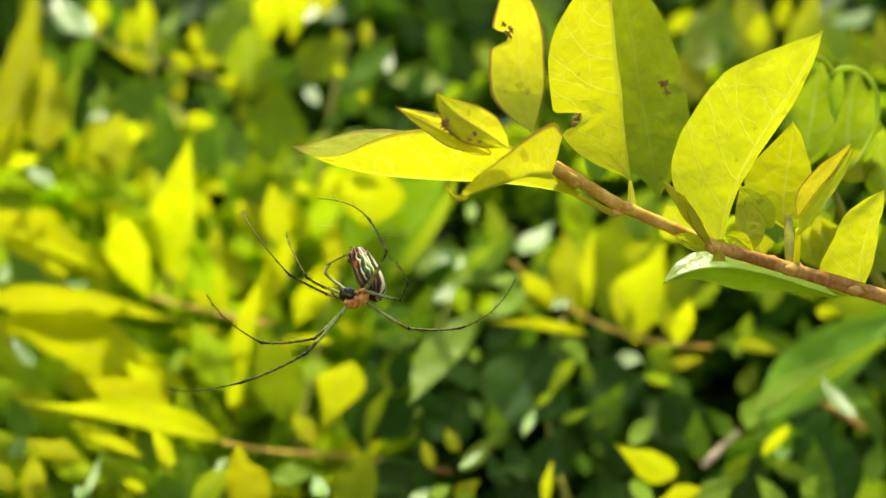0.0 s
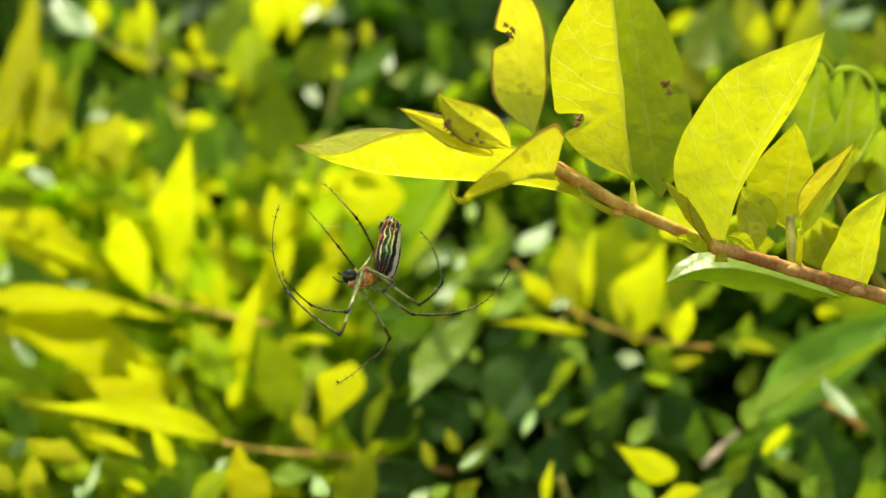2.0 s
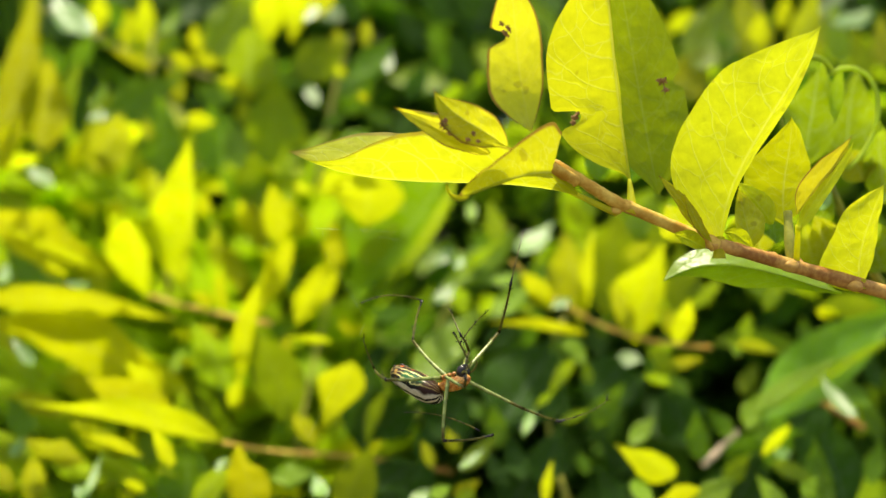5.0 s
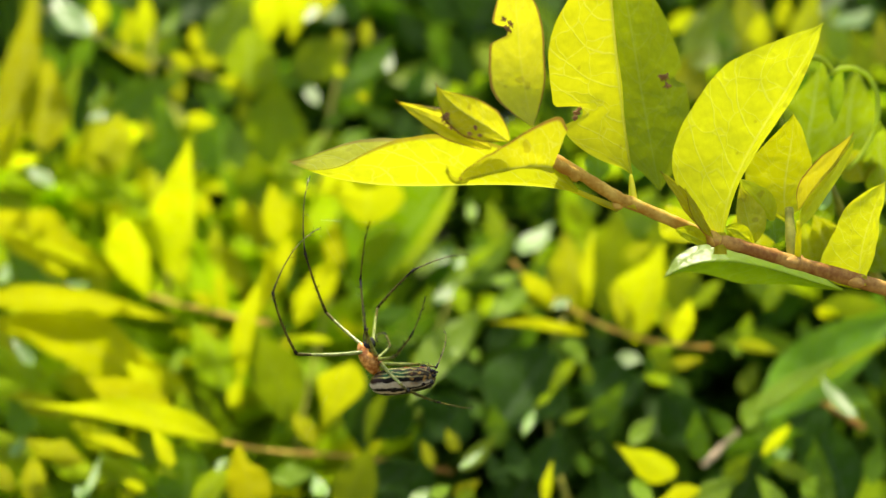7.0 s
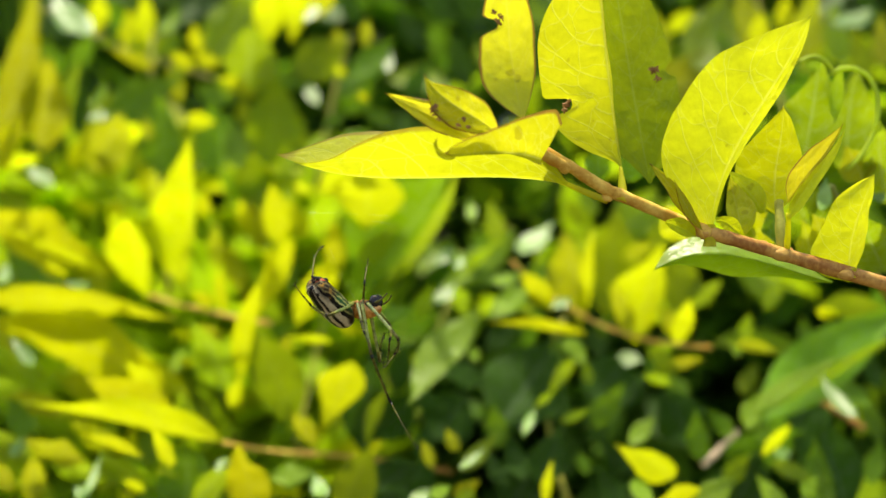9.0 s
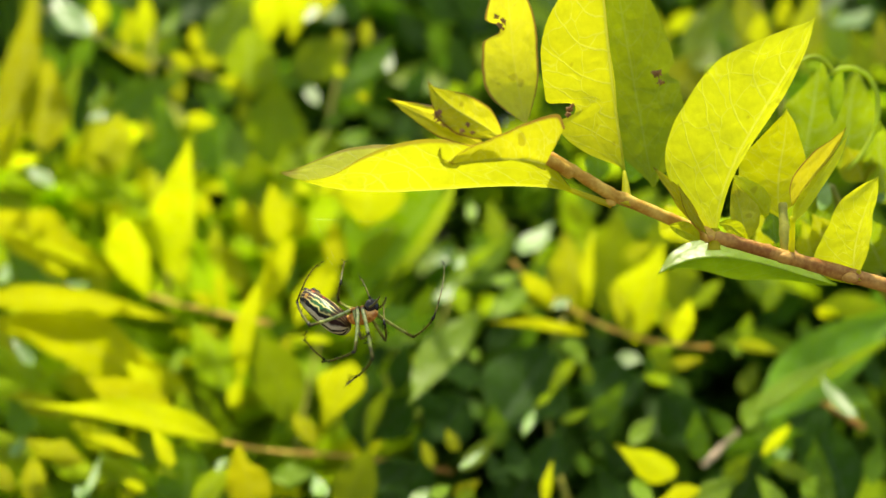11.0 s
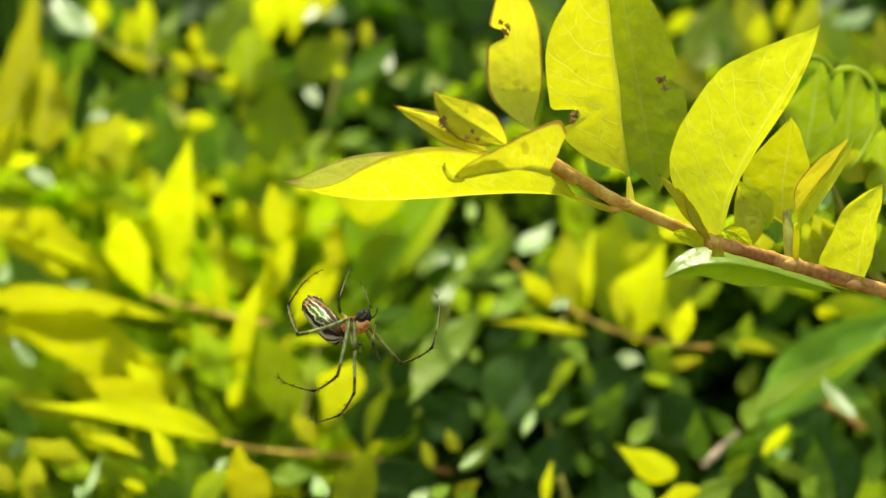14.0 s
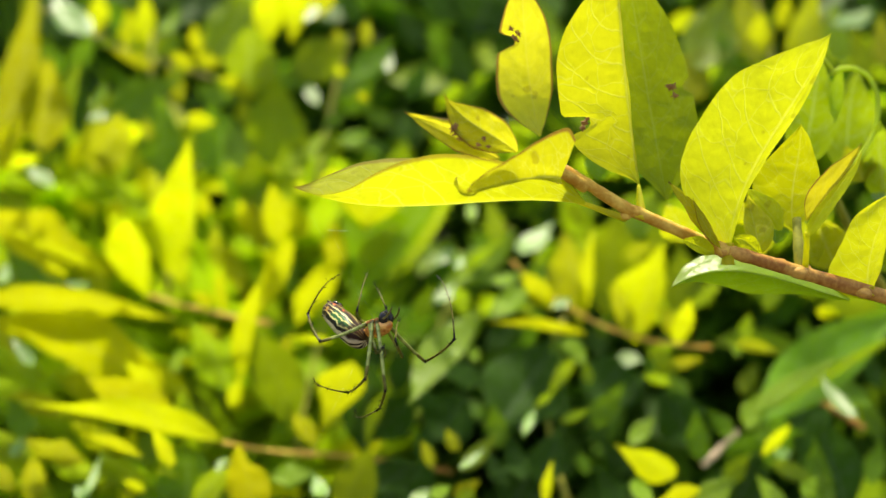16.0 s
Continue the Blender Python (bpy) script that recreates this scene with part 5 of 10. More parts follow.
shaped_leaf(GOLD_NEAR, [(49.5, 119.0, 2.7), (50.9, 118.5, 7.2), (54.6, 117.6, 10.5), (56.2, 116.8, 14.9)], [0.2, 0.8, 1.0, 0.8, 0.7, 0.5, 0.3, 0.2, 0.0], [0.2, 0.9, 1.1, 1.1, 1.0, 0.9, 0.7, 0.4, 0.0], (-0.75, -0.3, 0.5), (0.8, -0.45, -0.45), 0.05, 0.03)
shaped_leaf(GOLD_NEAR, [(60.3, 123.0, -6.1), (58.7, 122.2, -0.9), (60.4, 120.5, 4.4), (62.0, 120.0, 9.2)], [0.5, 3.9, 5.6, 5.7, 5.1, 4.6, 4.4, 3.9, 2.9, 1.6, 0.0], [0.3, 1.3, 2.0, 2.4, 2.5, 2.4, 2.0, 1.7, 1.4, 0.7, 0.0], (-1, -0.1, -0.1), (1, 0.3, 0), 0.08, 0.06, label="golden leaf at a node of the stem")
shaped_leaf(PALE_LIME, [(58.9, 126.0, -6.3), (50.4, 126.2, -4.4), (41.7, 128.2, 1.0), (32.9, 128.5, -4.8)], [0.3, 2.0, 3.1, 3.6, 3.9, 4.1, 4.2, 4.0, 2.7, 0.0], [0.2, 0.8, 1.3, 2.1, 3.1, 3.4, 2.8, 1.9, 0.8, 0.0], (0, 0.8, 0.6), (0, 0.45, -0.9), 0.02, 0.03, label="pale lime leaf, glossy above, behind the stem")
nibble(mm(9.6, 130.0, 33.0), 0.000450)
nibble(mm(8.8, 130.0, 34.6), 0.000350)
nibble(mm(10.1, 130.0, 33.7), 0.000300)
nibble(mm(9.1, 130.0, 33.4), 0.000300)
nibble(mm(9.7, 130.0, 34.1), 0.000300)
nibble(mm(18.8, 121.8, 19.2), 0.000500)
nibble(mm(19.1, 121.5, 19.8), 0.000400)
nibble(mm(18.5, 121.5, 18.3), 0.000400)
nibble(mm(33.3, 129.5, 25.8), 0.000550)
nibble(mm(32.7, 129.5, 25.9), 0.000400)
nibble(mm(33.7, 129.5, 24.4), 0.000450)
nibble(mm(-0.2, 110.6, 16.6), 0.000450)
nibble(mm(0.2, 110.6, 16.1), 0.000420)
nibble(mm(0.8, 110.6, 15.4), 0.000400)
nibble(mm(1.6, 110.6, 15.0), 0.000300)
nibble(mm(3.9, 110.6, 15.3), 0.000350)
nibble(mm(3.2, 110.6, 14.5), 0.000300)
nibble(mm(4.5, 110.8, 14.3), 0.000300)
nibble(mm(0.1, 110.6, 17.0), 0.000350)
nibble(mm(17.3, 121.2, 20.4), 0.000300)
nibble(mm(16.2, 121.2, 20.0), 0.000280)
# petiole of the upright leaf and of the side shoot
stem(sunlit_branch, [mm(*p) for p in [(26.4, 121.0, 5.3), (26.8, 121.0, 6.4), (26.8, 122.0, 7.9), (26.8, 123.0, 10.3)]], 0.00100, 0.00025, STALK, "petiole", PIVOT, 12, 14)
stem(sunlit_branch, [mm(*p) for p in [(50.0, 122.0, -2.8), (49.8, 122.0, -0.2), (49.8, 123.0, 2.2), (50.5, 125.0, 5.6)]], 0.00095, 0.00060, GREEN_STALK, "petiole", PIVOT, 12, 14)
stem(sunlit_branch, [mm(*p) for p in [(50.4, 122.0, -2.8), (50.2, 121.0, -0.2), (49.8, 120.0, 1.3), (49.5, 119.0, 3.5)]], 0.00050, 0.00035, STALK, "petiole", PIVOT, 12, 14)
stem(sunlit_branch, [mm(*p) for p in [(39.1, 121.0, -1.1), (39.1, 121.0, -0.3), (39.2, 121.0, 0.5), (39.3, 121.0, 2.0)]], 0.00100, 0.00060, STALK, "petiole", PIVOT, 12, 14)
stem(sunlit_branch, [mm(*p) for p in [(59.7, 122.0, -5.5), (59.7, 122.0, -5.2), (59.8, 122.0, -4.7), (59.8, 122.0, -4.1)]], 0.00090, 0.00060, STALK, "petiole", PIVOT, 12, 14)
stem(sunlit_branch, [mm(*p) for p in [(38.2, 121.0, 0.3), (37.3, 120.0, 1.0), (36.5, 120.0, 1.9), (35.6, 119.5, 3.5)]], 0.00050, 0.00030, TAN_BARK, "petiole", PIVOT, 12, 14)
stem(sunlit_branch, [mm(*p) for p in [(18.8, 121.0, 9.9), (17.1, 120.0, 10.7), (15.4, 118.5, 11.4), (13.7, 117.0, 12.3)]], 0.00092, 0.0007, TAN_BARK, "stem", PIVOT, 12, 14)
knob(mm(50.2, 122.3, -2.1), 0.0013)
knob(mm(46.8, 122.3, -1.1), 0.0011)
stem(long_leaf, [mm(*p) for p in [(24.6, 121.0, 5.4), (22.2, 121.0, 6.0), (19.8, 121.0, 7.2), (16.3, 122.0, 8.3)]], 0.00055, 0.0003, STALK, "petiole", HINGE, 10, 12)


# ---- the mass of the hedge, the ground ----
def foliage(name, material, count, lows, highs, size, seed, keep, label):
    """Many small folded leaves as one mesh, for the depth of the hedge."""
    rng = np.random.default_rng(seed)
    spine = np.array([0.0, 0.18, 0.42, 0.7, 1.0])
    wide = np.array([0.03, 0.2, 0.26, 0.17, 0.0])
    verts, faces, uvs = [], [], []
    made = 0
    while made < count:
        p = np.array([rng.uniform(a, b) for a, b in zip(lows, highs)])
        if not keep(p):
            continue
        s = size * rng.uniform(0.65, 1.25)
        rot = (Matrix.Rotation(rng.uniform(0, 2 * math.pi), 3, "Z") @ Matrix.Rotation(rng.uniform(-0.2, 1.35), 3, "X")
               @ Matrix.Rotation(rng.uniform(-0.9, 0.9), 3, "Y"))
        b = len(verts)
        bend, fold = rng.uniform(-0.25, 0.1), rng.uniform(0.1, 0.6)
        for u, w in zip(spine, wide):
            for k in (-1, 0, 1):
                q = rot @ Vector((k * w, u, bend * u * u + abs(k) * w * fold)) * s
                verts.append((p[0] + q.x, p[1] + q.y, p[2] + q.z))
                uvs.append((0.5 + 0.5 * k, u))
        for i in range(4):
            for j in range(2):
                c = b + i * 3 + j
                faces.append((c, c + 1, c + 4, c + 3))
        made += 1
    me = bpy.data.meshes.new(name)
    me.from_pydata(verts, [], faces)
    layer = me.uv_layers.new(name="UVMap")
    for loop in me.loops:
        layer.data[loop.index].uv = uvs[loop.vertex_index]
    for p in me.polygons:
        p.use_smooth = True
    me.materials.append(material)
    return tagged(new(name, me), label, "foliage", kind="stuff")


def hedge_top(x, y):
    """Height of the hedge, whose face leans back from the lens and rounds off at the top."""
    return CAM_Z + min(-0.085 + (y - 0.242) / 0.66, 0.22 + 0.22 * (y - 0.4)) + 0.012 * math.sin(9 * x + 14 * y)


def inside(p):
    return p[2] < hedge_top(p[0], p[1])


foliage("hedge_leaves_near", DEEP, 5200, (-0.27, 0.19, CAM_Z - 0.26), (0.27, 0.50, CAM_Z + 0.24), 0.03, 3,
        lambda p: inside(p) and (p[0] > -0.02 and p[2] < hedge_top(p[0], p[1]) - 0.015 or p[2] > CAM_Z + 0.06 or p[2] < hedge_top(p[0], p[1]) - 0.06),
        "dense dark green leaves inside the hedge")
foliage("hedge_leaves_middle", DEEP, 5200, (-0.45, 0.42, CAM_Z - 0.3), (0.45, 0.8, CAM_Z + 0.3), 0.055, 4, inside,
        "dense dark green leaves deep in the hedge")
foliage("hedge_leaves_golden", DEEP_GOLD, 260, (-0.27, 0.19, CAM_Z - 0.20), (0.27, 0.34, CAM_Z + 0.26), 0.034, 5,
        lambda p: inside(p) and p[2] > hedge_top(p[0], p[1]) - 0.05 and (p[0] < -0.025 and p[2] < CAM_Z + 0.05 or p[0] > 0.02 and p[2] > CAM_Z + 0.04),
        "scattered golden leaves inside the hedge")
foliage("hedge_leaves_lime", DEEP_LIME, 520, (-0.27, 0.19, CAM_Z - 0.22), (0.27, 0.36, CAM_Z + 0.26), 0.03, 6,
        lambda p: inside(p) and p[2] > hedge_top(p[0], p[1]) - 0.06 and not (p[2] < CAM_Z - 0.025 and -0.02 < p[0] < 0.12) and not (p[0] < -0.04 and p[2] > CAM_Z + 0.03),
        "scattered lime-green leaves inside the hedge")
foliage("hedge_leaves_olive", DEEP_LIME, 1500, (-0.24, 0.19, CAM_Z - 0.14), (-0.02, 0.33, CAM_Z + 0.12), 0.032, 12,
        lambda p: hedge_top(p[0], p[1]) - 0.012 > p[2] > hedge_top(p[0], p[1]) - 0.06, "olive-green leaves among the golden ones")
foliage("hedge_leaves", DEEP, 11000, (-1.3, 0.27, 0.05), (1.3, 1.0, CAM_Z + 0.4), 0.055, 8,
        lambda p: inside(p) and not (abs(p[0]) < 0.27 and p[1] < 0.46 and abs(p[2] - CAM_Z) < 0.25),
        "mass of green leaves of a clipped hedge")
foliage("hedge_tips", DEEP_GOLD, 1500, (-1.3, 0.24, 0.3), (1.3, 1.0, CAM_Z + 0.42), 0.05, 9,
        lambda p: inside(p) and p[2] > hedge_top(p[0], p[1]) - 0.1 and not (abs(p[0]) < 0.27 and p[1] < 0.5),
        "golden leaf tips over the hedge")

for k in range(14):
    x0, y0 = -1.2 + k * 0.18, 0.62 + 0.07 * math.sin(k * 2.3)
    shrub = empty("shrub", (x0, y0, 0))
    tagged(shrub, "woody brown-stemmed shrub forming the hedge", "shrub", "shrubs of the hedge")
    foot = Vector((x0, y0, -0.02))
    for j in range(3):
        a = k * 1.9 + j * 2.1
        top = foot + Vector((0.11 * math.cos(a), 0.10 * math.sin(a), 0.95 + 0.1 * math.sin(k + j)))
        stem(shrub, (foot, foot + Vector((0.02 * math.cos(a), 0.02, 0.5)), top), 0.009, 0.003, BARK, "stem", Vector((x0, y0, 0)), 7, 8)

bm = bmesh.new()
bmesh.ops.create_grid(bm, x_segments=60, y_segments=60, size=1.0)
for v in bm.verts:
    r = max(abs(v.co.x), abs(v.co.y))
    v.co *= 2.0 + 160 * r ** 6
    v.co.z = 0.012 * noise.noise(v.co * 3.0) if r < 0.9 else 0.0
ground = part("ground", bm, SOIL)
tagged(ground, "bare brown soil under the hedge", "ground", kind="structure")


# ---- the spider and its web ----
def spider_skin(name, base, other, rough, scale, gloss=0.5):
    return plain_material(name, base, other, rough, scale, gloss, 0.0, 0.00005)


def abdomen_material():
    """Silver back with dark stripes, green and yellow flanks, dark belly with yellow lines and red spots."""
    m, t, add, link, calc, mix, ramp, speck = nodes_of("spider_abdomen")
    out, co, pr = add("ShaderNodeOutputMaterial"), add("ShaderNodeTexCoord"), add("ShaderNodeBsdfPrincipled")
    sep = add("ShaderNodeSeparateXYZ")
    link(co.outputs["Object"], sep.inputs[0])
    x, y, z = sep.outputs
    wob = calc("MULTIPLY_ADD", speck(co.outputs["Object"], 520.0, 3.0), 0.2, -0.1)
    a = calc("ADD", calc("DIVIDE", calc("ABSOLUTE", calc("ARCTAN2", x, calc("ADD", z, -0.0011))), math.pi), wob)
    back = calc("MULTIPLY", y, -1000.0)

    def band(lo, hi, soft=0.012):
        return calc("MULTIPLY", ramp(a, lo - soft, lo + soft), calc("SUBTRACT", 1.0, ramp(a, hi - soft, hi + soft)))

    fine = speck(co.outputs["Object"], 2600.0, 3.0)
    silver = mix(fine, (0.38, 0.34, 0.20), (0.70, 0.63, 0.42))
    black = (0.012, 0.010, 0.008)
    green = mix(fine, (0.012, 0.06, 0.018), (0.05, 0.17, 0.05))
    belly = mix(fine, (0.03, 0.016, 0.01), (0.12, 0.06, 0.03))
    yellow = (0.80, 0.70, 0.24)
    flank = calc("MULTIPLY", ramp(back, 0.6, 1.6), calc("SUBTRACT", 1.0, ramp(back, 5.2, 6.4)))
    col = mix(ramp(a, 0.36, 0.38), silver, mix(flank, belly, green))
    col = mix(ramp(a, 0.69, 0.73), col, belly)
    for lo, hi in ((0.145, 0.22), (0.36, 0.45), (0.63, 0.66), (0.72, 0.78)):
        col = mix(band(lo, hi), col, black)
    middle = calc("SUBTRACT", a, calc("MULTIPLY", ramp(back, 2.5, 7.5), 0.055))
    col = mix(calc("SUBTRACT", 1.0, ramp(middle, 0.05, 0.07)), col, black)
    for lo, hi in ((0.462, 0.49), (0.56, 0.58), (0.665, 0.695), (0.85, 0.87)):
        col = mix(calc("MULTIPLY", band(lo, hi), 0.9), col, yellow)
    stain = ramp(speck(co.outputs["Object"], 650.0, 3.0), 0.54, 0.62)
    col = mix(calc("MULTIPLY", calc("MULTIPLY", stain, ramp(a, 0.42, 0.5)), 0.7), col, (0.022, 0.013, 0.008))
    rear = calc("MULTIPLY", ramp(back, 5.6, 7.2), ramp(a, 0.22, 0.34))
    col = mix(calc("MULTIPLY", rear, 0.65), col, black)
    front = calc("MULTIPLY", calc("SUBTRACT", 1.0, ramp(back, 0.9, 2.4)), ramp(a, 0.3, 0.36))
    col = mix(calc("MULTIPLY", front, 0.85), col, (0.03, 0.012, 0.006))
    blot = ramp(speck(co.outputs["Object"], 1500.0, 2.0), 0.56, 0.62)
    col = mix(calc("MULTIPLY", rear, calc("MULTIPLY", blot, 0.5)), col, (0.62, 0.34, 0.06))
    col = mix(calc("MULTIPLY", band(0.74, 0.86), calc("MULTIPLY", ramp(back, 3.8, 5.0), ramp(speck(co.outputs["Object"], 800.0, 2.0), 0.53, 0.6))), col, (0.42, 0.07, 0.02))
    link(col, pr.inputs["Base Color"])
    pr.inputs["Roughness"].default_value = 0.3
    pr.inputs["Specular IOR Level"].default_value = 0.1
    bump = add("ShaderNodeBump")
    bump.inputs["Strength"].default_value, bump.inputs["Distance"].default_value = 0.4, 0.00006
    link(fine, bump.inputs["Height"])
    link(bump.outputs[0], pr.inputs["Normal"])
    link(pr.outputs[0], out.inputs[0])
    return m


ABDOMEN = abdomen_material()
CARAPACE = spider_skin("spider_carapace", (0.42, 0.11, 0.010), (0.90, 0.47, 0.10), 0.2, 1500.0, 0.55)
BLACK_SHELL = spider_skin("spider_black", (0.008, 0.007, 0.007), (0.025, 0.018, 0.014), 0.22, 900.0, 0.35)
LEG_GREEN = spider_skin("spider_leg_green", (0.13, 0.165, 0.03), (0.36, 0.41, 0.10), 0.25, 700.0, 0.4)
LEG_DARK = spider_skin("spider_leg_dark", (0.03, 0.028, 0.005), (0.17, 0.155, 0.025), 0.34, 1100.0, 0.12)
LEG_AMBER = spider_skin("spider_leg_amber", (0.38, 0.13, 0.02), (0.55, 0.26, 0.05), 0.3, 900.0, 0.35)


def rounded(bm, centre, radii, mat=0, shape=None, sub=3):
    geo = bmesh.ops.create_icosphere(bm, subdivisions=sub, radius=1.0)
    for v in geo["verts"]:
        co = Vector((v.co.x * radii[0], v.co.y * radii[1], v.co.z * radii[2]))
        if shape:
            co = shape(v.co.copy(), co)
        v.co = co + Vector(centre)
    for f in {f for v in geo["verts"] for f in v.link_faces}:
        f.material_index = mat


MIL = 0.001
spider = empty("spider", mm(0, 121, 0))
tagged(spider, "orb-weaving spider, silver-striped abdomen, orange carapace, long thin dark legs", "spider")


def carapace_shape(unit, co):
    k = 1 - 0.35 * max(0.0, unit.y) ** 1.5 - 0.2 * max(0.0, -unit.y) ** 2
    return Vector((co.x * k, co.y, co.z * (1.0 if unit.z > 0 else 0.75)))


bm = bmesh.new()
rounded(bm, (0, 2.5 * MIL, 0.3 * MIL), (1.4 * MIL, 2.65 * MIL, 1.25 * MIL), 0, carapace_shape, 4)
part("carapace", bm, CARAPACE, spider, "glossy orange-brown carapace")
bm = bmesh.new()
rounded(bm, (0, 2.2 * MIL, -0.62 * MIL), (0.85 * MIL, 1.35 * MIL, 0.42 * MIL), 0, None, 3)
part("sternum", bm, BLACK_SHELL, spider, "shiny black underside plate")
for side in (-1, 1):
    bm = bmesh.new()
    rounded(bm, (0.42 * side * MIL, 4.2 * MIL, -0.7 * MIL), (0.7 * MIL, 0.85 * MIL, 0.95 * MIL), 0, None, 3)
    rounded(bm, (0.40 * side * MIL, 4.7 * MIL, -1.3 * MIL), (0.2 * MIL, 0.3 * MIL, 0.42 * MIL), 0, None, 2)
    part("chelicera", bm, BLACK_SHELL, spider, "black glossy jaw")
    bm = bmesh.new()
    pts = [Vector(p) * MIL for p in ((0.8 * side, 3.9, -0.6), (1.05 * side, 4.9, -0.2), (0.95 * side, 5.9, -0.9), (0.7 * side, 6.3, -1.7))]
    tube(bm, [along(pts, i / 10) for i in range(11)], [0.17 * MIL - 0.006 * MIL * i for i in range(11)], 7)
    part("palp", bm, LEG_DARK, spider)
    for row, (ex, ey, ez, er) in enumerate(((0.22, 4.2, 0.95, 0.14), (0.55, 4.0, 0.9, 0.13), (0.18, 4.5, 0.62, 0.13), (0.6, 4.3, 0.55, 0.12))):
        bm = bmesh.new()
        rounded(bm, (ex * side * MIL, ey * MIL, ez * MIL), (er * MIL, er * MIL, er * MIL), 0, None, 2)
        part("eye", bm, BLACK_SHELL, spider)


for side in (-1, 1):
    for cx, cy in ((0.88, 3.2), (1.1, 2.55), (1.12, 1.85), (0.88, 1.15)):
        bm = bmesh.new()
        rounded(bm, (cx * side * MIL, cy * MIL, -0.6 * MIL), (0.42 * MIL, 0.34 * MIL, 0.36 * MIL), 0, None, 2)
        part("coxa", bm, LEG_AMBER, spider)

bm = bmesh.new()
rounded(bm, (0, -3.9 * MIL, 1.3 * MIL), (2.25 * MIL, 4.9 * MIL, 1.85 * MIL), 0, None, 5)
for v in bm.verts:                                   # blunt ends, slight shoulder humps
    u = (v.co.y + 3.9 * MIL) / (4.9 * MIL)
    r = Vector((v.co.x, 0, v.co.z - 1.3 * MIL))
    p = 2.7 if u > 0 else 4.8
    full = (1 - min(0.9999, abs(u)) ** p) ** (1 / p) / max(0.02, math.sqrt(max(0.0, 1 - u * u)))
    swell = full * (1 - 0.2 * max(0, -u) + 0.04 * max(0, u) + 0.05 * noise.noise(v.co * 600))
    v.co = Vector((r.x * swell, -3.9 * MIL + u * 4.9 * MIL, 1.3 * MIL + r.z * swell + 0.35 * MIL * u))
abdomen = part("abdomen", bm, ABDOMEN, spider, "oval abdomen, silver back with black stripes, green and yellow flanks")
for sx, sy, sz, r in ((-0.35, -8.75, 0.2, 0.36), (0.35, -8.75, 0.2, 0.36), (0.0, -8.8, 0.75, 0.32)):
    bm = bmesh.new()
    tip = Vector((sx * 1.2, sy - 0.55, sz)) * MIL
    tube(bm, [Vector((sx * 0.8, sy + 0.6, sz)) * MIL, Vector((sx, sy, sz)) * MIL, tip], [r * MIL, r * 0.9 * MIL, r * 0.4 * MIL], 8)
    part("spinneret", bm, BLACK_SHELL, abdomen)
for hx, hy, hz, r in ((-0.85, -7.9, 2.05, 0.3), (0.85, -7.9, 2.05, 0.3), (-1.0, -8.0, 0.7, 0.3), (1.0, -8.0, 0.7, 0.3), (0.0, -8.6, 1.7, 0.36), (-0.5, -7.5, -0.35, 0.38), (0.5, -7.5, -0.35, 0.38)):
    bm = bmesh.new()
    rounded(bm, (hx * MIL, hy * MIL, hz * MIL), (r * MIL, 1.3 * r * MIL, r * MIL), 0, None, 2)
    part("hump", bm, BLACK_SHELL, abdomen, "small black hump")
bm = bmesh.new()
tube(bm, [Vector((0, 0.5, 0)) * MIL, Vector((0, -0.6, 0.2)) * MIL], [0.32 * MIL, 0.36 * MIL], 8)
part("waist", bm, CARAPACE, spider)


def leg_piece(name, length, r0, r1, bend, mats, parent, knob=1.25, spines=6, seed=1):
    """One rigid piece of a leg along its z axis, with swollen dark joint, bands and fine spines."""
    rng = random.Random(seed)
    bm = bmesh.new()
    steps = 16
    pts = [Vector((bend * length * 4 * (i / steps) * (1 - i / steps), 0, length * i / steps)) * MIL for i in range(steps + 1)]
    radii = []
    for i in range(steps + 1):
        u = i / steps
        r = r0 + (r1 - r0) * u
        r *= 1 + (knob - 1) * (math.exp(-((u - 1) / 0.07) ** 2) + 0.7 * math.exp(-(u / 0.06) ** 2))
        radii.append(r * MIL)
    tube(bm, pts, radii, 8, wob=0.22)
    bm.faces.ensure_lookup_table()
    for f in bm.faces:
        u = f.calc_center_median().z / (length * MIL)
        f.material_index = 1 if (u > 0.84 or u < 0.05) else 0
    for k in range(spines):
        u = rng.uniform(0.1, 0.95)
        p = pts[0].lerp(pts[-1], u) + Vector((bend * length * 4 * u * (1 - u), 0, 0)) * MIL
        a = rng.uniform(0, 6.28)
        d = Vector((math.cos(a), math.sin(a), 0.9)).normalized()
        tube(bm, [p, p + d * 0.45 * MIL, p + d * 0.85 * MIL], [0.05 * MIL, 0.032 * MIL, 0.01 * MIL], 4, 1)
    return part(name, bm, mats, parent)


def spider_leg(femur, tibia, foot):
    """A leg in three rigid pieces, hinged at the knee and at the end of the tibia."""
    thick = 0.85 if femur < 6 else 0.95
    a = leg_piece("leg", femur, 0.32 * thick, 0.21 * thick, -0.03, [LEG_GREEN, LEG_DARK], spider, 1.15, 8, int(femur * 10))
    b = leg_piece("tibia", tibia, 0.20 * thick, 0.15 * thick, -0.035, [LEG_DARK, BLACK_SHELL], a, 1.55, 14, int(tibia * 10) + 1)
    c = leg_piece("metatarsus", foot, 0.125 * thick, 0.05 * thick, -0.11, [LEG_DARK, BLACK_SHELL], a, 1.5, 11, int(foot * 10) + 2)
    return a, b, c


def body_at(x, y, z, rx, ry, rz):
    p = mm(x, y, z)
    return pose(p.x, p.y, p.z, rx, ry, rz)


def joint(x, y, z, rx, ry, rz):
    return pose(x / 1000, y / 1000, z / 1000, rx, ry, rz)



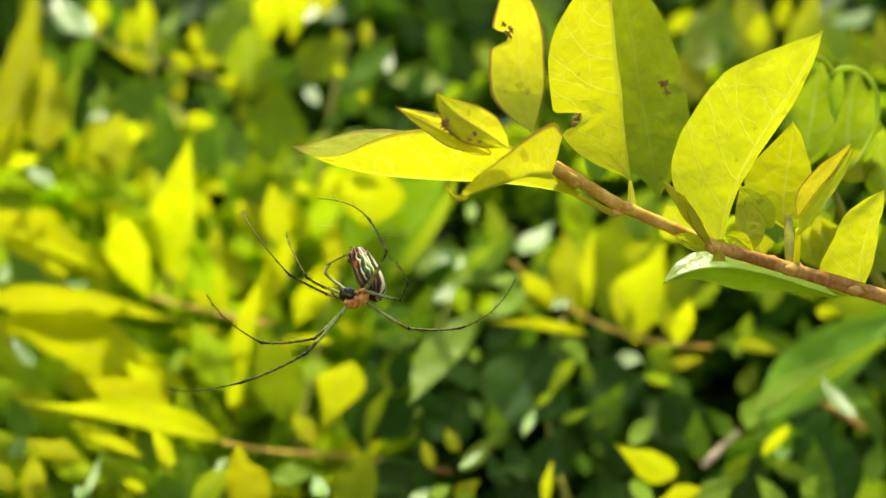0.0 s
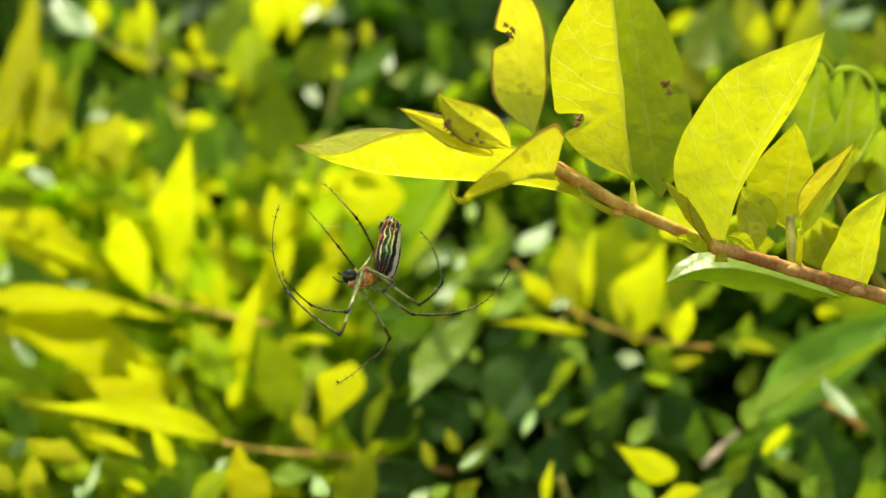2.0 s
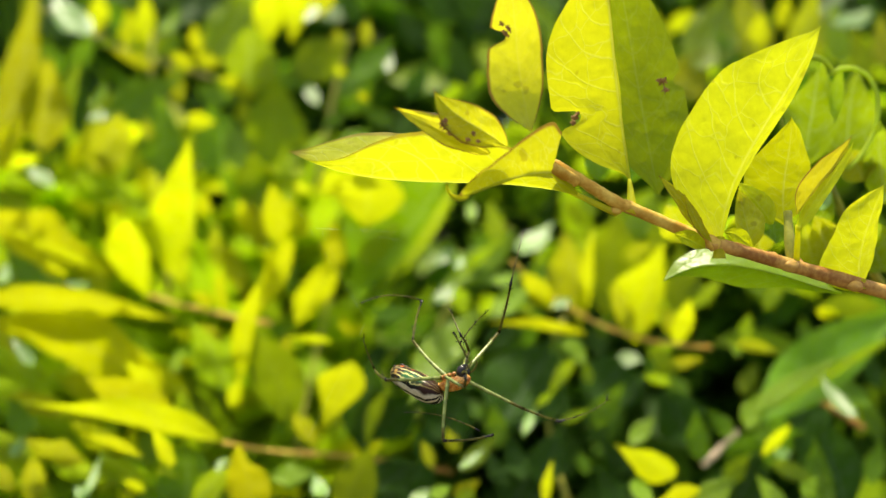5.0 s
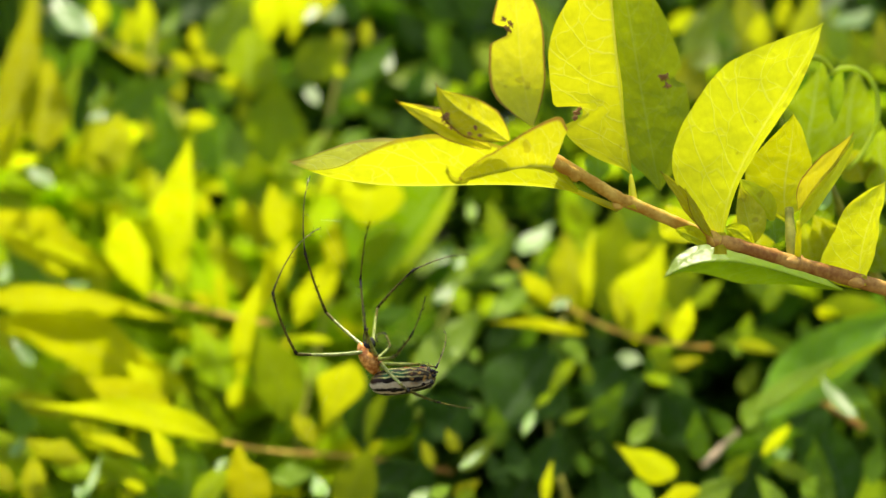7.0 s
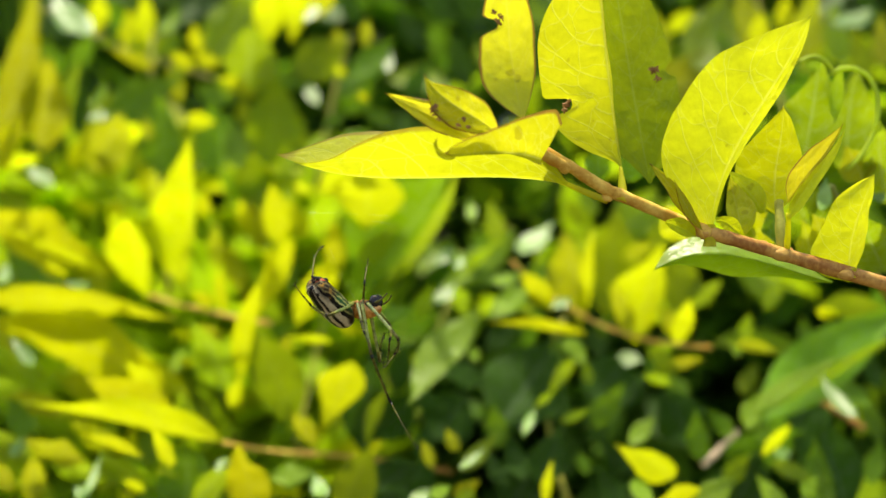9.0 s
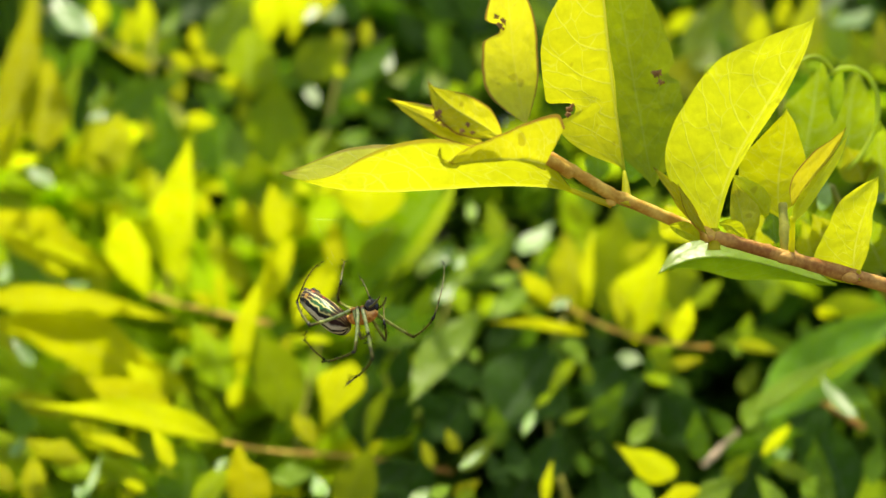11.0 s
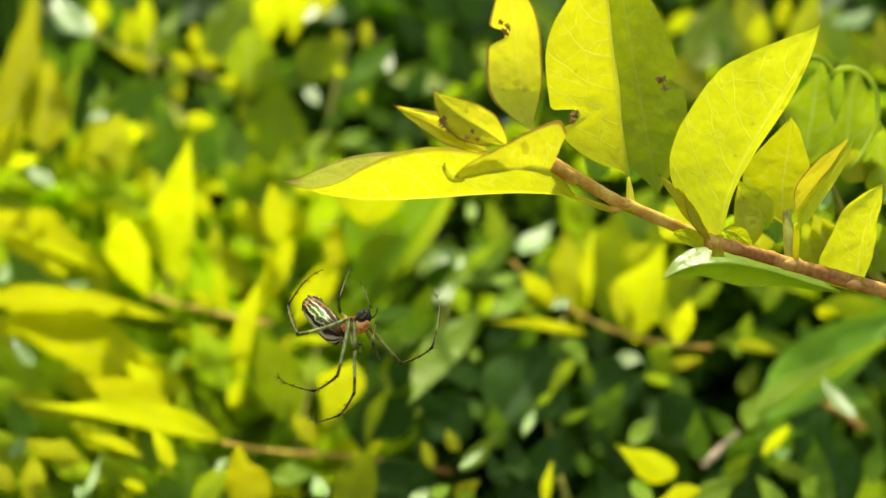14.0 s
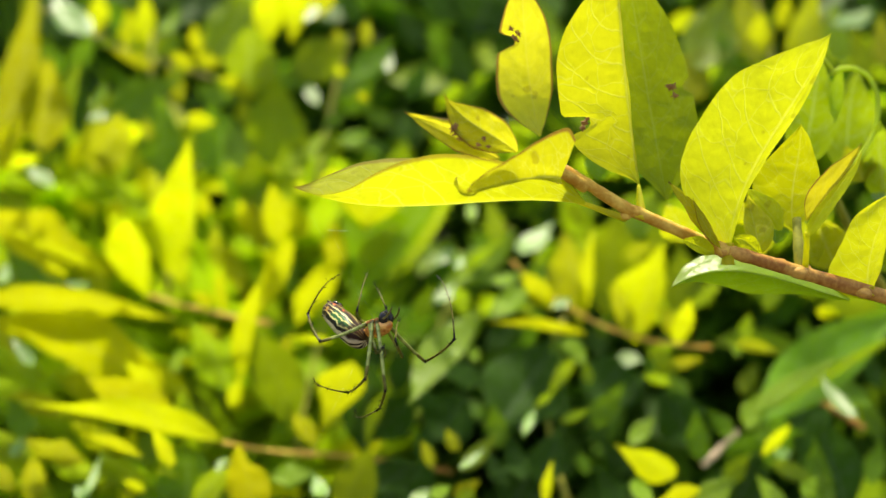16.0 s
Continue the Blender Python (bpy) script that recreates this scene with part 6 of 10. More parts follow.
def web_thread(parent, a, b, sag=0.01, r=0.0000025):
    a, b = mm(*a), mm(*b)
    m = (a + b) / 2 - Vector((0, 0, sag * (b - a).length))
    return stem(parent, (a, m, b), r, r, SILK, "thread", parent.location, 5, 10)


SILK = plain_material("silk", (0.75, 0.78, 0.8), (0.9, 0.92, 0.95), 0.2, 900.0, 0.8)
web = empty("spider_web", mm(-10, 121, -8))
tagged(web, "fine nearly invisible silk threads strung below the branch", "web")
web_thread(web, (-22.6, 122, 9.0), (-11.7, 122, -8.7))
web_thread(web, (-18.1, 122, 4.2), (-6.8, 122, 3.6))
# two short, thicker stretches added as glints of sun on the silk
web_thread(web, (-18.6, 121.8, 4.1), (-15.4, 121.8, 4.0), 0.01, 0.000008)
web_thread(web, (-9.6, 121.8, 2.9), (-6.9, 121.8, 2.5), 0.01, 0.000006)
web_thread(web, (-18.1, 122, 4.2), (-11.7, 122, -8.7))
web_thread(web, (-11.7, 122, -9.6), (-21.4, 122, -29.1))


left_first = spider_leg(10.61, 10.44, 13.5)
right_first = spider_leg(10.61, 10.44, 13.5)
left_second = spider_leg(9.0, 9.0, 11.41)
right_second = spider_leg(9.0, 9.0, 11.41)
left_third = spider_leg(5.3, 4.5, 6.43)
right_third = spider_leg(5.3, 4.5, 6.43)
left_fourth = spider_leg(9.0, 7.63, 10.44)
right_fourth = spider_leg(9.0, 7.63, 10.44)


def swing(x, y, z, lean):
    """Pose of the branch: place of its pivot and lean in its own plane."""
    p = mm(x, y, z)
    return pose(p.x, p.y, p.z, 0, lean, 0)


def strung(x, z):
    """Pose of the web, which follows the branch it hangs from."""
    p = mm(-10 + x, 121, -8 + z)
    return pose(p.x, p.y, p.z)


def motions():
    walk(sunlit_branch, [
        (0, swing(57.60, 121.00, -5.50, 0.52)),
        (0.5, swing(58.20, 121.00, -5.40, 0.84)),
        (1, swing(57.80, 121.00, -4.90, 0.53)),
        (1.5, swing(57.50, 121.00, -5.30, 0.34)),
        (2, swing(57.90, 121.00, -5.60, 0.52)),
        (2.5, swing(58.20, 121.00, -5.60, 0.58)),
        (3, swing(57.40, 121.00, -5.10, 0.32)),
        (3.5, swing(57.60, 121.00, -4.60, 0.63)),
        (4, swing(57.50, 121.00, -4.50, 0.53)),
        (4.2, swing(57.40, 121.00, -4.90, -0.55)),
        (6.3, swing(58.20, 121.00, -4.90, 0.89)),
        (6.5, swing(57.10, 121.00, -4.40, 0.70)),
        (7, swing(57.80, 121.00, -4.40, 0.19)),
        (7.5, swing(55.40, 121.00, -3.70, -0.94)),
        (8, swing(56.30, 121.00, -2.80, 0.26)),
        (8.5, swing(55.30, 121.00, -3.30, -0.25)),
        (9, swing(56.30, 121.00, -3.30, 0.20)),
        (11.3, swing(57.20, 121.00, -3.90, -0.18)),
        (11.5, swing(57.60, 121.00, -4.40, 0.28)),
        (12, swing(57.30, 121.00, -4.60, 0.25)),
        (12.5, swing(57.10, 121.00, -4.40, 0.16)),
        (13, swing(57.50, 121.00, -4.80, -0.16)),
        (13.5, swing(57.10, 121.00, -3.60, 0.51)),
        (14, swing(57.50, 121.00, -4.70, 0.00)),
        (14.5, swing(57.90, 121.00, -4.60, 0.51)),
        (15, swing(58.40, 121.00, -5.50, 0.13)),
        (15.5, swing(58.40, 121.00, -5.40, 0.49)),
        (16, swing(58.90, 121.00, -5.90, 0.25)),
    ])
    walk(long_leaf, [
        (0, pose(*(HINGE - PIVOT), 0, 6.22, 0)),
        (0.5, pose(*(HINGE - PIVOT), 0, 5.74, 0)),
        (1, pose(*(HINGE - PIVOT), 0, 6.02, 0)),
        (1.5, pose(*(HINGE - PIVOT), 0, 6.34, 0)),
        (2, pose(*(HINGE - PIVOT), 0, 6.68, 0)),
        (2.5, pose(*(HINGE - PIVOT), 0, 6.19, 0)),
        (3, pose(*(HINGE - PIVOT), 0, 6.65, 0)),
        (3.5, pose(*(HINGE - PIVOT), 0, 6.19, 0)),
        (4, pose(*(HINGE - PIVOT), 0, 5.91, 0)),
        (4.2, pose(*(HINGE - PIVOT), 0, 6.18, 0)),
        (6.3, pose(*(HINGE - PIVOT), 0, 4.34, 0)),
        (6.5, pose(*(HINGE - PIVOT), 0, 5.12, 0)),
        (7, pose(*(HINGE - PIVOT), 0, 2.73, 0)),
        (7.5, pose(*(HINGE - PIVOT), 0, 2.30, 0)),
        (8, pose(*(HINGE - PIVOT), 0, 2.04, 0)),
        (8.5, pose(*(HINGE - PIVOT), 0, 3.15, 0)),
        (9, pose(*(HINGE - PIVOT), 0, 2.55, 0)),
        (11.3, pose(*(HINGE - PIVOT), 0, 0.48, 0)),
        (11.5, pose(*(HINGE - PIVOT), 0, 1.21, 0)),
        (12, pose(*(HINGE - PIVOT), 0, 0.99, 0)),
        (12.5, pose(*(HINGE - PIVOT), 0, 0.82, 0)),
        (13, pose(*(HINGE - PIVOT), 0, 0.25, 0)),
        (13.5, pose(*(HINGE - PIVOT), 0, 0.56, 0)),
        (14, pose(*(HINGE - PIVOT), 0, 0.00, 0)),
        (14.5, pose(*(HINGE - PIVOT), 0, 0.72, 0)),
        (15, pose(*(HINGE - PIVOT), 0, 0.39, 0)),
        (15.5, pose(*(HINGE - PIVOT), 0, 0.05, 0)),
        (16, pose(*(HINGE - PIVOT), 0, 0.01, 0)),
    ])
    walk(curled_leaf, [
        (0, pose(*(CURL_HINGE - PIVOT), 0, -13.9, 0)),
        (0.5, pose(*(CURL_HINGE - PIVOT), 0, -14.3, 0)),
        (1, pose(*(CURL_HINGE - PIVOT), 0, -12.9, 0)),
        (1.5, pose(*(CURL_HINGE - PIVOT), 0, -14.0, 0)),
        (2, pose(*(CURL_HINGE - PIVOT), 0, -15.0, 0)),
        (2.5, pose(*(CURL_HINGE - PIVOT), 0, -15.8, 0)),
        (3, pose(*(CURL_HINGE - PIVOT), 0, -14.2, 0)),
        (3.5, pose(*(CURL_HINGE - PIVOT), 0, -12.6, 0)),
        (4, pose(*(CURL_HINGE - PIVOT), 0, -13.3, 0)),
        (4.2, pose(*(CURL_HINGE - PIVOT), 0, -13.9, 0)),
        (7, pose(*(CURL_HINGE - PIVOT), 0, -7.5, 0)),
        (7.5, pose(*(CURL_HINGE - PIVOT), 0, 0.3, 0)),
        (8, pose(*(CURL_HINGE - PIVOT), 0, 0.0, 0)),
        (8.5, pose(*(CURL_HINGE - PIVOT), 0, 2.6, 0)),
        (9, pose(*(CURL_HINGE - PIVOT), 0, 2.2, 0)),
        (9.2, pose(*(CURL_HINGE - PIVOT), 0, 3.2, 0)),
        (11.3, pose(*(CURL_HINGE - PIVOT), 0, -1.2, 0)),
        (11.5, pose(*(CURL_HINGE - PIVOT), 0, -2.8, 0)),
        (12, pose(*(CURL_HINGE - PIVOT), 0, -3.9, 0)),
        (12.5, pose(*(CURL_HINGE - PIVOT), 0, -2.8, 0)),
        (13, pose(*(CURL_HINGE - PIVOT), 0, -3.7, 0)),
        (13.5, pose(*(CURL_HINGE - PIVOT), 0, 0.5, 0)),
        (14, pose(*(CURL_HINGE - PIVOT), 0, -4.0, 0)),
        (14.5, pose(*(CURL_HINGE - PIVOT), 0, -5.8, 0)),
        (15, pose(*(CURL_HINGE - PIVOT), 0, -6.3, 0)),
        (15.5, pose(*(CURL_HINGE - PIVOT), 0, -7.6, 0)),
        (16, pose(*(CURL_HINGE - PIVOT), 0, -7.8, 0)),
    ])
    walk(web, [
        (0, strung(0.66, -0.70)),
        (0.5, strung(1.40, -0.24)),
        (1, strung(0.86, -0.08)),
        (1.5, strung(0.48, -0.70)),
        (2, strung(0.96, -0.80)),
        (2.5, strung(1.28, -0.73)),
        (3, strung(0.37, -0.52)),
        (3.5, strung(0.71, 0.33)),
        (4, strung(0.56, 0.32)),
        (4.2, strung(-0.00, -1.30)),
        (6.3, strung(1.42, 0.32)),
        (6.5, strung(0.24, 0.61)),
        (7, strung(0.71, 0.03)),
        (7.5, strung(-2.16, -0.54)),
        (8, strung(-0.76, 1.71)),
        (8.5, strung(-1.98, 0.64)),
        (9, strung(-0.78, 1.14)),
        (11.3, strung(-0.05, 0.12)),
        (11.5, strung(0.55, 0.13)),
        (12, strung(0.24, -0.10)),
        (12.5, strung(0.00, 0.00)),
        (13, strung(0.26, -0.76)),
        (13.5, strung(0.15, 1.19)),
        (14, strung(0.33, -0.48)),
        (14.5, strung(0.95, 0.19)),
        (15, strung(1.29, -1.13)),
        (15.5, strung(1.44, -0.63)),
        (16, strung(1.84, -1.40)),
    ])
    walk(spider, [
        (0, body_at(-10.93, 121.00, -6.35, -171.2, -13.8, -32.7)),
        (0.5, body_at(-10.20, 121.00, -3.29, -165.5, -18.9, -37.8)),
        (1, body_at(-10.61, 121.00, -3.29, -160.3, -25.2, -46.4)),
        (1.5, body_at(-9.64, 121.00, -4.10, -159.0, -31.6, -63.3)),
        (2, body_at(-9.80, 121.00, -3.29, -162.4, -25.1, -50.8)),
        (2.5, body_at(-9.32, 121.00, -3.94, -158.1, -24.7, -57.7)),
        (3, body_at(-10.93, 121.00, -3.29, -169.6, -19.2, -35.3)),
        (3.25, body_at(-10.12, 121.00, -3.13, 171.0, -9.2, 9.4)),
        (3.5, body_at(-9.32, 121.00, -2.97, 163.8, 10.8, 49.2)),
        (4, body_at(-3.70, 121.00, -9.24, 167.0, 17.8, 58.5)),
        (4.2, body_at(-4.74, 121.00, -11.81, 165.0, 13.1, 62.9)),
        (6.3, body_at(8.52, 121.00, -23.86, 155.0, 7.6, 40.8)),
        (6.5, body_at(7.71, 121.00, -21.29, 157.7, 12.5, 57.7)),
        (6.6, body_at(4.50, 121.00, -22.74, 163.1, 9.9, 115.8)),
        (6.7, body_at(1.29, 121.00, -24.18, 163.8, 4.1, 173.0)),
        (6.8, body_at(-2.89, 121.00, -17.60, 165.8, -25.0, -142.9)),
        (7, body_at(-9.00, 121.00, -17.60, 119.4, -9.1, -74.3)),
        (7.5, body_at(-18.32, 121.00, -4.42, 146.9, -26.2, -124.9)),
        (8, body_at(-19.92, 121.00, -1.93, 83.7, -65.1, -78.0)),
        (8.25, body_at(-18.88, 121.00, -3.58, 166.6, -42.6, -178.8)),
        (8.5, body_at(-17.84, 121.00, -5.22, 170.2, 6.6, 151.3)),
        (8.75, body_at(-15.59, 121.00, -6.91, 173.4, 9.7, 109.4)),
        (9, body_at(-13.34, 121.00, -8.60, 173.6, 14.0, 67.1)),
        (9.2, body_at(-13.18, 121.00, -8.36, 168.9, 14.1, 67.2)),
        (11.3, body_at(-13.42, 121.00, -9.72, 166.8, 6.9, 50.3)),
        (11.5, body_at(-12.21, 121.00, -8.11, 168.0, 5.0, 46.2)),
        (12, body_at(-13.74, 121.00, -9.00, 170.6, 5.8, 47.7)),
        (12.5, body_at(-14.30, 121.00, -9.80, 170.5, 6.3, 48.9)),
        (13, body_at(-13.98, 121.00, -11.01, 167.3, 7.0, 50.5)),
        (13.5, body_at(-14.14, 121.00, -8.19, 169.0, 6.4, 49.2)),
        (14, body_at(-14.14, 121.00, -11.01, 168.2, 6.4, 49.1)),
        (14.5, body_at(-11.97, 121.00, -9.40, 165.8, 5.6, 47.4)),
        (15, body_at(-11.57, 121.00, -11.01, 166.2, 5.4, 46.9)),
        (15.5, body_at(-11.73, 121.00, -10.61, 165.3, 5.1, 46.3)),
        (16, body_at(-10.93, 121.00, -11.57, 162.3, 6.3, 48.9)),
    ])
    walk(abdomen, [
        (0, joint(0.00, 0.00, 0.00, 75.3, 40.2, 25.5)),
        (0.5, joint(0.00, 0.00, 0.00, 58.1, 23.2, 16.5)),
        (1, joint(0.00, 0.00, 0.00, 52.9, 4.6, 14.9)),
        (1.5, joint(0.00, 0.00, 0.00, 57.2, -22.7, 12.8)),
        (2, joint(0.00, 0.00, 0.00, 47.6, 4.3, 17.3)),
        (2.5, joint(0.00, 0.00, 0.00, 47.7, -2.6, 12.7)),
        (3, joint(0.00, 0.00, 0.00, 53.7, 13.5, 30.4)),
        (3.5, joint(0.00, 0.00, 0.00, 72.1, -10.7, -9.1)),
        (4, joint(0.00, 0.00, 0.00, 50.2, 4.4, -10.2)),
        (4.2, joint(0.00, 0.00, 0.00, 45.1, -12.3, 3.3)),
        (6.3, joint(0.00, 0.00, 0.00, 26.7, -14.3, -11.3)),
        (6.5, joint(0.00, 0.00, 0.00, 45.8, -18.5, -5.9)),
        (6.7, joint(0.00, 0.00, 0.00, 41.9, 4.5, -4.1)),
        (6.8, joint(0.00, 0.00, 0.00, 18.9, -12.1, 7.6)),
        (7, joint(0.00, 0.00, 0.00, 44.1, -27.0, 39.7)),
        (7.5, joint(0.00, 0.00, 0.00, 25.9, 2.1, 15.8)),
        (7.75, joint(0.00, 0.00, 0.00, 53.2, -34.5, 55.8)),
        (8, joint(0.00, 0.00, 0.00, 28.0, -77.8, 126.6)),
        (8.5, joint(0.00, 0.00, 0.00, 122.9, -41.3, 2.3)),
        (8.75, joint(0.00, 0.00, 0.00, 82.1, 6.9, -25.4)),
        (9, joint(0.00, 0.00, 0.00, 20.5, 16.0, -80.2)),
        (9.2, joint(0.00, 0.00, 0.00, 20.8, 18.7, -76.3)),
        (10.25, joint(0.00, 0.00, 0.00, 35.0, 4.9, -39.4)),
        (11.3, joint(0.00, 0.00, 0.00, 38.4, -14.2, -5.7)),
        (11.5, joint(0.00, 0.00, 0.00, 38.7, -13.5, -11.9)),
        (12, joint(0.00, 0.00, 0.00, 39.2, -13.4, -9.8)),
        (12.5, joint(0.00, 0.00, 0.00, 40.2, -12.0, -9.9)),
        (13, joint(0.00, 0.00, 0.00, 39.4, -12.9, -6.8)),
        (13.5, joint(0.00, 0.00, 0.00, 39.4, -12.7, -8.6)),
        (14, joint(0.00, 0.00, 0.00, 39.6, -13.9, -7.5)),
        (14.5, joint(0.00, 0.00, 0.00, 41.2, -13.3, -10.5)),
        (15, joint(0.00, 0.00, 0.00, 39.9, -12.3, -12.2)),
        (15.5, joint(0.00, 0.00, 0.00, 42.5, -11.5, -13.8)),
        (16, joint(0.00, 0.00, 0.00, 43.4, -12.4, -9.8)),
    ])
    walk(left_first[0], [
        (0, joint(-0.88, 3.21, -0.56, -94.9, 37.5, 123.5)),
        (0.5, joint(-0.88, 3.21, -0.56, 117.9, 65.5, -6.1)),
        (1, joint(-0.88, 3.21, -0.56, -159.6, 79.2, 57.8)),
        (1.25, joint(-0.88, 3.21, -0.56, -103.7, 47.6, 104.7)),
        (1.5, joint(-0.88, 3.21, -0.56, -91.3, 11.8, 105.7)),
        (1.75, joint(-0.88, 3.21, -0.56, -55.7, 29.6, 144.3)),
        (2, joint(-0.88, 3.21, -0.56, -15.4, 20.3, -172.5)),
        (2.25, joint(-0.88, 3.21, -0.56, -52.0, 44.7, 138.4)),
        (2.5, joint(-0.88, 3.21, -0.56, -99.8, 32.4, 78.8)),
        (2.75, joint(-0.88, 3.21, -0.56, -40.6, 52.5, 157.4)),
        (3, joint(-0.88, 3.21, -0.56, -1.8, 17.1, -142.8)),
        (3.25, joint(-0.88, 3.21, -0.56, 4.8, 3.7, 156.8)),
        (3.5, joint(-0.88, 3.21, -0.56, 19.7, 2.9, 96.0)),
        (3.75, joint(-0.88, 3.21, -0.56, -18.8, 8.0, 45.8)),
        (4, joint(-0.88, 3.21, -0.56, -48.4, -17.3, 1.9)),
        (4.067, joint(-0.88, 3.21, -0.56, -30.1, 16.1, 44.8)),
        (4.133, joint(-0.88, 3.21, -0.56, 9.7, 23.6, 101.9)),
        (4.2, joint(-0.88, 3.21, -0.56, 38.2, -2.4, 150.4)),
        (6.3, joint(-0.88, 3.21, -0.56, 62.2, -4.9, 138.2)),
        (6.367, joint(-0.88, 3.21, -0.56, 45.3, 32.9, 103.1)),
        (6.433, joint(-0.88, 3.21, -0.56, -6.2, 45.3, 38.3)),
        (6.5, joint(-0.88, 3.21, -0.56, -42.1, 17.0, -12.0)),
        (7, joint(-0.88, 3.21, -0.56, -81.6, 8.0, 40.5)),
        (7.25, joint(-0.88, 3.21, -0.56, -38.5, 44.1, 60.9)),
        (7.5, joint(-0.88, 3.21, -0.56, 38.2, 46.1, 119.2)),
        (7.75, joint(-0.88, 3.21, -0.56, 72.4, 52.8, -171.2)),
        (8, joint(-0.88, 3.21, -0.56, 93.9, 35.5, -112.8)),
        (8.25, joint(-0.88, 3.21, -0.56, -21.5, 58.1, 143.6)),
        (8.5, joint(-0.88, 3.21, -0.56, -65.1, -4.9, 115.5)),
        (8.75, joint(-0.88, 3.21, -0.56, -63.9, -26.1, 63.4)),
        (9, joint(-0.88, 3.21, -0.56, -42.2, -36.6, 0.1)),
        (9.2, joint(-0.88, 3.21, -0.56, -4.0, -39.1, -23.2)),
        (11.3, joint(-0.88, 3.21, -0.56, 8.6, -39.1, -59.9)),
        (11.5, joint(-0.88, 3.21, -0.56, 6.0, -32.3, -59.7)),
        (12, joint(-0.88, 3.21, -0.56, 4.1, -34.5, -59.2)),
        (12.167, joint(-0.88, 3.21, -0.56, 16.0, -22.6, -117.4)),
        (12.333, joint(-0.88, 3.21, -0.56, 12.3, -7.2, -168.9)),
        (12.5, joint(-0.88, 3.21, -0.56, -2.1, -0.4, 139.6)),
        (12.667, joint(-0.88, 3.21, -0.56, 6.6, -3.2, -165.4)),
        (12.833, joint(-0.88, 3.21, -0.56, 9.3, -11.9, -110.5)),
        (13, joint(-0.88, 3.21, -0.56, 3.3, -19.0, -53.6)),
        (13.5, joint(-0.88, 3.21, -0.56, 9.2, -29.3, -59.7)),
        (14, joint(-0.88, 3.21, -0.56, 6.5, -12.9, -59.8)),
        (14.5, joint(-0.88, 3.21, -0.56, 5.4, -23.6, -55.1)),
        (15, joint(-0.88, 3.21, -0.56, 3.9, -26.1, -55.1)),
        (15.5, joint(-0.88, 3.21, -0.56, 5.3, -24.4, -55.9)),
        (16, joint(-0.88, 3.21, -0.56, 3.5, -17.7, -52.3)),
    ])
    walk(left_first[1], [
        (0, joint(0.00, 0.00, 10.61, 180.0, 48.7, 180.0)),
        (0.5, joint(0.00, 0.00, 10.61, 180.0, 37.5, 180.0)),
        (1, joint(0.00, 0.00, 10.61, 180.0, 35.7, 180.0)),
        (1.5, joint(0.00, 0.00, 10.61, -180.0, 42.9, 180.0)),
        (2, joint(0.00, 0.00, 10.61, 0.0, 63.5, 0.0)),
        (2.5, joint(0.00, 0.00, 10.61, 180.0, 64.2, 180.0)),
        (3, joint(0.00, 0.00, 10.61, 180.0, 87.2, -180.0)),
        (3.5, joint(0.00, 0.00, 10.61, -0.0, 74.6, 0.0)),
        (4, joint(0.00, 0.00, 10.61, -180.0, 70.6, 180.0)),
        (4.2, joint(0.00, 0.00, 10.61, -0.0, 70.0, -0.0)),
        (6.3, joint(0.00, 0.00, 10.61, 0.0, 64.2, 0.0)),
        (6.5, joint(0.00, 0.00, 10.61, -0.0, 55.4, 0.0)),
        (7, joint(0.00, 0.00, 10.61, 0.0, 71.5, 0.0)),
        (7.5, joint(0.00, 0.00, 10.61, -0.0, 40.6, 0.0)),
        (7.75, joint(0.00, 0.00, 10.61, -180.0, 89.1, -180.0)),
        (8, joint(0.00, 0.00, 10.61, -180.0, 38.8, 180.0)),
        (8.5, joint(0.00, 0.00, 10.61, -180.0, 64.4, -180.0)),
        (9, joint(0.00, 0.00, 10.61, -180.0, 47.0, -180.0)),
        (9.2, joint(0.00, 0.00, 10.61, -180.0, 50.9, 180.0)),
        (11.3, joint(0.00, 0.00, 10.61, -180.0, 57.1, 180.0)),
        (11.5, joint(0.00, 0.00, 10.61, 180.0, 59.4, 180.0)),
        (12, joint(0.00, 0.00, 10.61, 180.0, 63.8, -180.0)),
        (12.5, joint(0.00, 0.00, 10.61, 0.0, 63.9, 0.0)),
        (13, joint(0.00, 0.00, 10.61, -180.0, 88.1, -180.0)),
        (13.5, joint(0.00, 0.00, 10.61, 180.0, 74.9, 180.0)),
        (14, joint(0.00, 0.00, 10.61, 0.0, 89.2, 0.0)),
        (14.5, joint(0.00, 0.00, 10.61, 180.0, 79.7, 180.0)),
        (15, joint(0.00, 0.00, 10.61, -180.0, 77.1, -180.0)),
        (15.5, joint(0.00, 0.00, 10.61, -180.0, 78.3, -180.0)),
        (16, joint(0.00, 0.00, 10.61, 180.0, 79.4, 180.0)),
    ])
